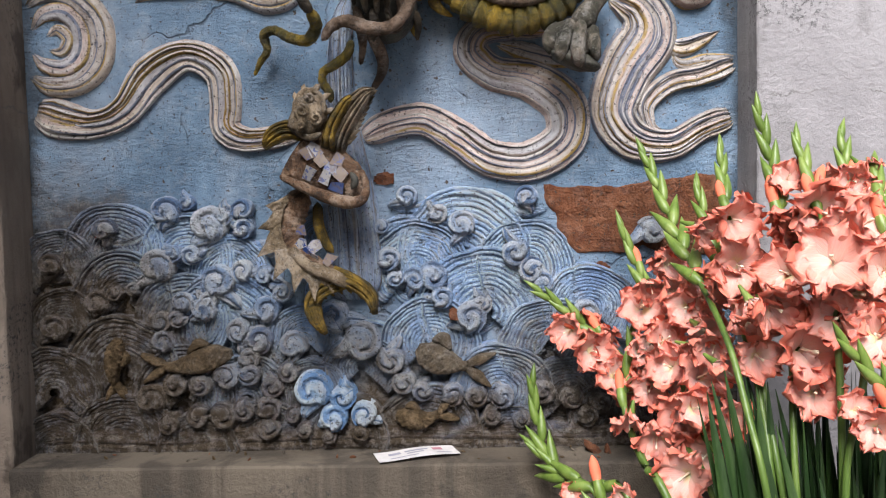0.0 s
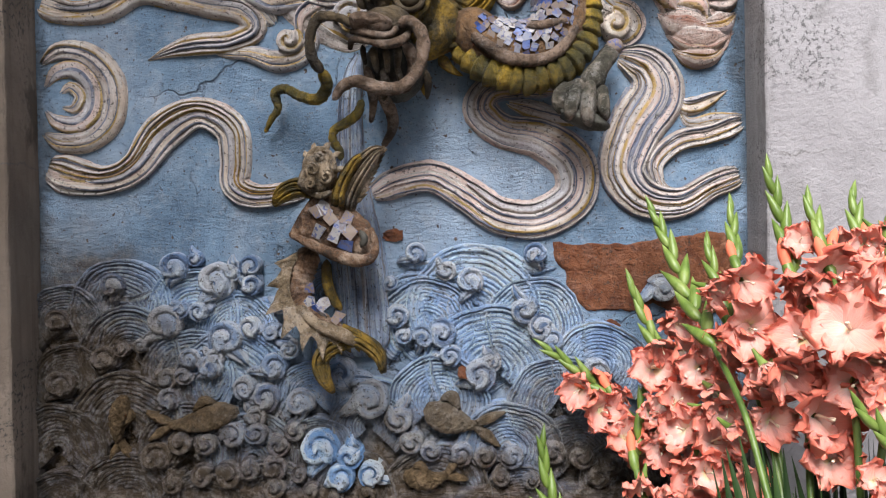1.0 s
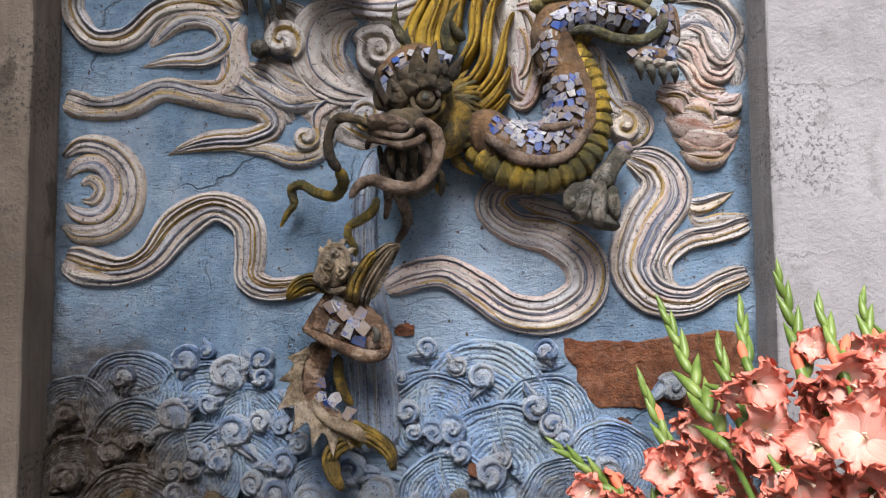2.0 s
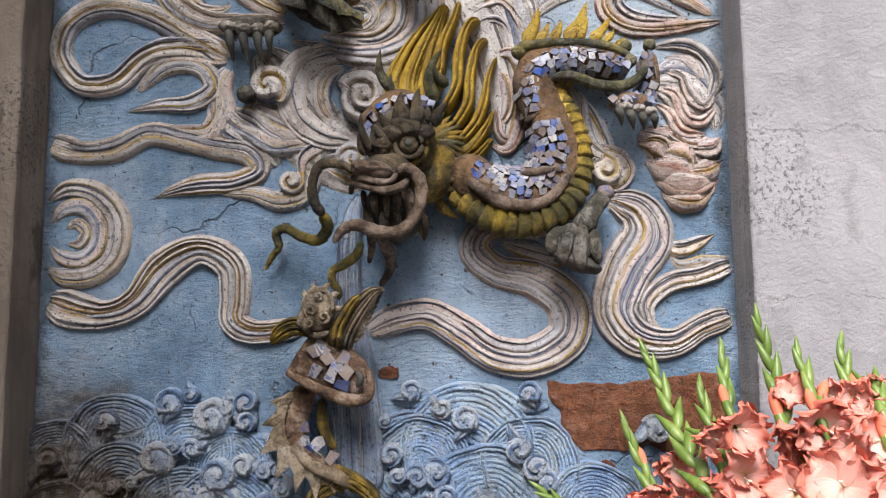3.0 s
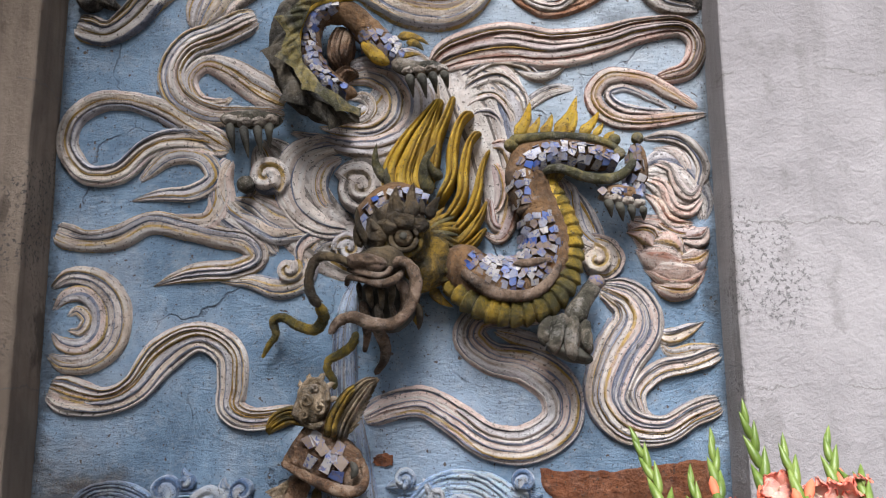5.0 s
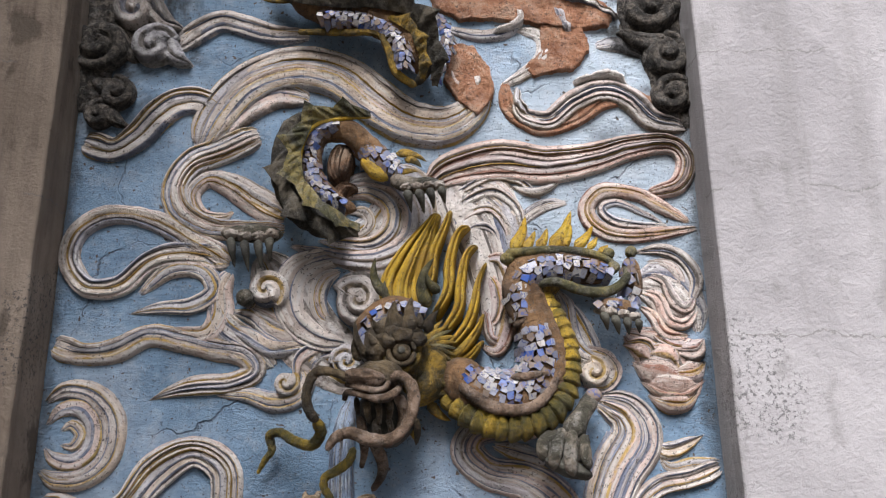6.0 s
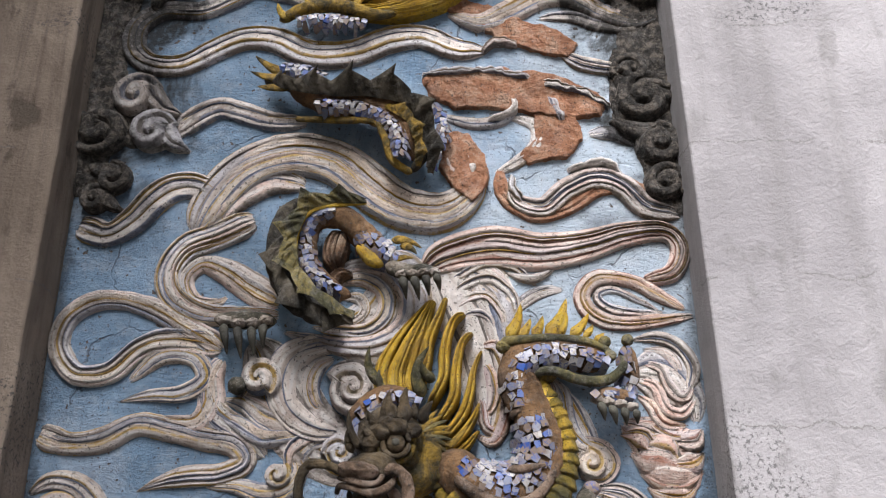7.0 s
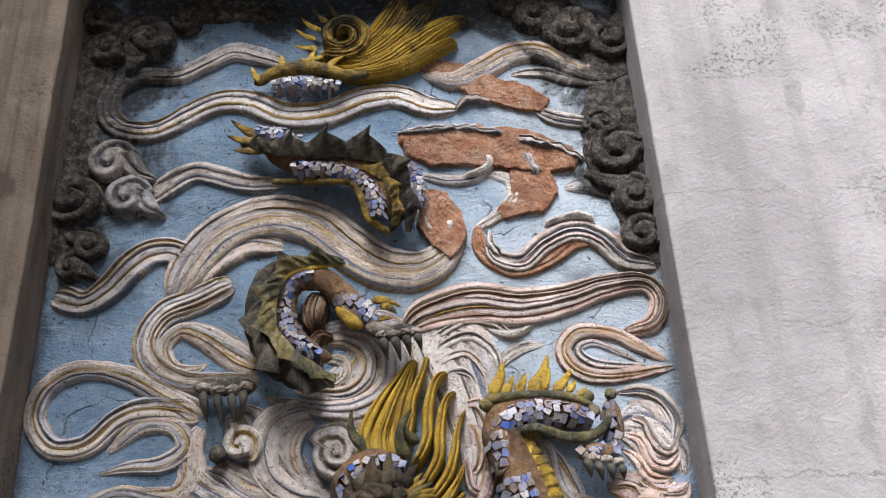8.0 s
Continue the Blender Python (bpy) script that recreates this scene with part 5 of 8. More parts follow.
for pts in ([(-0.634, 1.251, 0.008), (-0.602, 1.26, 0.018), (-0.55, 1.265, 0.023), (-0.497, 1.29, 0.022), (-0.434, 1.312, 0.016), (-0.387, 1.315, 0.008)],
            [(-0.731, 1.196, 0.013), (-0.678, 1.201, 0.021), (-0.603, 1.233, 0.02), (-0.53, 1.242, 0.018), (-0.479, 1.223, 0.008)],
            [(-0.72, 1.092, 0.011), (-0.663, 1.078, 0.021), (-0.604, 1.11, 0.021), (-0.535, 1.118, 0.019), (-0.474, 1.098, 0.009)],
            [(-0.436, 1.128, 0.013), (-0.358, 1.135, 0.023), (-0.294, 1.183, 0.021), (-0.272, 1.208, 0.008)],
            [(-0.425, 1.273, 0.008), (-0.363, 1.264, 0.019), (-0.302, 1.25, 0.018), (-0.272, 1.219, 0.008)],
            [(-0.522, 1.192, 0.01), (-0.449, 1.199, 0.019), (-0.407, 1.19, 0.014)],
            [(-0.074, 1.321, 0.01), (-0.028, 1.316, 0.022), (0.039, 1.338, 0.022), (0.11, 1.338, 0.022), (0.165, 1.308, 0.022), (0.211, 1.309, 0.01)],
            [(-0.111, 1.279, 0.01), (-0.044, 1.298, 0.022), (0.027, 1.284, 0.023), (0.078, 1.247, 0.021), (0.129, 1.254, 0.008)],
            [(0.093, 1.253, 0.011), (0.143, 1.18, 0.02), (0.198, 1.117, 0.018), (0.239, 1.101, 0.008)],
            [(-0.218, 1.14, 0.013), (-0.156, 1.115, 0.024), (-0.08, 1.091, 0.025), (-0.05, 1.049, 0.015)],
            [(-0.077, 1.179, 0.01), (-0.047, 1.15, 0.02), (0.019, 1.146, 0.023), (0.064, 1.091, 0.024), (0.121, 1.106, 0.01)],
            [(-0.21, 1.217, 0.008), (-0.227, 1.166, 0.02), (-0.208, 1.114, 0.022), (-0.152, 1.103, 0.015)],
            [(-0.153, 1.04, 0.01), (-0.09, 1.081, 0.019), (-0.05, 1.039, 0.021), (-0.072, 0.987, 0.013)]):
    cloud(pts, M_WAVE, "blue swell running between the wave crests", ridges=2, h=0.05, lines=(M_FOAM,), name="wave_swell", category="wave relief", group="waves on the relief")
for cx, cz, r, a, side in [(-0.483, 1.322, 0.028, 300, 1), (-0.445, 1.335, 0.015, 60, -1), (-0.406, 1.296, 0.036, 280, 1), (-0.381, 1.31, 0.021, 40, -1), (-0.341, 1.321, 0.022, 250, -1), (-0.342, 1.288, 0.021, 200, 1), (-0.597, 1.29, 0.023, 330, 1), (-0.289, 1.251, 0.018, 200, 1), (-0.501, 1.223, 0.033, 280, 1), (-0.471, 1.242, 0.017, 80, -1), (-0.436, 1.242, 0.02, 330, -1), (-0.698, 1.228, 0.022, 300, 1), (-0.387, 1.192, 0.034, 250, -1), (-0.409, 1.159, 0.019, 200, 1), (-0.343, 1.211, 0.022, 300, -1), (-0.305, 1.202, 0.018, 30, 1)]:
    curl("foam_curl", cx, cz, r, a, side, M_FOAM, "blue-grey rolled foam curl on the waves", "wave relief", "foam curls", 1.3, 0.018 + max(0.0, 1.36 - cz) * 0.05, 0.9)
for cx, cz, r, a, side in [(-0.274, 1.169, 0.019, 90, -1), (-0.303, 1.141, 0.027, 250, 1), (-0.613, 1.158, 0.024, 300, 1), (-0.581, 1.173, 0.015, 80, -1), (-0.542, 1.182, 0.015, 330, -1), (-0.456, 1.156, 0.02, 280, 1), (-0.418, 1.143, 0.025, 270, 1), (-0.353, 1.103, 0.024, 300, -1), (-0.317, 1.086, 0.028, 240, 1), (-0.335, 1.053, 0.023, 180, 1), (-0.256, 1.075, 0.027, 320, 1), (-0.693, 1.113, 0.027, 280, 1), (-0.495, 1.122, 0.021, 200, 1), (-0.465, 1.126, 0.018, 20, -1), (-0.493, 1.085, 0.023, 270, 1)]:
    curl("foam_curl", cx, cz, r, a, side, M_FOAM, "blue-grey rolled foam curl on the waves", "wave relief", "foam curls", 1.3, 0.018 + max(0.0, 1.36 - cz) * 0.05, 0.9)
for cx, cz, r, a, side in [(-0.045, 1.34, 0.021, 260, 1), (-0.091, 1.285, 0.014, 90, -1), (0.012, 1.308, 0.02, 180, 1), (0.053, 1.288, 0.026, 300, 1), (0.15, 1.235, 0.028, 60, -1), (0.178, 1.202, 0.025, 30, 1), (0.201, 1.179, 0.02, 200, -1), (0.174, 1.335, 0.022, 240, -1), (-0.079, 1.229, 0.024, 200, 1), (-0.068, 1.192, 0.017, 60, -1), (-0.031, 1.189, 0.023, 200, -1), (0.002, 1.193, 0.028, 150, -1), (0.015, 1.157, 0.023, 230, 1), (0.067, 1.12, 0.032, 250, 1), (0.088, 1.142, 0.02, 60, -1), (-0.179, 1.125, 0.032, 300, -1), (-0.129, 1.077, 0.037, 150, -1), (-0.077, 1.045, 0.028, 120, 1), (0.273, 1.122, 0.028, 280, 1)]:
    curl("foam_curl", cx, cz, r, a, side, M_FOAM, "blue-grey rolled foam curl on the waves", "wave relief", "foam curls", 1.3, 0.018 + max(0.0, 1.36 - cz) * 0.05, 0.9)
for cx, cz, r, a, side in [(-0.47, 1.006, 0.024, 60, 1), (-0.424, 1.005, 0.023, 120, 1), (-0.377, 1.017, 0.026, 200, -1), (-0.334, 1.024, 0.024, 150, 1), (-0.295, 0.999, 0.022, 60, -1), (-0.518, 0.981, 0.029, 300, 1), (-0.431, 0.947, 0.023, 30, 1), (-0.385, 0.947, 0.027, 160, -1), (-0.346, 0.957, 0.022, 80, 1), (-0.302, 0.962, 0.026, 200, 1), (-0.303, 0.924, 0.023, 120, -1), (-0.264, 1.025, 0.021, 60, 1), (-0.484, 0.933, 0.02, 90, 1), (-0.236, 0.919, 0.017, 30, 1), (-0.193, 0.908, 0.016, 120, -1), (-0.134, 0.915, 0.02, 60, 1), (-0.256, 0.948, 0.017, 10, 1), (-0.054, 1.004, 0.024, 120, 1), (-0.022, 0.988, 0.021, 30, -1), (0.032, 0.982, 0.024, 200, 1), (0.074, 0.977, 0.022, 60, -1), (0.123, 0.976, 0.024, 150, 1), (0.104, 0.94, 0.019, 60, 1), (0.155, 0.934, 0.018, 90, -1), (0.196, 0.985, 0.026, 120, 1), (0.245, 0.974, 0.024, 60, -1), (0.297, 0.963, 0.022, 150, 1), (0.275, 0.94, 0.021, 200, 1)]:
    curl("foam_curl", cx, cz, r, a, side, M_FOAM, "mud-brown rolled foam boss low on the waves", "wave relief", "foam curls", 1.3, 0.018 + max(0.0, 1.36 - cz) * 0.05, 0.35)
for cx, cz, r, a, side in [(-0.221, 0.994, 0.037, 300, 1), (-0.167, 0.98, 0.025, 40, -1), (-0.184, 0.944, 0.028, 260, 1), (-0.126, 0.949, 0.026, 280, -1)]:
    curl("foam_curl", cx, cz, r, a, side, M_FOAM_CLEAR, "bright blue foam curl, newly repainted", "wave relief", "foam curls", 1.3, 0.024 + max(0.0, 1.36 - cz) * 0.05, 0.7)
for cx, cz, r, a, side in [(0.396, 1.268, 0.026, 150, -1)]:
    curl("foam_curl", cx, cz, r, a, side, M_FOAM, "blue-grey rolled foam curl on the waves", "wave relief", "foam curls", 1.3, 0.018 + max(0.0, 1.36 - cz) * 0.05, 0.9)

cloud([(-0.745, 0.897, 0.06), (-0.45, 0.894, 0.07), (-0.15, 0.898, 0.06), (0.15, 0.894, 0.07), (0.4, 0.897, 0.06), (0.553, 0.897, 0.06)], M_FOAM, "mud-caked foot of the waves along the sill", ridges=2, h=0.075, rough=0.006, lines=(M_FOAM,), name="mud_bank", category="wave relief", group="waves on the relief")

# ---- the dragon: one modelled figure ----
rng = random.Random(5)
dragon = Sculpt([M_CARPRED, M_BELLY, M_HEAD, M_SNOUT, M_OLIVE, M_FIN, M_FINSHADE, M_CLAW_SHADE, M_FOOT, M_GROUT, M_PORC, M_MANE, M_TERRA, M_KNUCKLE])


def claw_foot(fig, top, tips, mat, width, claw=0.014):
    """Knuckles in a row with dark curved claws below them."""
    for (x, y, z), (tx, ty, tz) in zip(top, tips):
        fig.lump((x, y, z + 0.005), (width * 0.62, width * 0.6, width * 0.4), M_KNUCKLE, rough=0.35)
        mid = ((x + tx) / 2, min(y, ty) - 0.012, (z + tz) / 2)
        fig.tube([(x, y - 0.008, z - 0.004, claw * 0.85), (*mid, claw * 0.68), (tx, ty, tz - 0.006, 0.0012)], M_CLAW_SHADE, 9, step=0.004)


# front coil: mosaic flank, ribbed belly, clay rim
dragon.tube([(0.018, 1.44, 1.752, 0.041), (0.059, 1.44, 1.726, 0.045), (0.105, 1.44, 1.697, 0.047), (0.161, 1.445, 1.687, 0.047), (0.213, 1.445, 1.712, 0.045), (0.227, 1.445, 1.767, 0.044), (0.213, 1.45, 1.827, 0.041), (0.189, 1.455, 1.887, 0.04), (0.198, 1.46, 1.938, 0.038), (0.256, 1.46, 1.95, 0.036), (0.319, 1.46, 1.942, 0.032), (0.373, 1.465, 1.937, 0.027)], M_GROUT, 16)
dragon.mosaic([(0.069, 1.733, 0.05), (0.104, 1.706, 0.084), (0.156, 1.693, 0.09), (0.199, 1.715, 0.09), (0.215, 1.762, 0.085), (0.201, 1.816, 0.071)], 1.441, 0.046, 0.0145, M_PORC, rng, 0.12)
dragon.mosaic([(0.19, 1.837, 0.047), (0.183, 1.88, 0.056), (0.195, 1.917, 0.064), (0.237, 1.936, 0.062), (0.283, 1.935, 0.058), (0.329, 1.928, 0.047), (0.36, 1.915, 0.031)], 1.457, 0.041, 0.0155, M_PORC, rng, 0.1)
dragon.tube([(0.033, 1.45, 1.707, 0.014), (0.058, 1.43, 1.677, 0.021), (0.098, 1.42, 1.649, 0.023), (0.153, 1.42, 1.636, 0.024), (0.209, 1.42, 1.648, 0.024), (0.249, 1.425, 1.683, 0.022), (0.268, 1.43, 1.737, 0.019), (0.268, 1.435, 1.788, 0.016), (0.254, 1.44, 1.834, 0.015), (0.238, 1.45, 1.875, 0.012), (0.223, 1.455, 1.898, 0.011)], M_BELLY, 18, 0.8, 0.021, step=0.002)
dragon.tube([(0.044, 1.42, 1.735, 0.009), (0.073, 1.4, 1.702, 0.011), (0.113, 1.395, 1.673, 0.012), (0.162, 1.395, 1.662, 0.011), (0.207, 1.4, 1.676, 0.01), (0.237, 1.41, 1.718, 0.009), (0.239, 1.415, 1.77, 0.008), (0.224, 1.43, 1.821, 0.008), (0.198, 1.43, 1.83, 0.008), (0.173, 1.44, 1.816, 0.005)], M_SNOUT, 10)
dragon.tube([(0.156, 1.4, 1.722, 0.006), (0.188, 1.395, 1.723, 0.008), (0.229, 1.4, 1.731, 0.006)], M_SNOUT, 8)
dragon.tube([(0.167, 1.43, 1.82, 0.006), (0.203, 1.42, 1.845, 0.009), (0.225, 1.43, 1.853, 0.006)], M_SNOUT, 8)
dragon.tube([(0.212, 1.46, 1.862, 0.023), (0.229, 1.46, 1.899, 0.021), (0.267, 1.465, 1.911, 0.012)], M_OLIVE, 10)
dragon.tube([(0.156, 1.45, 1.967, 0.012), (0.201, 1.43, 1.968, 0.009), (0.253, 1.43, 1.97, 0.008), (0.315, 1.43, 1.964, 0.008), (0.357, 1.435, 1.947, 0.007), (0.363, 1.43, 1.928, 0.007), (0.35, 1.43, 1.92, 0.005)], M_FIN, 9)
dragon.tube([(0.211, 1.44, 1.904, 0.008), (0.25, 1.42, 1.904, 0.009), (0.301, 1.42, 1.886, 0.01), (0.353, 1.425, 1.887, 0.01), (0.386, 1.43, 1.915, 0.008), (0.387, 1.44, 1.948, 0.006)], M_FIN, 9)
for b, t, w in zip([(0.17, 1.455, 1.978), (0.193, 1.455, 1.978), (0.22, 1.455, 1.979), (0.246, 1.455, 1.979), (0.267, 1.455, 1.981), (0.293, 1.455, 1.981), (0.318, 1.455, 1.978), (0.338, 1.455, 1.972)],
                   [(0.199, 1.45, 2.046), (0.217, 1.45, 2.016), (0.241, 1.45, 2.021), (0.289, 1.45, 2.056), (0.287, 1.45, 2.031), (0.331, 1.45, 2.025), (0.338, 1.45, 2.002), (0.359, 1.45, 1.985)], (0.03, 0.024, 0.026, 0.034, 0.026, 0.026, 0.02, 0.018)):
    dragon.flame(b, t, w, M_MANE, -0.08, 0.7)
dragon.lump([(0.163, 1.45, 1.959)][0], (0.016, 0.016, 0.014), M_FIN)
for c in [(0.356, 1.44, 1.964), (0.402, 1.45, 1.97), (0.362, 1.43, 1.934)]:
    dragon.lump(c, (0.012, 0.012, 0.012), M_FIN)
dragon.tube([(0.215, 1.46, 1.896, 0.014), (0.24, 1.448, 1.858, 0.016), (0.25, 1.44, 1.802, 0.016), (0.255, 1.438, 1.749, 0.014), (0.246, 1.44, 1.708, 0.01)], M_MANE, 12)
# raised leg and its claws
dragon.tube([(0.399, 1.46, 1.963, 0.017), (0.403, 1.455, 1.912, 0.018), (0.397, 1.45, 1.873, 0.017)], M_GROUT, 10)
dragon.mosaic([(0.39, 1.951, 0.026), (0.397, 1.905, 0.029), (0.393, 1.863, 0.031)], 1.45, 0.02, 0.017, M_PORC, rng)
dragon.tube([(0.329, 1.44, 1.86, 0.013), (0.358, 1.43, 1.86, 0.014), (0.399, 1.43, 1.851, 0.016)], M_GROUT, 10)
dragon.mosaic([(0.322, 1.855, 0.023), (0.361, 1.859, 0.026), (0.397, 1.85, 0.027)], 1.435, 0.016, 0.016, M_PORC, rng)
claw_foot(dragon, [(0.332, 1.43, 1.846), (0.35, 1.42, 1.84), (0.373, 1.42, 1.836), (0.393, 1.42, 1.831)], [(0.342, 1.425, 1.816), (0.362, 1.42, 1.807), (0.38, 1.42, 1.806), (0.401, 1.425, 1.81)], M_FOOT, 0.02, 0.012)
# lower foot on the cloud
dragon.tube([(0.315, 1.46, 1.706, 0.01), (0.303, 1.44, 1.682, 0.015), (0.279, 1.42, 1.648, 0.018), (0.257, 1.41, 1.611, 0.028)], M_FOOT, 10)
dragon.lump([(0.311, 1.44, 1.692)][0], (0.016, 0.014, 0.014), M_PORC)
for a, b, c in zip([(0.228, 1.42, 1.628, 0.009), (0.247, 1.41, 1.632, 0.01), (0.263, 1.4, 1.628, 0.01), (0.284, 1.41, 1.621, 0.009)], [(0.209, 1.4, 1.601, 0.012), (0.228, 1.38, 1.586, 0.012), (0.254, 1.375, 1.578, 0.013), (0.282, 1.385, 1.583, 0.011)], [(0.209, 1.405, 1.573, 0.008), (0.223, 1.39, 1.558, 0.009), (0.258, 1.385, 1.547, 0.01), (0.288, 1.395, 1.558, 0.007)]):
    dragon.tube([a, b, c], M_FOOT, 10)
dragon.lump([(0.25, 1.412, 1.596)][0], (0.042, 0.026, 0.03), M_FOOT, 25, 0.15)
# dark lump along the underside of the foot
dragon.lump([(0.252, 1.405, 1.563)][0], (0.046, 0.026, 0.016), M_CLAW_SHADE, 20, 0.2)
# foot stretched over the open blue ground
dragon.tube([(-0.406, 1.47, 2.026, 0.011), (-0.349, 1.46, 2.02, 0.019), (-0.281, 1.465, 2.018, 0.015)], M_FOOT, 10)
claw_foot(dragon, [(-0.379, 1.45, 2.012), (-0.35, 1.44, 2.003), (-0.323, 1.44, 2.003), (-0.3, 1.45, 2.011)], [(-0.369, 1.45, 1.954), (-0.339, 1.44, 1.942), (-0.315, 1.44, 1.948), (-0.302, 1.455, 1.966)], M_FOOT, 0.024, 0.0115)

# middle coil with its jagged crest, the shade of its underside put into the colour
dragon.tube([(-0.056, 1.455, 2.15, 0.017), (-0.107, 1.45, 2.191, 0.024), (-0.158, 1.445, 2.232, 0.026), (-0.209, 1.445, 2.227, 0.024), (-0.23, 1.445, 2.179, 0.024), (-0.218, 1.445, 2.119, 0.024), (-0.173, 1.45, 2.079, 0.019), (-0.135, 1.46, 2.067, 0.009)], M_GROUT, 16)
dragon.mosaic([(-0.167, 2.235, 0.03), (-0.212, 2.223, 0.037), (-0.231, 2.178, 0.041), (-0.221, 2.125, 0.044), (-0.189, 2.083, 0.039), (-0.148, 2.064, 0.021)], 1.445, 0.03, 0.0125, M_PORC, rng)
dragon.tube([(-0.151, 1.46, 2.229, 0.018), (-0.108, 1.455, 2.187, 0.028), (-0.063, 1.46, 2.154, 0.022)], M_GROUT, 14)
dragon.mosaic([(-0.14, 2.22, 0.031), (-0.106, 2.183, 0.055), (-0.067, 2.151, 0.053), (-0.042, 2.134, 0.025)], 1.455, 0.026, 0.0135, M_PORC, rng)
for pts in ([(-0.153, 2.215, 0.018), (-0.169, 2.189, 0.053), (-0.175, 2.153, 0.051), (-0.165, 2.124, 0.021)], [(-0.134, 2.123, 0.011), (-0.165, 2.115, 0.026), (-0.176, 2.089, 0.028), (-0.159, 2.069, 0.011)]):
    dragon.ribbon(pts, M_CARPRED, h=0.012, ridges=6, base=0.04, groove=0.9, full=True)
dragon.tube([(-0.107, 1.44, 2.26, 0.003), (-0.166, 1.42, 2.248, 0.005), (-0.213, 1.41, 2.233, 0.006), (-0.237, 1.405, 2.197, 0.006), (-0.243, 1.4, 2.142, 0.006), (-0.235, 1.4, 2.101, 0.003)], M_MANE, 10)
dragon.tube([(-0.216, 1.45, 2.277, 0.008), (-0.263, 1.43, 2.245, 0.014), (-0.281, 1.425, 2.189, 0.02), (-0.274, 1.42, 2.121, 0.025), (-0.248, 1.42, 2.063, 0.027), (-0.202, 1.43, 2.026, 0.024), (-0.15, 1.45, 2.011, 0.013)], M_FINSHADE, 14, 0.15, 0.03)
dragon.blade([(-0.107, 1.44, 2.265), (-0.166, 1.42, 2.257), (-0.214, 1.41, 2.241), (-0.237, 1.4, 2.2), (-0.244, 1.39, 2.144), (-0.231, 1.385, 2.095), (-0.197, 1.38, 2.053), (-0.16, 1.385, 2.026), (-0.123, 1.4, 2.008)], 0.066, 0.066, M_FIN, 1.0, 0.95, 0.012, 0.5, M_FINSHADE)
dragon.blade([(-0.268, 1.41, 2.182), (-0.269, 1.395, 2.129), (-0.253, 1.385, 2.076), (-0.216, 1.385, 2.035), (-0.169, 1.395, 2.01), (-0.127, 1.42, 2.005)], 0.058, 0.085, M_FINSHADE, 1.0, 0.45, 0.014, 0.35)
dragon.tube([(-0.124, 1.45, 2.179, 0.014), (-0.094, 1.44, 2.138, 0.015), (-0.067, 1.45, 2.13, 0.009)], M_MANE, 9)
for b, t in zip([(-0.056, 1.44, 2.179), (-0.039, 1.44, 2.167), (-0.067, 1.44, 2.126)], [(0.006, 1.43, 2.156), (-0.004, 1.42, 2.14), (-0.01, 1.42, 2.132)]):
    dragon.flame(b, t, 0.02, M_OLIVE, 0.12)
dragon.tube([(-0.067, 1.44, 2.126, 0.016), (-0.021, 1.425, 2.104, 0.017), (0.034, 1.43, 2.109, 0.015)], M_FOOT, 10)
claw_foot(dragon, [(-0.034, 1.42, 2.094), (-0.012, 1.41, 2.091), (0.01, 1.41, 2.093), (0.03, 1.42, 2.097)], [(-0.024, 1.425, 2.053), (0.001, 1.42, 2.049), (0.02, 1.42, 2.058), (0.042, 1.43, 2.072)], M_FOOT, 0.02, 0.012)

# tail coil
dragon.tube([(-0.285, 1.46, 2.557, 0.025), (-0.196, 1.45, 2.514, 0.037), (-0.121, 1.44, 2.498, 0.039), (-0.061, 1.44, 2.467, 0.039), (-0.019, 1.445, 2.42, 0.036), (-0.009, 1.455, 2.364, 0.024)], M_GROUT, 14)
dragon.mosaic([(-0.215, 2.476, 0.036), (-0.143, 2.473, 0.044), (-0.083, 2.454, 0.048), (-0.046, 2.408, 0.047), (-0.039, 2.355, 0.035)], 1.435, 0.03, 0.0115, M_PORC, rng)
dragon.mosaic([(0.031, 2.493, 0.022), (0.05, 2.443, 0.029), (0.04, 2.39, 0.028), (0.021, 2.344, 0.021)], 1.455, 0.016, 0.0115, M_PORC, rng)
dragon.tube([(-0.269, 1.46, 2.471, 0.006), (-0.168, 1.43, 2.45, 0.008), (-0.095, 1.42, 2.441, 0.008), (-0.072, 1.42, 2.402, 0.009), (-0.055, 1.43, 2.354, 0.009), (-0.015, 1.44, 2.328, 0.009)], M_OLIVE, 9)
# tail crest in the dark fin copy, coloured as if seen from its shaded underside
dragon.tube([(-0.342, 1.465, 2.572, 0.009), (-0.27, 1.45, 2.546, 0.014), (-0.181, 1.43, 2.516, 0.019), (-0.095, 1.42, 2.506, 0.022), (-0.023, 1.42, 2.479, 0.02), (0.009, 1.425, 2.422, 0.018), (0.005, 1.44, 2.37, 0.014), (-0.016, 1.46, 2.34, 0.007)], M_FINSHADE, 12, 0.15, 0.02)
dragon.blade([(0.022, 1.45, 2.331), (0.024, 1.425, 2.381), (0.006, 1.41, 2.437), (-0.034, 1.4, 2.476), (-0.105, 1.4, 2.493), (-0.184, 1.41, 2.502), (-0.26, 1.43, 2.526), (-0.32, 1.45, 2.552)], 0.088, 0.085, M_FINSHADE, 1.0, 0.95, 0.012, -0.25, M_FINSHADE)
dragon.blade([(-0.003, 1.44, 2.343), (-0.004, 1.42, 2.386), (-0.023, 1.41, 2.435), (-0.07, 1.405, 2.467)], 0.045, 0.05, M_OLIVE, 1.0, 0.7, 0.012, -0.2)
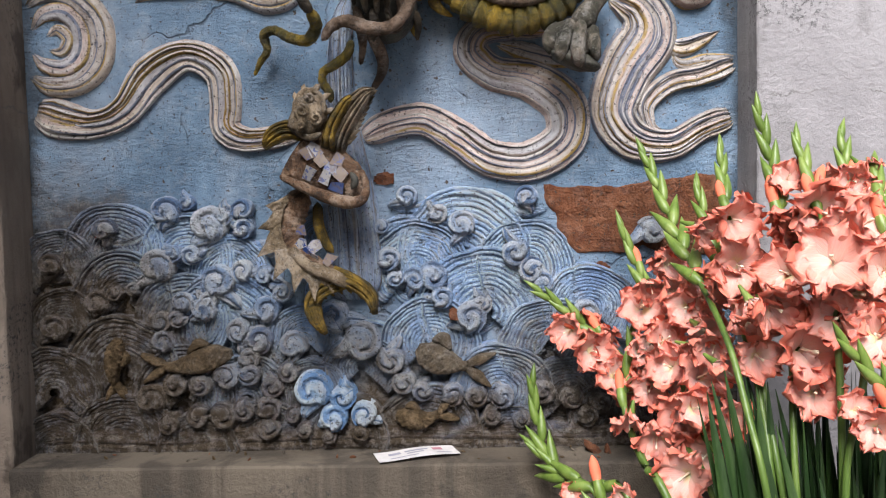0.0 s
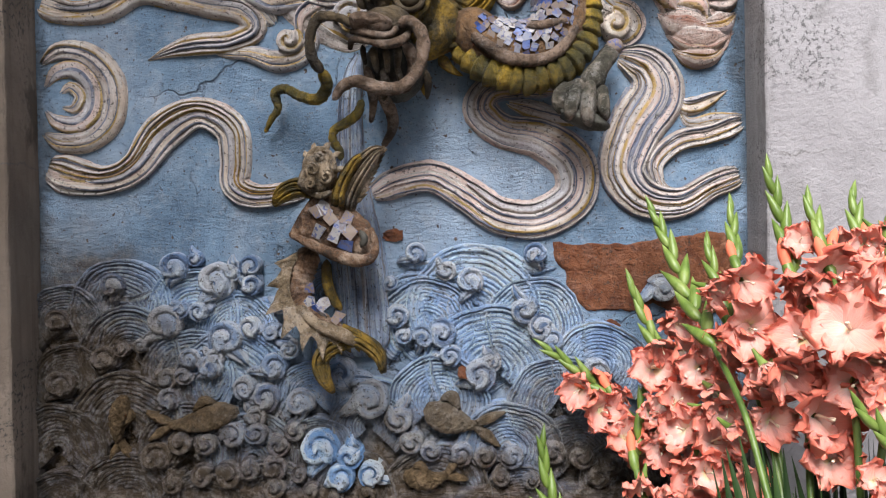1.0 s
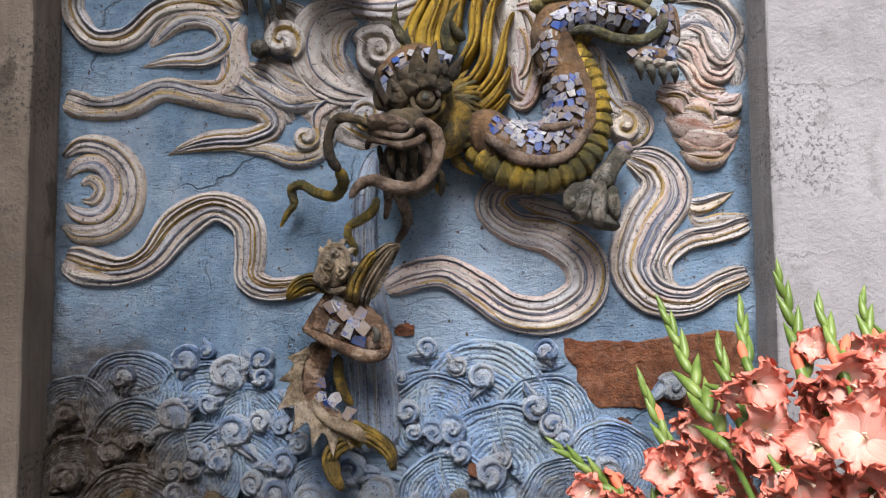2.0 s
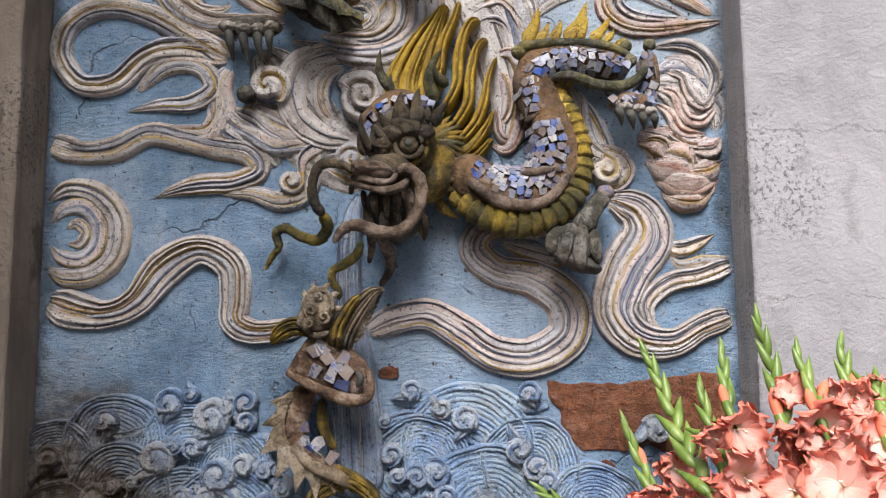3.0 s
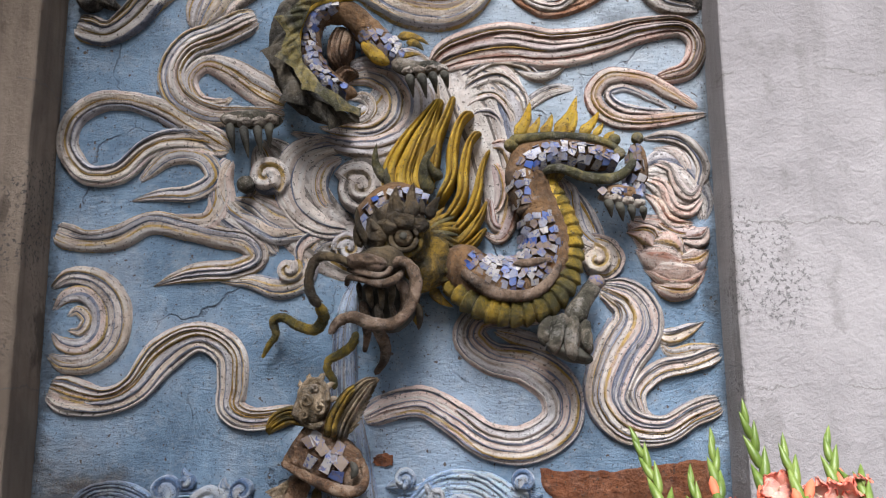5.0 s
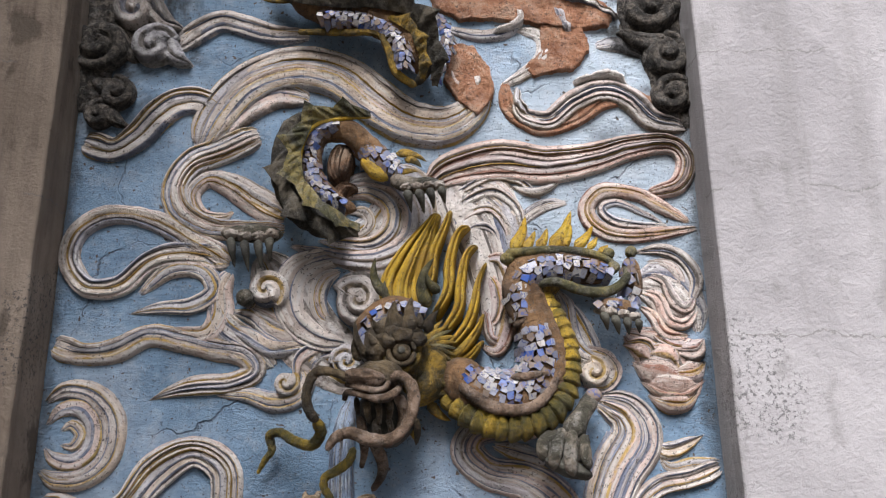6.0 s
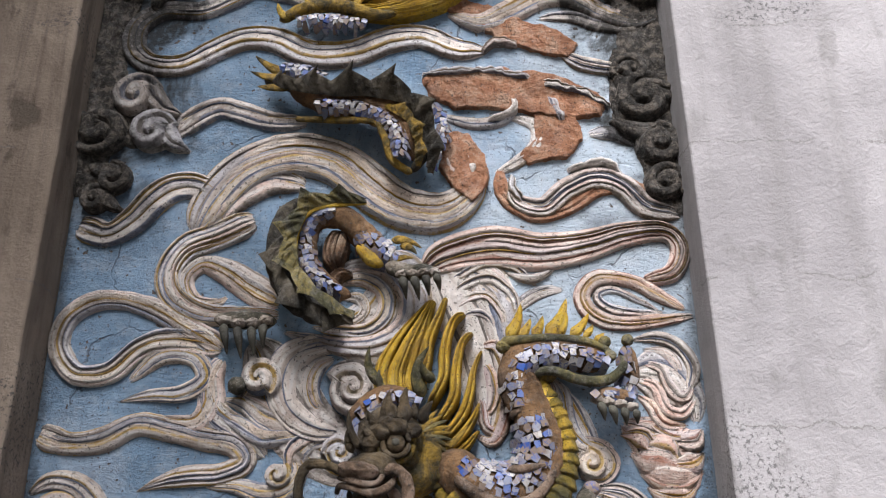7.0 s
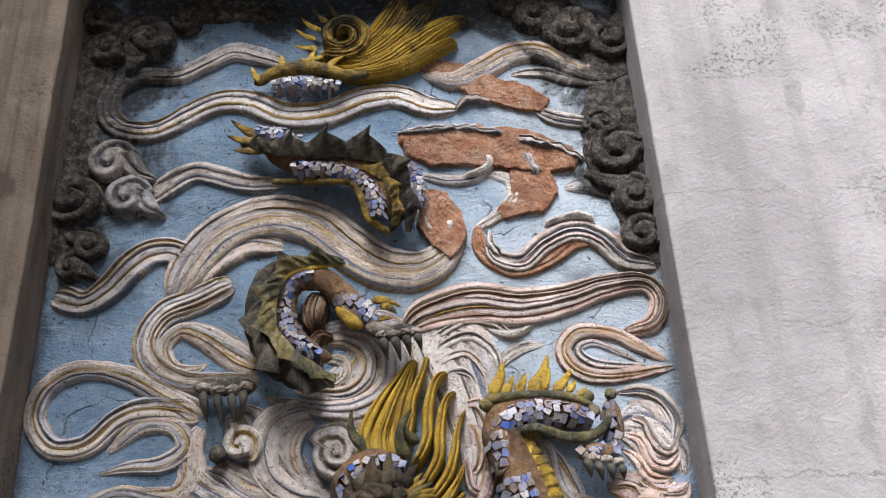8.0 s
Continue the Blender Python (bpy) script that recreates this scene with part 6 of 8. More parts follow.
for b, t in zip([(-0.286, 1.46, 2.582), (-0.283, 1.45, 2.565), (-0.278, 1.44, 2.544)], [(-0.366, 1.46, 2.634), (-0.371, 1.45, 2.586), (-0.352, 1.44, 2.542)]):
    dragon.flame(b, t, 0.03, M_OLIVE, 0.06)
dragon.mosaic([(-0.301, 2.589, 0.032), (-0.257, 2.578, 0.047), (-0.208, 2.559, 0.037)], 1.455, 0.02, 0.0115, M_PORC, rng)
# tail tuft under the eave
for k, pts in enumerate(([(-0.198, 2.793, 0.02), (-0.126, 2.767, 0.035), (-0.033, 2.786, 0.058), (0.048, 2.845, 0.069), (0.12, 2.893, 0.046), (0.189, 2.914, 0.009)],
                         [(-0.179, 2.815, 0.023), (-0.073, 2.804, 0.049), (0.008, 2.864, 0.071), (0.067, 2.929, 0.056), (0.115, 2.983, 0.012)],
                         [(-0.073, 2.827, 0.033), (-0.024, 2.885, 0.065), (0.013, 2.952, 0.056), (0.037, 3.011, 0.013)],
                         [(-0.126, 2.755, 0.014), (-0.047, 2.758, 0.029), (0.033, 2.784, 0.038), (0.101, 2.82, 0.026), (0.156, 2.848, 0.009)])):
    dragon.ribbon(pts, M_MANE, h=0.016, ridges=9, base=0.016 + 0.003 * k, groove=0.9, full=True)
dragon.ribbon(spiral_points(-0.115, 2.861, 0.06, 250, 1, 1.8, 0.62, 0.6), M_OLIVE, h=0.018, ridges=4, base=0.03, full=True)
for b, t in zip([(-0.179, 1.47, 2.857), (-0.176, 1.47, 2.832), (-0.162, 1.47, 2.807), (-0.168, 1.47, 2.882), (-0.153, 1.47, 2.906), (-0.128, 1.47, 2.922)], [(-0.228, 1.475, 2.893), (-0.233, 1.475, 2.847), (-0.221, 1.475, 2.804), (-0.218, 1.475, 2.93), (-0.192, 1.475, 2.96), (-0.154, 1.475, 2.979)]):
    dragon.flame(b, t, 0.016, M_MANE, 0.08)
dragon.tube([(-0.32, 1.47, 2.734, 0.011), (-0.254, 1.46, 2.763, 0.015), (-0.176, 1.455, 2.761, 0.016), (-0.098, 1.46, 2.741, 0.013), (-0.034, 1.475, 2.765, 0.007)], M_OLIVE, 9)
dragon.mosaic([(-0.277, 2.721, 0.031), (-0.213, 2.724, 0.044), (-0.123, 2.711, 0.034)], 1.47, 0.022, 0.0115, M_PORC, rng)
for b, t in zip([(-0.302, 1.46, 2.734), (-0.248, 1.46, 2.768), (-0.189, 1.455, 2.765), (-0.15, 1.455, 2.76)], [(-0.324, 1.455, 2.773), (-0.257, 1.455, 2.803), (-0.176, 1.45, 2.815), (-0.113, 1.45, 2.79)]):
    dragon.flame(b, t, 0.022, M_MANE, 0.1)

# mane: a grooved plate with wavy locks over it
for k, pts in enumerate(([(-0.032, 1.849, 0.066), (-0.043, 1.902, 0.097), (-0.026, 1.961, 0.079), (0.001, 2.015, 0.044), (0.03, 2.065, 0.007)],
                         [(-0.011, 1.866, 0.018), (0.012, 1.923, 0.023), (0.019, 1.98, 0.022), (0.039, 2.03, 0.016), (0.055, 2.072, 0.005)],
                         [(0.018, 1.848, 0.019), (0.046, 1.9, 0.024), (0.049, 1.96, 0.024), (0.063, 2.011, 0.018), (0.092, 2.036, 0.005)],
                         [(0.032, 1.811, 0.02), (0.065, 1.861, 0.024), (0.07, 1.915, 0.023), (0.08, 1.968, 0.016), (0.107, 1.998, 0.004)],
                         [(0.041, 1.782, 0.019), (0.08, 1.827, 0.024), (0.096, 1.872, 0.021), (0.103, 1.916, 0.013), (0.122, 1.961, 0.004)],
                         [(0.04, 1.757, 0.018), (0.077, 1.788, 0.022), (0.101, 1.823, 0.015), (0.115, 1.86, 0.004)],
                         [(0.034, 1.732, 0.014), (0.066, 1.753, 0.019), (0.092, 1.777, 0.015), (0.114, 1.807, 0.004)])):
    dragon.ribbon(pts, M_MANE, h=0.02 if k else 0.026, ridges=2 if k else 7, base=0.036 if k else 0.026, groove=0.5, full=True)
for b, t, w, o in zip([(-0.069, 1.43, 1.883), (0.009, 1.41, 1.855), (0.03, 1.41, 1.886), (-0.058, 1.42, 1.864)], [(-0.091, 1.42, 1.951), (0.02, 1.4, 1.943), (0.005, 1.39, 1.911), (-0.072, 1.41, 1.903)], (0.024, 0.03, 0.026, 0.02), (0.02, 0.02, 0.02, 0.02)):
    dragon.flame(b, t, w, M_FIN, 0.2, 0.9, o)
# neck and ear fan
dragon.lump([(-0.005, 1.43, 1.735)][0], (0.05, 0.045, 0.062), M_OLIVE, 10, 0.12)
for k in range(11):
    a = radians(66 - 12 * k)
    b = [(-0.004, 1.405, 1.784)][0]
    t = (b[0] + 0.066 * math.cos(a), 1.418, b[2] + 0.06 * math.sin(a))
    dragon.flame(b, t, 0.017, M_OLIVE if k % 3 else M_FIN, 0.03, 0.7)
for b, t, w in zip([(0.003, 1.42, 1.748), (0.008, 1.41, 1.731), (0.013, 1.41, 1.71), (0.003, 1.42, 1.702), (0.007, 1.44, 1.685), (-0.024, 1.44, 1.654)], [(0.09, 1.43, 1.804), (0.064, 1.42, 1.753), (0.074, 1.42, 1.739), (0.064, 1.42, 1.706), (0.048, 1.46, 1.651), (-0.014, 1.46, 1.612)], (0.022, 0.02, 0.018, 0.018, 0.024, 0.02)):
    dragon.flame(b, t, w, M_OLIVE, -0.1, 0.8)
# skull
dragon.lump([(-0.058, 1.42, 1.785)][0], (0.064, 0.07, 0.062), M_HEAD, 0, 0.12)
dragon.lump([(-0.022, 1.41, 1.762)][0], (0.034, 0.045, 0.05), M_OLIVE, 0, 0.12)
dragon.mosaic([(-0.114, 1.784, 0.025), (-0.099, 1.817, 0.04), (-0.069, 1.839, 0.046), (-0.034, 1.847, 0.039), (0.005, 1.838, 0.02)], 1.405, 0.03, 0.014, M_PORC, rng, 0.06)
dragon.tube([(-0.119, 1.42, 1.789, 0.018), (-0.103, 1.41, 1.825, 0.024), (-0.057, 1.41, 1.852, 0.026), (-0.002, 1.43, 1.85, 0.017)], M_GROUT, 12)
for b, t, w in zip([(-0.065, 1.36, 1.791), (-0.041, 1.35, 1.798), (-0.016, 1.355, 1.802), (0.007, 1.37, 1.798), (-0.077, 1.355, 1.773), (-0.099, 1.37, 1.756), (-0.114, 1.38, 1.751)], [(-0.087, 1.335, 1.817), (-0.049, 1.33, 1.851), (-0.019, 1.33, 1.857), (0.027, 1.35, 1.836), (-0.095, 1.33, 1.794), (-0.121, 1.35, 1.82), (-0.124, 1.36, 1.79)], (0.026, 0.031, 0.03, 0.026, 0.022, 0.018, 0.017)):
    dragon.flame(b, t, w, M_HEAD, 0.12, 0.8)
for c, r in zip([(-0.063, 1.355, 1.784), (-0.035, 1.35, 1.79), (-0.012, 1.36, 1.785), (-0.083, 1.36, 1.768), (-0.053, 1.35, 1.797)], (0.022, 0.02, 0.018, 0.02, 0.018)):
    dragon.lump(c, (r, r, r * 0.8), M_HEAD, 0, 0.25, 50)
for b, t, w in zip([(-0.081, 1.365, 1.769), (-0.051, 1.355, 1.794), (-0.026, 1.355, 1.794), (-0.003, 1.37, 1.806)], [(-0.088, 1.345, 1.812), (-0.055, 1.335, 1.843), (-0.018, 1.335, 1.848), (-0.006, 1.36, 1.835)], (0.036, 0.032, 0.032, 0.02)):
    dragon.flame(b, t, w, M_HEAD, 0.06, 0.8)
# eyes: ball in a rolled socket
ex, ey, ez = [(-0.038, 1.352, 1.763)][0]
dragon.lump((ex, ey, ez), (0.0165, 0.016, 0.0165), M_HEAD, 0, 0.02)
dragon.lump((ex, ey - 0.0125, ez), (0.0075, 0.006, 0.0075), M_CLAW_SHADE, 0, 0.0)
for k in range(5):
    a = radians(30 + 32 * k)
    dragon.flame((ex + 0.03 * math.cos(a), ey + 0.004, ez + 0.03 * math.sin(a)), (ex + 0.052 * math.cos(a), ey + 0.0, ez + 0.052 * math.sin(a)), 0.016, M_HEAD, 0.2)
for rr, dy, mt in ((0.023, -0.002, M_HEAD), (0.031, 0.008, M_OLIVE)):
    ring = [(ex + rr * math.cos(a), ey + dy, ez + rr * math.sin(a), 0.0048) for a in [2 * math.pi * k / 14 for k in range(15)]]
    dragon.tube(ring, mt, 8, step=0.004)
ex, ey, ez = [(-0.085, 1.362, 1.758)][0]
dragon.lump((ex, ey, ez), (0.013, 0.016, 0.015), M_HEAD, 0, 0.02)
# snout, nostrils, lips
dragon.lump([(-0.08, 1.37, 1.72)][0], (0.048, 0.05, 0.03), M_HEAD, 0, 0.2, 50)
dragon.lump([(-0.116, 1.325, 1.714)][0], (0.02, 0.022, 0.014), M_SNOUT, 20, 0.1)
dragon.lump([(-0.087, 1.318, 1.709)][0], (0.022, 0.022, 0.015), M_SNOUT, -10, 0.1)
dragon.tube([(-0.135, 1.34, 1.705, 0.005), (-0.11, 1.312, 1.697, 0.006), (-0.087, 1.306, 1.69, 0.006), (-0.067, 1.314, 1.693, 0.005), (-0.057, 1.33, 1.708, 0.005)], M_SNOUT, 9)
dragon.lump([(-0.099, 1.315, 1.715)][0], (0.034, 0.026, 0.013), M_SNOUT, 8, 0.12)
dragon.tube([(-0.139, 1.36, 1.679, 0.004), (-0.13, 1.335, 1.69, 0.006), (-0.102, 1.315, 1.683, 0.006), (-0.074, 1.312, 1.676, 0.008), (-0.051, 1.325, 1.685, 0.008), (-0.038, 1.35, 1.704, 0.005)], M_SNOUT, 9)
for a, b, t in zip([(-0.116, 1.345, 1.684, 0.005), (-0.098, 1.335, 1.678, 0.007), (-0.078, 1.33, 1.675, 0.008), (-0.06, 1.34, 1.681, 0.007)], [(-0.115, 1.35, 1.669, 0.005), (-0.096, 1.335, 1.661, 0.007), (-0.075, 1.332, 1.658, 0.006), (-0.058, 1.342, 1.663, 0.007)], [(-0.115, 1.37, 1.655, 0.003), (-0.093, 1.35, 1.638, 0.004), (-0.076, 1.35, 1.634, 0.004), (-0.061, 1.36, 1.641, 0.004)]):
    dragon.tube([a, b, t], M_HEAD, 9, step=0.004)
# open jaw: a dark lump coloured as the shaded hollow, folds and beard
dragon.lump([(-0.068, 1.425, 1.662)][0], (0.055, 0.045, 0.06), M_CLAW_SHADE, 0, 0.1)
for pts in ([(-0.049, 1.36, 1.691, 0.01), (-0.035, 1.37, 1.663, 0.011), (-0.04, 1.38, 1.63, 0.01), (-0.056, 1.4, 1.613, 0.005)], [(-0.113, 1.37, 1.654, 0.008), (-0.105, 1.37, 1.619, 0.009), (-0.105, 1.39, 1.592, 0.007), (-0.113, 1.42, 1.566, 0.004)], [(-0.084, 1.35, 1.646, 0.007), (-0.08, 1.355, 1.617, 0.008), (-0.085, 1.37, 1.595, 0.004)],
            [(-0.062, 1.35, 1.65, 0.005), (-0.056, 1.36, 1.627, 0.006), (-0.059, 1.37, 1.611, 0.005)], [(-0.095, 1.39, 1.617, 0.009), (-0.077, 1.41, 1.584, 0.011), (-0.077, 1.43, 1.556, 0.009), (-0.096, 1.45, 1.527, 0.005)], [(-0.017, 1.41, 1.654, 0.007), (-0.013, 1.42, 1.63, 0.007), (-0.016, 1.43, 1.606, 0.003)]):
    dragon.tube(pts, M_HEAD if len(pts) % 2 else M_SNOUT, 9)
# whiskers
dragon.tube([(-0.126, 1.33, 1.712, 0.008), (-0.15, 1.32, 1.722, 0.007), (-0.183, 1.325, 1.724, 0.009), (-0.199, 1.33, 1.697, 0.008), (-0.198, 1.34, 1.664, 0.009), (-0.185, 1.36, 1.643, 0.009)], M_HEAD, 10, 0.35, 0.017, step=0.003)
dragon.tube([(-0.187, 1.355, 1.647, 0.009), (-0.181, 1.38, 1.626, 0.01), (-0.2, 1.4, 1.606, 0.01), (-0.234, 1.42, 1.615, 0.009), (-0.264, 1.44, 1.632, 0.008), (-0.286, 1.455, 1.627, 0.009), (-0.282, 1.46, 1.602, 0.007), (-0.295, 1.465, 1.584, 0.006), (-0.31, 1.475, 1.56, 0.003)], M_BELLY, 10, 0.4, 0.013, step=0.003)
dragon.tube([(-0.062, 1.34, 1.714, 0.009), (-0.037, 1.33, 1.717, 0.009), (-0.018, 1.325, 1.694, 0.011), (-0.017, 1.325, 1.66, 0.01), (-0.03, 1.325, 1.63, 0.009), (-0.056, 1.325, 1.609, 0.01), (-0.089, 1.325, 1.609, 0.011), (-0.122, 1.325, 1.621, 0.01), (-0.148, 1.33, 1.614, 0.009), (-0.165, 1.34, 1.593, 0.005)], M_SNOUT, 10, 0.28, 0.022, step=0.003)
dragon.tube([(-0.122, 1.38, 1.601, 0.007), (-0.131, 1.38, 1.577, 0.008), (-0.153, 1.38, 1.56, 0.008), (-0.171, 1.385, 1.551, 0.007), (-0.174, 1.39, 1.534, 0.007), (-0.164, 1.395, 1.516, 0.007), (-0.163, 1.4, 1.5, 0.004)], M_BELLY, 10, 0.4, 0.012, step=0.003)
dragon.build("dragon_relief", "coiled dragon modelled in painted clay with porcelain mosaic", "dragon relief")

# ---- water pouring from the mouth, and the leaping carp ----
cloud([(-0.142, 1.705, 0.02), (-0.152, 1.653, 0.038), (-0.158, 1.601, 0.046), (-0.159, 1.528, 0.053), (-0.157, 1.447, 0.072), (-0.15, 1.346, 0.098), (-0.143, 1.267, 0.105), (-0.139, 1.15, 0.109)], M_FALL, "grey-blue ribbed water pouring down the wall", ridges=8, h=0.11, lines=(M_FALL, M_SLATE), name="waterfall_relief", category="water relief", group="")
carp = Sculpt([M_CARP, M_CARPRED, M_OLIVE, M_PORC, M_MANE, M_CLAW_SHADE])
# head with rolled brows, eyes, lips
carp.lump([(-0.197, 1.37, 1.476)][0], (0.03, 0.04, 0.042), M_CARP, 18, 0.2, 60)
ex, ey, ez = [(-0.2, 1.336, 1.481)][0]
for ox, oz, size, way in ((0.0, 0.0, 0.0135, 1), (0.021, -0.012, 0.013, -1), (0.012, 0.022, 0.009, -1), (-0.004, -0.024, 0.009, 1)):
    curl = []
    for k in range(22):
        f = k / 21
        g = way * (0.6 + 11.0 * f)
        curl.append((ex + ox + size * (0.2 + 0.8 * f) * math.cos(g), ey - 0.01 * (1 - f) + 0.25 * abs(ox), ez + oz + size * (0.2 + 0.8 * f) * math.sin(g), 0.0021 + 0.0012 * f))
    carp.tube(curl, M_CARP, 7, step=0.003)
for pts in ([(-0.22, 1.36, 1.463, 0.004), (-0.209, 1.35, 1.447, 0.005), (-0.19, 1.345, 1.438, 0.006), (-0.171, 1.345, 1.445, 0.004)], [(-0.214, 1.36, 1.504, 0.005), (-0.199, 1.355, 1.515, 0.005), (-0.182, 1.355, 1.514, 0.005), (-0.172, 1.36, 1.5, 0.005), (-0.169, 1.36, 1.477, 0.005)]):
    carp.tube(pts, M_CARP, 8, 0.3, 0.007, step=0.003)
# fins spread like wings
carp.ribbon([(-0.159, 1.416, 0.042), (-0.144, 1.453, 0.043), (-0.122, 1.487, 0.037), (-0.1, 1.511, 0.023), (-0.084, 1.518, 0.007)], M_CARP, h=0.02, ridges=6, base=0.008, y0=1.375, full=True, shape=0.4)
carp.ribbon([(-0.166, 1.414, 0.025), (-0.154, 1.456, 0.024), (-0.132, 1.493, 0.019), (-0.113, 1.51, 0.008)], M_OLIVE, h=0.026, ridges=3, base=0.012, y0=1.375, full=True)
carp.tube([(-0.16, 1.39, 1.418, 0.016), (-0.137, 1.385, 1.462, 0.016), (-0.104, 1.385, 1.509, 0.008)], M_CARP, 10)
for k in range(9):
    f = k / 8
    b, t = [(-0.135, 1.365, 1.425), (-0.093, 1.37, 1.507)], [(-0.115, 1.375, 1.442), (-0.081, 1.38, 1.517)]
    b = Vector(b[0]).lerp(Vector(b[1]), f)
    t = Vector(t[0]).lerp(Vector(t[1]), f)
    carp.flame(b, t, 0.011, M_CARP, 0.1)
carp.ribbon([(-0.21, 1.452, 0.033), (-0.238, 1.457, 0.034), (-0.262, 1.446, 0.031), (-0.28, 1.425, 0.008)], M_OLIVE, h=0.018, ridges=5, base=0.008, y0=1.4, full=True, shape=0.4)
carp.tube([(-0.224, 1.405, 1.449, 0.012), (-0.254, 1.41, 1.45, 0.011), (-0.282, 1.42, 1.435, 0.006)], M_OLIVE, 10)
carp.lump([(-0.169, 1.385, 1.428)][0], (0.024, 0.03, 0.03), M_CARPRED, 20, 0.15)
for b, t in zip([(-0.208, 1.365, 1.501), (-0.196, 1.36, 1.511), (-0.181, 1.36, 1.513), (-0.171, 1.365, 1.498), (-0.169, 1.37, 1.478), (-0.171, 1.37, 1.459)], [(-0.219, 1.37, 1.517), (-0.201, 1.365, 1.529), (-0.174, 1.365, 1.528), (-0.157, 1.37, 1.512), (-0.15, 1.375, 1.484), (-0.157, 1.375, 1.45)]):
    carp.flame(b, t, 0.017, M_CARP, 0.2, 0.8)
# belly: shards set in a broad clay plate with a turned lower rim
carp.plate([(-0.21, 1.438), (-0.177, 1.434), (-0.142, 1.419), (-0.116, 1.398), (-0.104, 1.369), (-0.108, 1.335), (-0.138, 1.33), (-0.178, 1.343), (-0.212, 1.361), (-0.248, 1.378), (-0.232, 1.408)], 1.372, 0.014, M_CARPRED, 2.0)
carp.mosaic([(-0.201, 1.422, 0.031), (-0.185, 1.398, 0.049), (-0.158, 1.379, 0.055), (-0.134, 1.365, 0.031)], 1.366, 0.012, 0.021, M_PORC, rng, 0.04)
carp.tube([(-0.249, 1.375, 1.378, 0.005), (-0.21, 1.36, 1.359, 0.008), (-0.173, 1.352, 1.343, 0.01), (-0.136, 1.352, 1.331, 0.011), (-0.108, 1.358, 1.336, 0.008), (-0.103, 1.365, 1.36, 0.006), (-0.112, 1.37, 1.386, 0.005)], M_CARPRED, 10, 0.15, 0.02, step=0.003)
carp.tube([(-0.127, 1.352, 1.381, 0.005), (-0.119, 1.35, 1.366, 0.006), (-0.126, 1.352, 1.352, 0.004)], M_CLAW_SHADE, 8, 0.3, 0.006)
# body bending down to the tail
carp.tube([(-0.213, 1.41, 1.355, 0.019), (-0.236, 1.42, 1.316, 0.022), (-0.242, 1.415, 1.272, 0.022), (-0.22, 1.4, 1.239, 0.019), (-0.18, 1.39, 1.214, 0.015), (-0.145, 1.39, 1.199, 0.011)], M_CARPRED, 16, 0.35, 0.013, step=0.003)
carp.mosaic([(-0.222, 1.295, 0.018), (-0.219, 1.268, 0.023), (-0.199, 1.246, 0.026), (-0.169, 1.223, 0.015)], 1.406, 0.022, 0.017, M_PORC, rng)
carp.blade([(-0.238, 1.41, 1.346), (-0.252, 1.4, 1.317), (-0.255, 1.395, 1.283), (-0.243, 1.385, 1.255), (-0.216, 1.38, 1.23), (-0.179, 1.38, 1.211), (-0.151, 1.385, 1.203)], 0.056, 0.028, M_CARP, 1.0, 0.45, 0.008, 0.7)
carp.tube([(-0.196, 1.43, 1.332, 0.008), (-0.194, 1.425, 1.293, 0.01), (-0.183, 1.415, 1.264, 0.009), (-0.167, 1.41, 1.244, 0.005)], M_OLIVE, 9)
carp.tube([(-0.239, 1.385, 1.255, 0.009), (-0.205, 1.37, 1.226, 0.01), (-0.162, 1.365, 1.207, 0.012), (-0.13, 1.37, 1.191, 0.01)], M_CARP, 10)
carp.tube([(-0.165, 1.385, 1.21, 0.012), (-0.126, 1.38, 1.19, 0.009), (-0.103, 1.385, 1.17, 0.007), (-0.097, 1.4, 1.139, 0.003)], M_OLIVE, 10, flat=0.6)
carp.ribbon([(-0.167, 1.212, 0.029), (-0.13, 1.194, 0.029), (-0.102, 1.172, 0.025), (-0.094, 1.14, 0.01)], M_OLIVE, h=0.012, ridges=4, base=0.006, y0=1.378, full=True)
carp.ribbon([(-0.143, 1.195, 0.023), (-0.179, 1.186, 0.029), (-0.201, 1.166, 0.031), (-0.199, 1.138, 0.028), (-0.181, 1.105, 0.008)], M_OLIVE, h=0.012, ridges=4, base=0.006, y0=1.388, full=True)
carp.tube([(-0.143, 1.395, 1.194, 0.01), (-0.182, 1.395, 1.185, 0.011), (-0.206, 1.4, 1.165, 0.011), (-0.205, 1.405, 1.135, 0.009), (-0.188, 1.42, 1.101, 0.003)], M_OLIVE, 10, flat=0.6)
for k, (b, t) in enumerate(zip([(-0.194, 1.38, 1.177), (-0.178, 1.375, 1.185), (-0.159, 1.372, 1.189), (-0.139, 1.37, 1.189), (-0.12, 1.37, 1.182)], [(-0.177, 1.39, 1.166), (-0.165, 1.39, 1.17), (-0.15, 1.385, 1.174), (-0.135, 1.385, 1.175), (-0.118, 1.385, 1.165)])):
    carp.flame(b, t, 0.012, M_OLIVE, 0.05)
carp.build("carp_relief", "leaping carp in weathered clay with porcelain belly", "fish relief")


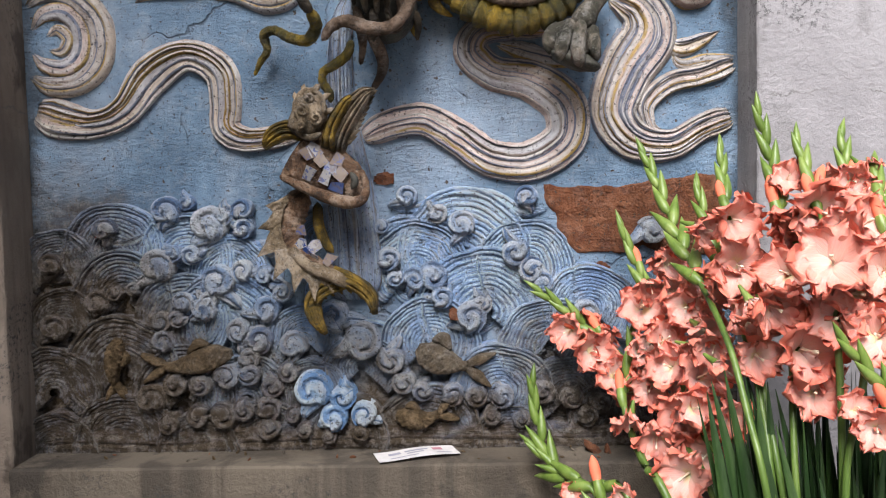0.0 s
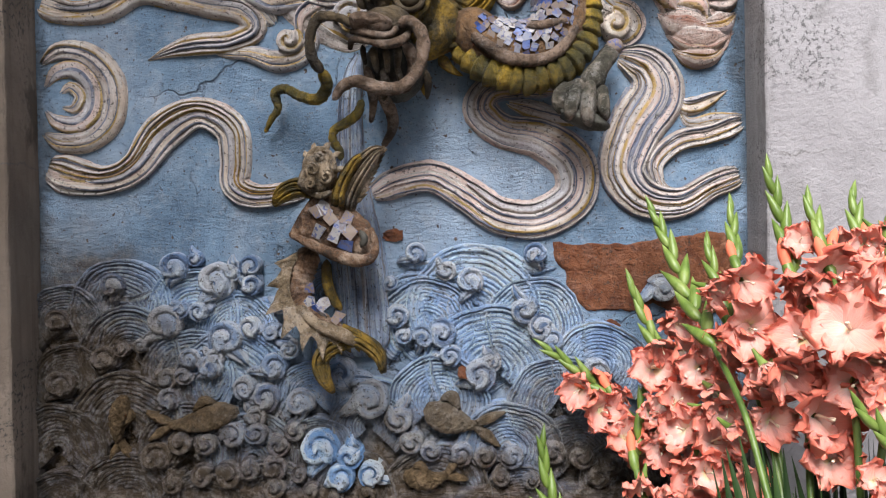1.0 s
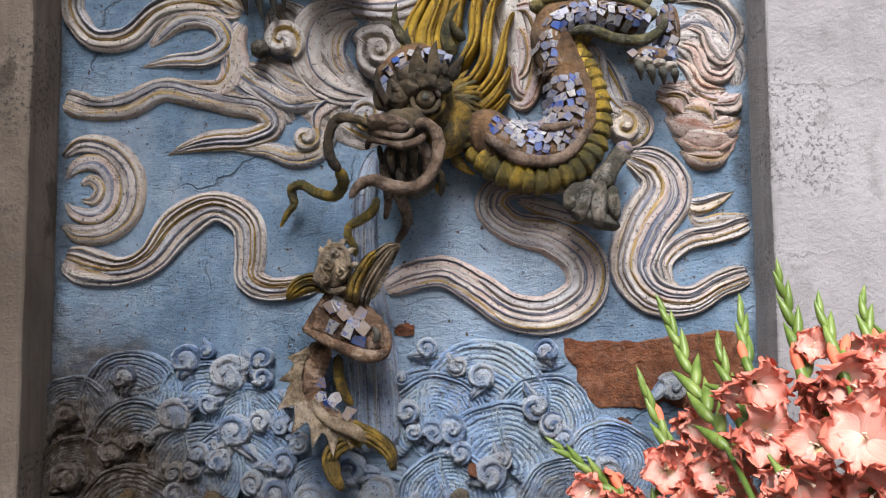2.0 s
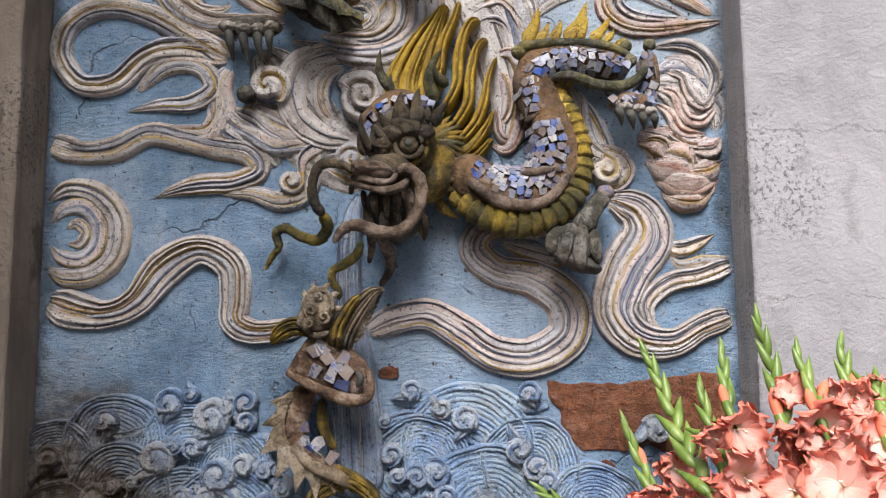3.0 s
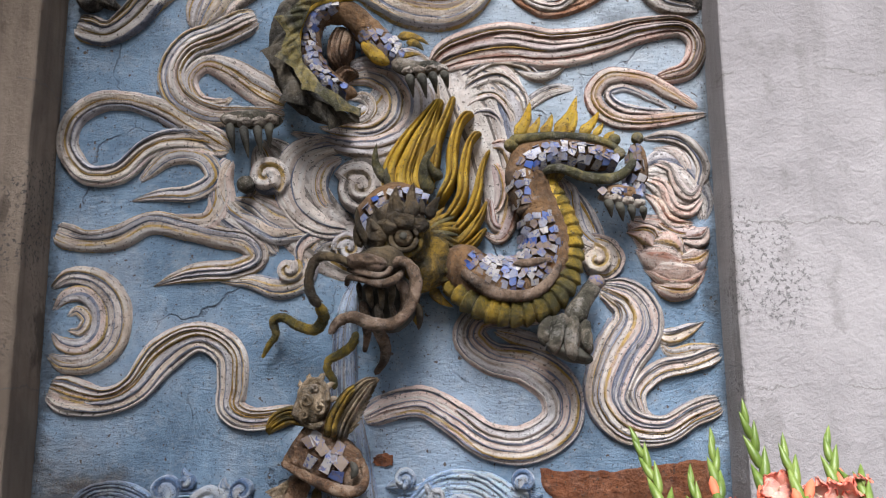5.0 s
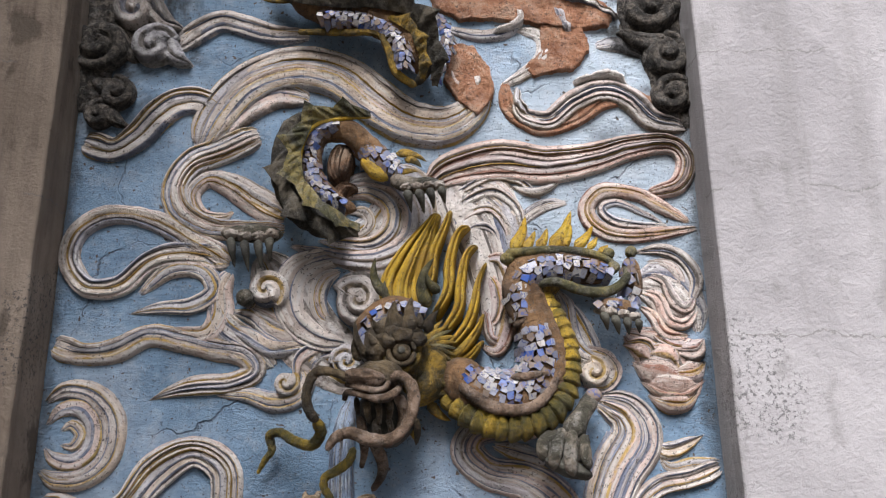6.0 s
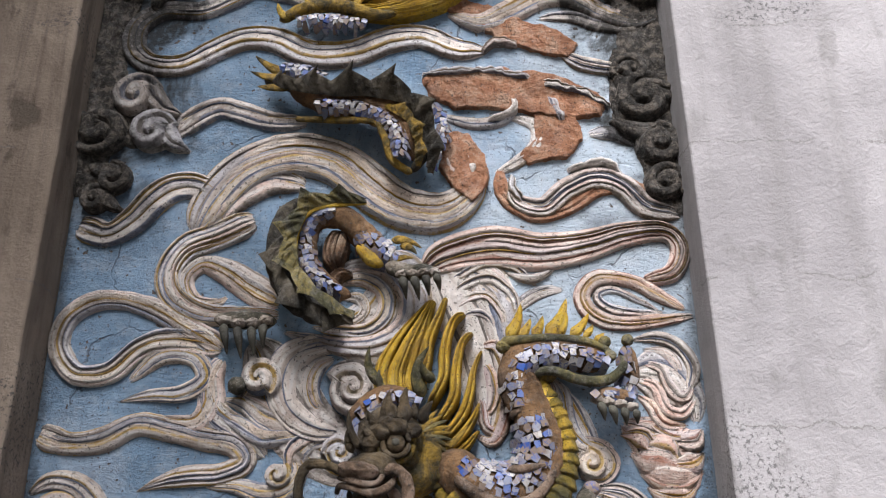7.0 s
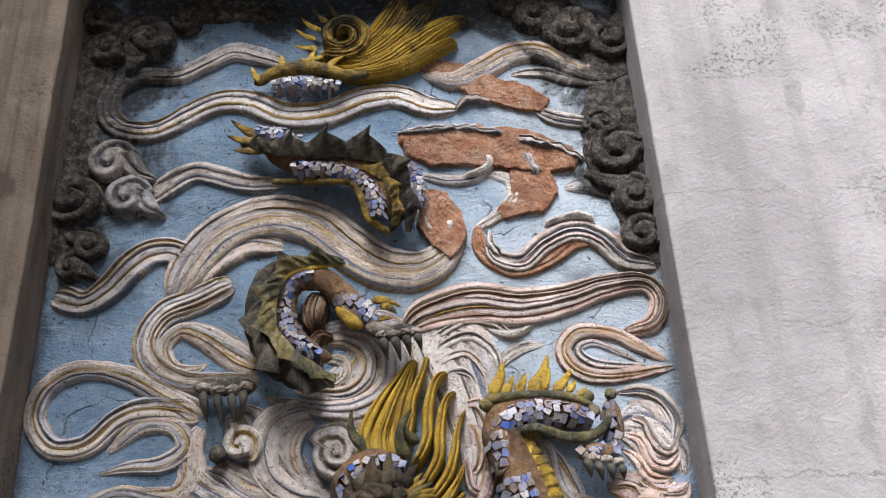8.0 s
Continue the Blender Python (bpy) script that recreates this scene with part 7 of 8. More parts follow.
def low_form(name, outline, half, swell, y, mat, parent, rows=26, cols=13, scales=0.0):
    """A low swelling form along a line of (x, z); half gives its half width along it."""
    q, at = even(spline([(*p, 0.0) for p in outline], 0.004), 2, at_step(outline, rows))
    t = np.gradient(q[:, :2], axis=0)
    t /= np.linalg.norm(t, axis=1)[:, None] + 1e-9
    verts, uvs = [], []
    n = len(at)
    for i in range(n):
        f = i / (n - 1)
        w = np.interp(f, np.linspace(0, 1, len(half)), half)
        for j in range(cols):
            u = 2 * j / (cols - 1) - 1
            x, z = q[i, 0] - t[i, 1] * u * w, q[i, 1] + t[i, 0] * u * w
            net = scales * (abs(math.sin(at[i] * 260 + u * 4)) + abs(math.sin(at[i] * 260 - u * 4)) - 1.0)
            out = swell * math.sqrt(max(0.0, 1 - u * u)) * min(1.0, 6 * f, 6 * (1 - f) + 0.2) + net + 0.0012 * noise.noise((x * 80, z * 80, 3.0))
            if j in (0, cols - 1) or i in (0, n - 1):
                out = -0.012
            verts.append((x, y - out, z))
            uvs.append((u, at[i]))
    return mesh_object(name, verts, grid_faces(n, cols), [mat], parent, uvs=uvs)


def at_step(outline, rows):
    length = sum(math.dist(a, b) for a, b in zip(outline, outline[1:]))
    return length / rows


def small_fish(line, fat, y, mat, label):
    """A low relief fish: scaled body, two tail lobes, back fin."""
    body = low_form("fish_relief", line, (fat * 0.3, fat * 0.8, fat, fat * 0.95, fat * 0.7, fat * 0.4, fat * 0.25), 0.013, y, mat, None, 44, 15, 0.0024)
    tagged(body, label, "fish relief", "small fish in the waves")
    (x0, z0), (x1, z1) = line[-2], line[-1]
    d = Vector((x1 - x0, z1 - z0)).normalized()
    side = Vector((-d.y, d.x))
    end = Vector((x1, z1)) - d * fat * 0.3
    for way in (1, -1):
        mid, tip = end + d * fat * 0.8 + side * way * fat * 0.45, end + d * fat * 1.9 + side * way * fat * 1.1
        low_form("tail_lobe", [tuple(end), tuple(mid), tuple(tip)], (fat * 0.25, fat * 0.42, fat * 0.05), 0.006, y, mat, body, 12, 7)
    (x0, z0), (x1, z1) = line[1], line[-2]
    up = side if side.y > 0 else -side
    a, b = Vector((x0, z0)) + up * fat * 0.9, Vector((x1, z1)) + up * fat * 0.75
    low_form("back_fin", [tuple(a), tuple((a + b) / 2 + up * fat * 0.45), tuple(b)], (fat * 0.08, fat * 0.45, fat * 0.08), 0.006, y, mat, body, 12, 7)
    return body


small_fish([(-0.03, 1.064), (-0.008, 1.05), (0.028, 1.036), (0.063, 1.03)], 0.03, 1.468, M_MUDFISH, "small grey clay fish swimming among the waves")
small_fish([(-0.367, 1.06), (-0.406, 1.053), (-0.448, 1.041), (-0.494, 1.038)], 0.025, 1.464, M_MUDFISH, "small muddy clay fish swimming among the waves")
small_fish([(-0.576, 1.092), (-0.582, 1.066), (-0.588, 1.035), (-0.585, 1.004)], 0.018, 1.468, M_MUDFISH, "small muddy clay fish swimming among the waves")
small_fish([(-0.071, 0.946), (-0.049, 0.939), (-0.02, 0.935), (0.009, 0.945)], 0.02, 1.46, M_MUDFISH, "small muddy clay fish swimming among the waves")

# ---- slip of paper and crumbs on the sill ----


def paper_material(name, color):
    m, n, bsdf, place = material(name, 0.7, 0.3)
    n.put(bsdf.inputs["Base Color"], n.mix(n.step(n.noise(place, 60.0, 4), 0.4, 0.7), color, tuple(c * 0.9 for c in color)))
    return m


M_PAPER = paper_material("paper", (0.6, 0.58, 0.57))
M_INK = paper_material("faded_ink", (0.3, 0.3, 0.36))
M_REDINK = paper_material("faded_red_ink", (0.45, 0.2, 0.24))
slip = tagged(new("paper_slip"), "white printed paper slip lying on the sill", "paper")
slip.matrix_world = pose(-0.032, 1.424, SILL_Z + 0.0035, 0, 0, 18)


def sheet(name, x0, x1, y0, y1, lift, mat, label=""):
    bm = bmesh.new()
    nx, ny = 15, 5
    for side in (0.0, 0.0004):
        for i in range(nx):
            for j in range(ny):
                x, y = x0 + (x1 - x0) * i / (nx - 1), y0 + (y1 - y0) * j / (ny - 1)
                bm.verts.new((x, y, lift + side + 0.0025 * math.sin(x * 42 + 1) * math.cos(y * 30) + 0.0025))
    bm.verts.ensure_lookup_table()
    n = nx * ny
    for i in range(nx - 1):
        for j in range(ny - 1):
            a, b, c, d = i * ny + j, (i + 1) * ny + j, (i + 1) * ny + j + 1, i * ny + j + 1
            bm.faces.new([bm.verts[k + n] for k in (a, b, c, d)])
            bm.faces.new([bm.verts[k] for k in (d, c, b, a)])
    return part(name, bm, mat, slip, label)


sheet("sheet", -0.073, 0.073, -0.027, 0.027, 0.0, M_PAPER)
for x0, x1, y0, y1, m in ((-0.05, -0.028, 0.002, 0.012, M_INK), (-0.02, 0.022, 0.006, 0.012, M_INK), (-0.018, 0.012, -0.004, 0.0, M_INK), (-0.05, 0.0, -0.016, -0.013, M_INK),
                          (0.03, 0.048, 0.0, 0.014, M_REDINK), (0.034, 0.06, -0.014, -0.011, M_INK)):
    sheet("print_bar", x0, x1, y0, y1, 0.0007, m, "faded printed mark")


def crumb(x, y, r, mat, label, seed):
    s = Sculpt([mat])
    s.lump((x, y, SILL_Z + r * 0.35), (r * 1.3, r, r * 0.5), mat, seed * 40, 0.5, 60 + seed, 9, 6)
    return s.build("clay_crumb", label, "debris", "crumbs on the sill")


crumb(0.28, 1.44, 0.016, M_TERRA, "flake of red clay fallen onto the sill", 1)
crumb(0.305, 1.43, 0.01, M_TERRA, "flake of red clay fallen onto the sill", 2)
for k in range(40):
    crumb(rng.uniform(XL + 0.02, XR - 0.03), rng.uniform(1.40, 1.47), rng.uniform(0.002, 0.0045), rng.choice((M_SILL, M_TERRA, M_MUDFISH)), "crumb of clay fallen onto the sill", k)

# ---- gladioli ----


def petal_material():
    m, n, bsdf, place = material("coral_petal", 0.5, 0.3)
    uv = n.add("ShaderNodeSeparateXYZ")
    n.put(uv.inputs[0], n.add("ShaderNodeUVMap").outputs["UV"])
    tone = n.add("ShaderNodeObjectInfo").outputs["Random"]
    side = n.math("ABSOLUTE", n.math("MULTIPLY_ADD", uv.outputs["X"], 2.0, -1.0))
    edge = n.math("MULTIPLY_ADD", n.math("POWER", side, 2.0), 0.35, n.math("MULTIPLY", uv.outputs["Y"], 0.85))
    veins = n.add("ShaderNodeCombineXYZ")
    n.put(veins.inputs[0], n.math("MULTIPLY", uv.outputs["X"], 30.0))
    n.put(veins.inputs[1], n.math("MULTIPLY", uv.outputs["Y"], 2.5))
    streak = n.noise(veins.outputs[0], 1.0, 3, 0.6, 0.3)
    edge = n.math("ADD", edge, n.math("MULTIPLY", n.math("SUBTRACT", streak, 0.5), 0.45))
    edge = n.math("ADD", edge, n.math("MULTIPLY", n.math("SUBTRACT", tone, 0.5), 0.3))
    color = n.ramp(edge, [(0.0, (0.62, 0.54, 0.30)), (0.14, (0.64, 0.45, 0.39)), (0.42, (0.66, 0.34, 0.285)), (0.74, (0.67, 0.255, 0.198)), (1.0, (0.67, 0.185, 0.125))])
    n.put(bsdf.inputs["Base Color"], color)
    bsdf.inputs["Subsurface Weight"].default_value = 0.25
    bsdf.inputs["Subsurface Radius"].default_value = (0.012, 0.005, 0.003)
    bsdf.inputs["Subsurface Scale"].default_value = 0.5
    bump(n, bsdf, streak, 0.5, 0.003)
    return m


def green_material(name, colors, scale):
    m, n, bsdf, place = material(name, 0.42, 0.45)
    color = n.ramp(n.noise(n.scaled(place, 1, 1, 0.25), scale, 5, 0.6), [(0.3, colors[0]), (0.5, colors[1]), (0.72, colors[2])])
    n.put(bsdf.inputs["Base Color"], color)
    bsdf.inputs["Subsurface Weight"].default_value = 0.1
    bsdf.inputs["Subsurface Radius"].default_value = (0.004, 0.006, 0.002)
    bump(n, bsdf, n.noise(n.scaled(place, 260, 260, 14), 1.0, 3), 0.3, 0.002)
    return m


M_PETAL = petal_material()
M_STEM = green_material("stem_green", ((0.045, 0.085, 0.015), (0.08, 0.135, 0.025), (0.14, 0.2, 0.05)), 40.0)
M_BUD = green_material("bud_green", ((0.07, 0.12, 0.018), (0.125, 0.19, 0.034), (0.22, 0.28, 0.075)), 45.0)
M_LEAF = green_material("leaf_green", ((0.01, 0.026, 0.008), (0.02, 0.045, 0.012), (0.045, 0.085, 0.02)), 25.0)
M_STAMEN = paper_material("pale_stamen", (0.75, 0.66, 0.5))
M_BUDTIP = paper_material("coral_bud", (0.74, 0.17, 0.09))


def petal_mesh(seed, broad, curlback):
    nu, nv = 15, 16
    verts, uvs = [], []
    for i in range(nv):
        v = i / (nv - 1)
        for j in range(nu):
            u = 2 * j / (nu - 1) - 1
            w = broad * (math.sin(math.pi * (0.13 + 0.74 * v)) ** 1.1) * (1.0 if v < 0.8 else 1 - 0.5 * ((v - 0.8) / 0.2) ** 2)
            rad = 0.02 + 1.08 * v ** 1.1 - 0.13 * u * u * v
            z = -0.72 * (1 - v) ** 1.7 + 0.05 * v - curlback * v ** 4
            z += 0.3 * (u * u) * v * (1 - v * 0.25)
            ruff = (abs(u) ** 2 + max(0.0, v - 0.7) * 2.2) * v
            z += ruff * 0.27 * math.sin(10.5 * v * (1 if u > 0 else 1.15) + 5.2 * u + seed * 2.1)
            rad += ruff * 0.08 * math.sin(11 * u + seed)
            w += ruff * 0.05 * math.sin(19 * v + seed * 1.7)
            z += 0.03 * noise.noise((u * 2 + seed, v * 3, seed))
            verts.append((u * w, rad, z))
            uvs.append((j / (nu - 1), v))
    me = bpy.data.meshes.new("petal")
    me.from_pydata(verts, [], grid_faces(nv, nu))
    layer = me.uv_layers.new(name="UVMap")
    for loop in me.loops:
        layer.data[loop.index].uv = uvs[loop.vertex_index]
    me.materials.append(M_PETAL)
    me.polygons.foreach_set("use_smooth", [True] * len(me.polygons))
    return me


PETALS = [petal_mesh(s, b, c) for s, b, c in ((1, 0.48, 0.12), (2, 0.53, 0.24), (3, 0.45, 0.05), (4, 0.5, 0.34), (5, 0.47, 0.18), (6, 0.54, 0.02))]


def lathe_mesh(name, rows, mats, seg=9, bend=0.0, slots=None):
    """Turned form along z from rows of (z, radius), bent sideways."""
    verts = [(bend * z * z + r * math.cos(2 * math.pi * j / seg), r * math.sin(2 * math.pi * j / seg), z) for z, r in rows for j in range(seg)]
    faces = [(i * seg + j, i * seg + (j + 1) % seg, (i + 1) * seg + (j + 1) % seg, (i + 1) * seg + j) for i in range(len(rows) - 1) for j in range(seg)]
    me = bpy.data.meshes.new(name)
    me.from_pydata(verts, [], faces)
    for m in mats:
        me.materials.append(m)
    if slots:
        me.polygons.foreach_set("material_index", [slots[i] for i in range(len(rows) - 1) for j in range(seg)])
    me.polygons.foreach_set("use_smooth", [True] * len(me.polygons))
    return me


BUD = lathe_mesh("bud", ((0, 0.1), (0.1, 0.17), (0.3, 0.2), (0.55, 0.165), (0.8, 0.09), (1.0, 0.012)), [M_BUD], 9, 0.16)
BUD_OPEN = lathe_mesh("bud", ((0, 0.1), (0.1, 0.16), (0.3, 0.185), (0.5, 0.15), (0.52, 0.14), (0.7, 0.18), (0.9, 0.15), (1.05, 0.03)), [M_BUD, M_BUDTIP], 9, 0.14, (0, 0, 0, 0, 1, 1, 1))
STAMEN = lathe_mesh("stamen", ((-0.5, 0.02), (-0.2, 0.022), (0.1, 0.022), (0.12, 0.045), (0.3, 0.04), (0.34, 0.005)), [M_STAMEN], 6, 0.12)
THROAT = lathe_mesh("calyx_tube", ((-1.45, 0.07), (-1.2, 0.11), (-0.85, 0.16), (-0.62, 0.24)), [M_BUD], 9)


def child(name, me, parent, m):
    ob = new(name, me)
    ob.parent = parent
    ob.matrix_local = m
    return ob


def aim(place, direction, spin, size):
    q = Vector(direction).to_track_quat("Z", "Y").to_matrix().to_4x4()
    return Matrix.Translation(place) @ q @ Matrix.Rotation(spin, 4, "Z") @ Matrix.Diagonal((size, size, size, 1.0))


def floret(parent, place, size, direction, r):
    f = new("floret")
    f.parent = parent
    f.matrix_local = aim(place, direction, r.uniform(0, 6.28), size)
    for k in range(6):
        inner = k % 2
        m = Matrix.Rotation(k * math.pi / 3 + r.uniform(-0.1, 0.1), 4, "Z") @ Matrix.Translation((0, 0, 0.05 * inner)) @ Matrix.Rotation(r.uniform(-0.12, 0.16), 4, "X")
        child("petal", r.choice(PETALS), f, m @ Matrix.Diagonal((1.0 + 0.12 * inner, 1.0, 1.0, 1.0)))
    for k in range(3):
        child("stamen", STAMEN, f, Matrix.Rotation(k * 0.7 + 0.4, 4, "Z") @ Matrix.Rotation(0.12, 4, "X"))
    child("calyx_tube", THROAT, f, Matrix.Identity(4))


def gladiolus(spine, florets, buds, label, seed, leaves=0, thick=0.0047):
    """A flower spike: stem, buds that shrink towards the tip, open florets, sword leaves."""
    r = random.Random(seed)
    base = Vector((0.56 + r.uniform(-0.05, 0.05), 0.98 + r.uniform(-0.05, 0.05), 0.32))
    thing = tagged(new("gladiolus"), label, "flower", "gladioli in the bouquet")
    thing.matrix_world = Matrix.Translation(base)
    whole = [Vector(p) - base for p in spine]
    mid = whole[-1] * 0.5 + Vector((0, 0, -0.05))
    pts = [tuple(p) for p in whole] + [tuple(mid), (0.0, 0.0, 0.0)]
    s = Sculpt([M_STEM])
    n = len(pts)
    s.tube([(*p, thick * (0.35 + 0.65 * min(1.0, k / 3))) for k, p in enumerate(pts)], M_STEM, 9, step=0.012)
    me_ob = s.build("stem", "", "")
    me_ob.parent = thing
    q, at = even(spline(pts, 0.01), 3, 0.005)
    for k in range(buds):
        d = 0.004 + 0.0185 * k + 0.0006 * k * k
        i = min(len(at) - 2, int(d / 0.005))
        way = Vector(q[i] - q[i + 2]).normalized()
        side = way.cross(Vector((0, 1, 0))).normalized() * (1 if k % 2 else -1)
        size = 0.028 + 0.0032 * min(k, 7)
        direct = way + side * (0.1 + 0.028 * k) + Vector((0, -0.12, 0))
        ripe = k >= max(3, buds - 2) and r.random() < 0.6
        child("bud", BUD_OPEN if ripe else BUD, thing, aim(Vector(q[i]) - way * size * 0.4, direct, r.uniform(0, 6.28), size * 1.4) @ Matrix.Diagonal((0.72, 0.72, 1.0, 1.0)))
    for x, y, z, dia in florets:
        p = Vector((x, y, z)) - base
        near = min(range(len(q)), key=lambda i: (Vector(q[i]) - p).length)
        lean = (p - Vector(q[near]))
        direct = Vector((lean.x * 6 + r.uniform(-0.7, 0.55), -1.0, 0.1 + lean.z * 2 + r.uniform(-0.55, 0.4)))
        floret(thing, p, dia * 0.5, direct, r)
        if dia > 0.05:
            p2 = p + Vector((r.uniform(-0.55, 0.55) * dia, 0.35 * dia, r.uniform(-0.6, 0.45) * dia))
            floret(thing, p2, dia * r.uniform(0.36, 0.46), direct + Vector((r.uniform(-0.8, 0.8), 0.2, r.uniform(-0.9, 0.3))), r)
    for k in range(int(leaves * 2.4)):
        a = r.uniform(-0.3, 0.5)
        tall, wide = r.uniform(0.54, 0.8), r.uniform(0.012, 0.02)
        spread = r.uniform(-0.17, 0.24)
        bm = bmesh.new()
        rows = []
        for i in range(15):
            f = i / 14
            c = Vector((0.2 * math.sin(a) * f ** 1.4 + spread * (0.25 + 0.75 * f), 0.05 * f + 0.012 * (k % 9) * f, tall * f - 0.12 * abs(math.sin(a)) * f * f))
            w = wide * math.sin(math.pi * (0.25 + 0.75 * f)) ** 0.8 + 0.0006
            tw = 0.5 * math.sin(seed + k) + 0.7 * f
            dx = Vector((math.cos(tw), math.sin(tw), 0)) * w
            fold = Vector((-math.sin(tw), math.cos(tw), 0)) * w * 0.3
            rows.append([bm.verts.new(c - dx), bm.verts.new(c - dx * 0.4 + fold * 0.6), bm.verts.new(c + fold), bm.verts.new(c + dx * 0.4 + fold * 0.6), bm.verts.new(c + dx)])
        for lo, hi in zip(rows, rows[1:]):
            for j in range(4):
                bm.faces.new((lo[j], lo[j + 1], hi[j + 1], hi[j])).smooth = True
        part("leaf", bm, M_LEAF, thing)
    return thing


CORAL = "coral gladiolus spike in bloom with green buds"
gladiolus([(0.366, 1.42, 1.408), (0.387, 1.39, 1.347), (0.402, 1.32, 1.264), (0.41, 1.22, 1.201), (0.414, 1.1, 1.129), (0.421, 1.04, 1.043), (0.432, 1, 0.946)], [(0.397, 1.33, 1.22, 0.064), (0.422, 1.22, 1.124, 0.072), (0.4, 1.26, 1.158, 0.069), (0.424, 1.24, 1.199, 0.068)], 13, "tall leaning coral gladiolus with a long budded tip", 11, 7)
gladiolus([(0.33, 1.43, 1.282), (0.35, 1.41, 1.222), (0.368, 1.38, 1.167), (0.388, 1.32, 1.081), (0.404, 1.2, 0.984), (0.436, 1.12, 0.902)], [(0.346, 1.33, 1.152, 0.08), (0.374, 1.28, 1.107, 0.07), (0.369, 1.26, 1.068, 0.073), (0.409, 1.2, 1.066, 0.08), (0.392, 1.18, 1.022, 0.065), (0.392, 1.3, 1.175, 0.063)], 6, CORAL, 12, 6)
gladiolus([(0.184, 1.43, 1.172), (0.242, 1.42, 1.129), (0.304, 1.39, 1.078), (0.349, 1.33, 1.033), (0.379, 1.25, 0.966), (0.407, 1.14, 0.895)], [(0.231, 1.4, 1.101, 0.068), (0.274, 1.37, 1.072, 0.076), (0.304, 1.35, 1.035, 0.069), (0.349, 1.29, 1.024, 0.068), (0.378, 1.22, 0.998, 0.078), (0.343, 1.22, 0.957, 0.068), (0.367, 1.16, 0.925, 0.081), (0.351, 1.32, 1.054, 0.055)], 7, "coral gladiolus bent low over the sill", 13, 2)
gladiolus([(0.168, 1.36, 1.028), (0.175, 1.34, 0.958), (0.201, 1.3, 0.89), (0.264, 1.22, 0.859)], [(0.217, 1.25, 0.873, 0.035)], 12, "green gladiolus shoot in tight bud", 14, 1, 0.0045)
gladiolus([(0.163, 1.33, 0.925), (0.201, 1.3, 0.896), (0.253, 1.26, 0.878), (0.303, 1.2, 0.87)], [(0.286, 1.2, 0.883, 0.042)], 8, "green gladiolus shoot in tight bud", 15, 1, 0.0045)
gladiolus([(0.486, 1.2, 1.452), (0.501, 1.19, 1.382), (0.501, 1.14, 1.286), (0.498, 1.1, 1.135), (0.48, 1.03, 0.935)], [(0.509, 1.14, 1.355, 0.05), (0.506, 1.1, 1.286, 0.072), (0.479, 1.08, 1.228, 0.076), (0.465, 1.06, 1.181, 0.075), (0.496, 1.03, 1.131, 0.091), (0.502, 1.03, 1.078, 0.072)], 9, "tall coral gladiolus with its upper buds still green", 16, 14)
gladiolus([(0.481, 1.36, 1.407), (0.476, 1.32, 1.335), (0.468, 1.24, 1.258), (0.467, 1.16, 1.158), (0.469, 1.12, 1.053), (0.474, 1.06, 0.924)], [(0.459, 1.2, 1.293, 0.078), (0.443, 1.14, 1.231, 0.09), (0.453, 1.12, 1.162, 0.074), (0.456, 1.1, 1.109, 0.068), (0.435, 1.14, 1.015, 0.063), (0.414, 1.17, 1.108, 0.064)], 6, CORAL, 17, 14)
gladiolus([(0.522, 1.15, 1.404), (0.527, 1.1, 1.333), (0.513, 1.02, 1.255), (0.525, 1.02, 1.148), (0.52, 0.99, 0.949)], [(0.522, 1.06, 1.306, 0.085), (0.493, 0.965, 1.255, 0.091), (0.516, 1, 1.178, 0.074), (0.49, 1.08, 1.169, 0.067)], 6, CORAL, 18, 24)
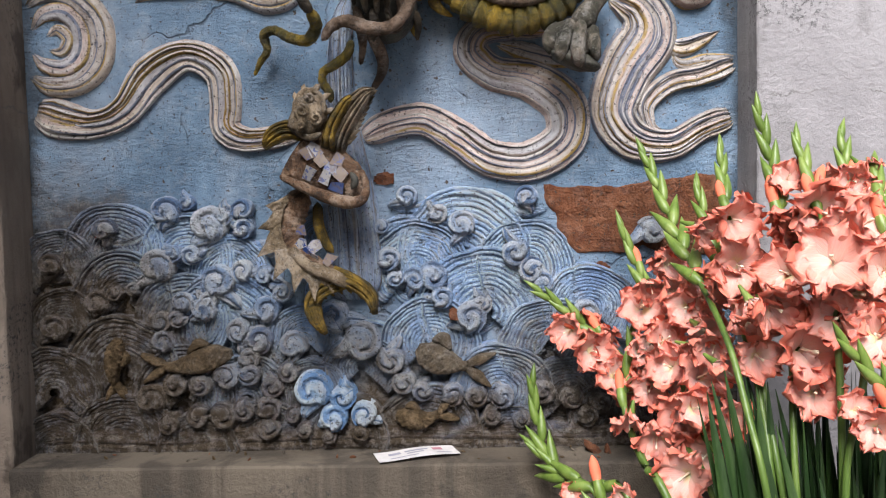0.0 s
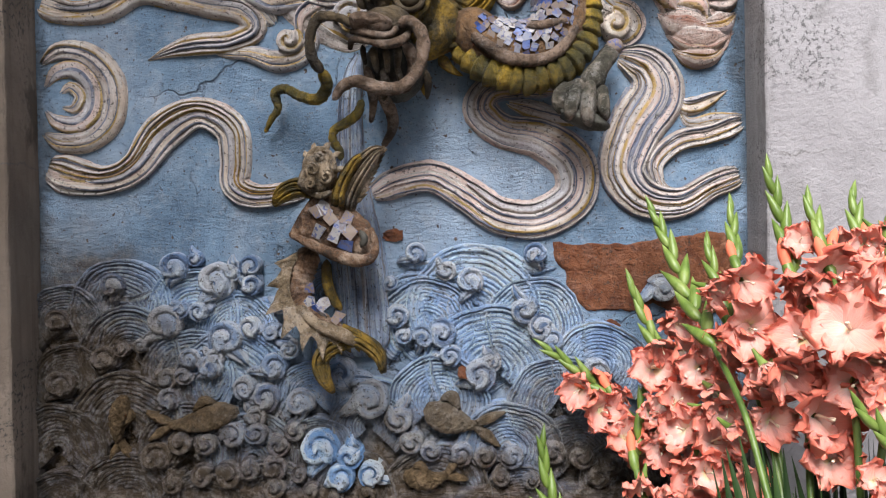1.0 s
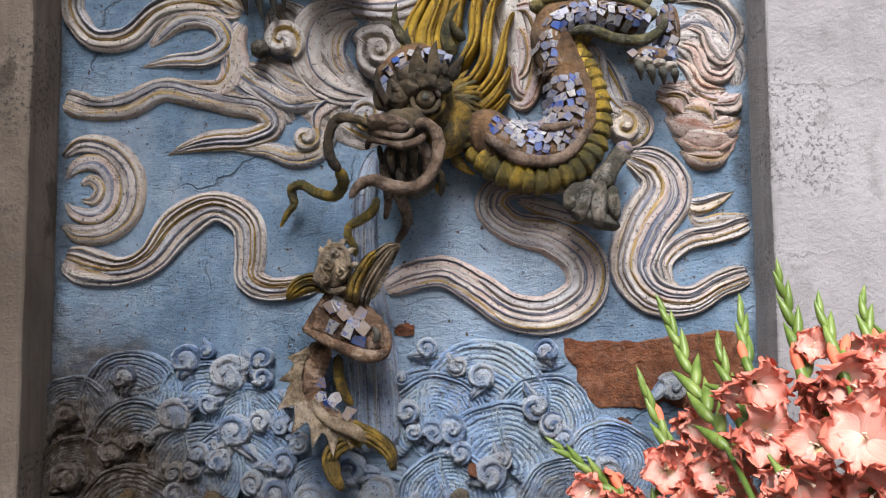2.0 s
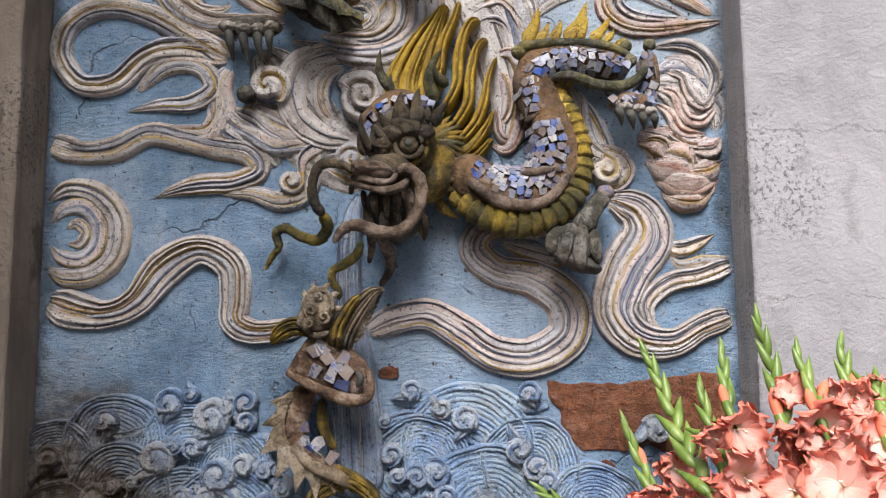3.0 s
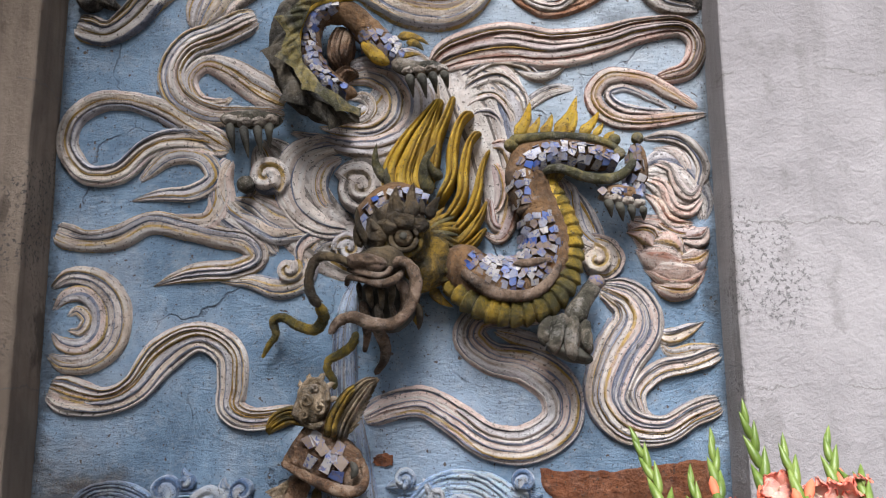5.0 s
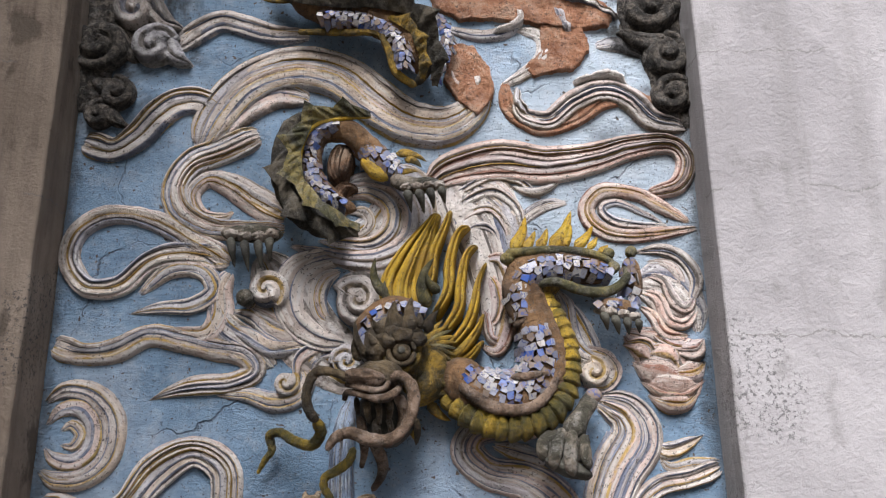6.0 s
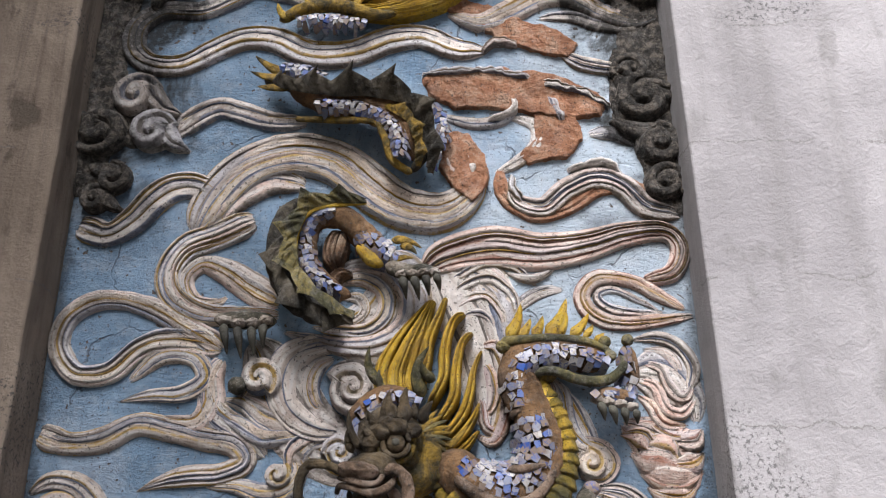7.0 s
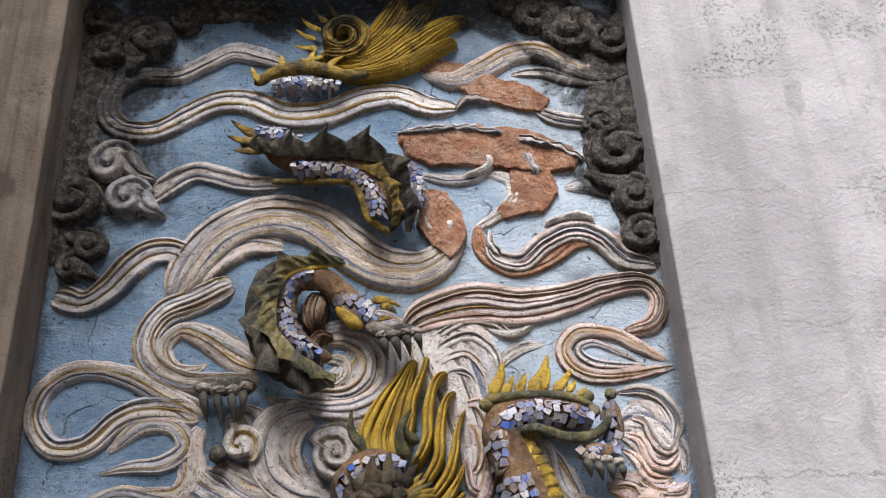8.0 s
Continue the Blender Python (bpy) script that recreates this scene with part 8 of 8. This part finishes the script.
gladiolus([(0.605, 1.2, 1.415), (0.597, 1.15, 1.339), (0.571, 1.05, 1.252), (0.55, 1, 1.116), (0.518, 0.98, 0.953)], [(0.581, 1.1, 1.345, 0.052), (0.568, 1.04, 1.291, 0.085), (0.543, 1, 1.206, 0.079), (0.549, 0.97, 1.161, 0.074), (0.556, 1.12, 1.346, 0.046)], 6, CORAL, 19, 24)
gladiolus([(0.615, 1.12, 1.369), (0.598, 1.05, 1.287), (0.597, 1, 1.178), (0.572, 0.96, 0.959)], [(0.608, 1.08, 1.323, 0.054), (0.563, 0.98, 1.238, 0.067), (0.621, 1.02, 1.274, 0.083), (0.594, 0.98, 1.181, 0.081), (0.607, 0.98, 1.112, 0.074)], 6, CORAL, 20, 23)
gladiolus([(0.442, 1.36, 1.347), (0.449, 1.32, 1.281), (0.456, 1.22, 1.183), (0.463, 1.12, 1.053), (0.462, 1.06, 0.924)], [(0.437, 1.2, 1.186, 0.058)], 8, "green-budded gladiolus spike among the blooms", 21, 7)
gladiolus([(0.498, 0.95, 1.159), (0.529, 0.95, 1.123), (0.559, 0.95, 1.079), (0.568, 0.94, 0.967)], [(0.536, 0.94, 1.053, 0.055), (0.567, 0.94, 1.054, 0.059)], 7, "coral gladiolus nodding forward of the others", 22, 12)
gladiolus([(0.331, 1.34, 1.11), (0.319, 1.32, 1.045), (0.309, 1.29, 0.993), (0.324, 1.22, 0.928), (0.349, 1.15, 0.884)], [(0.352, 1.3, 1.095, 0.044)], 6, "green-budded gladiolus spike among the blooms", 23, 2, 0.0065)
# plain jar that holds the bouquet
jar = Sculpt([M_SILL])
prof = [(0.002, 0.16), (0.05, 0.19), (0.2, 0.21), (0.34, 0.18), (0.4, 0.15), (0.43, 0.165), (0.425, 0.14), (0.33, 0.16), (0.1, 0.17), (0.06, 0.02)]
jv = [(0.56 + r * math.cos(2 * math.pi * j / 32), 0.98 + r * math.sin(2 * math.pi * j / 32), z) for z, r in prof for j in range(32)]
jar.add(jv, [(i * 32 + j, i * 32 + (j + 1) % 32, (i + 1) * 32 + (j + 1) % 32, (i + 1) * 32 + j) for i in range(len(prof) - 1) for j in range(32)], M_SILL)
jar.build("flower_jar", "plain grey jar standing on the floor with gladioli", "jar")
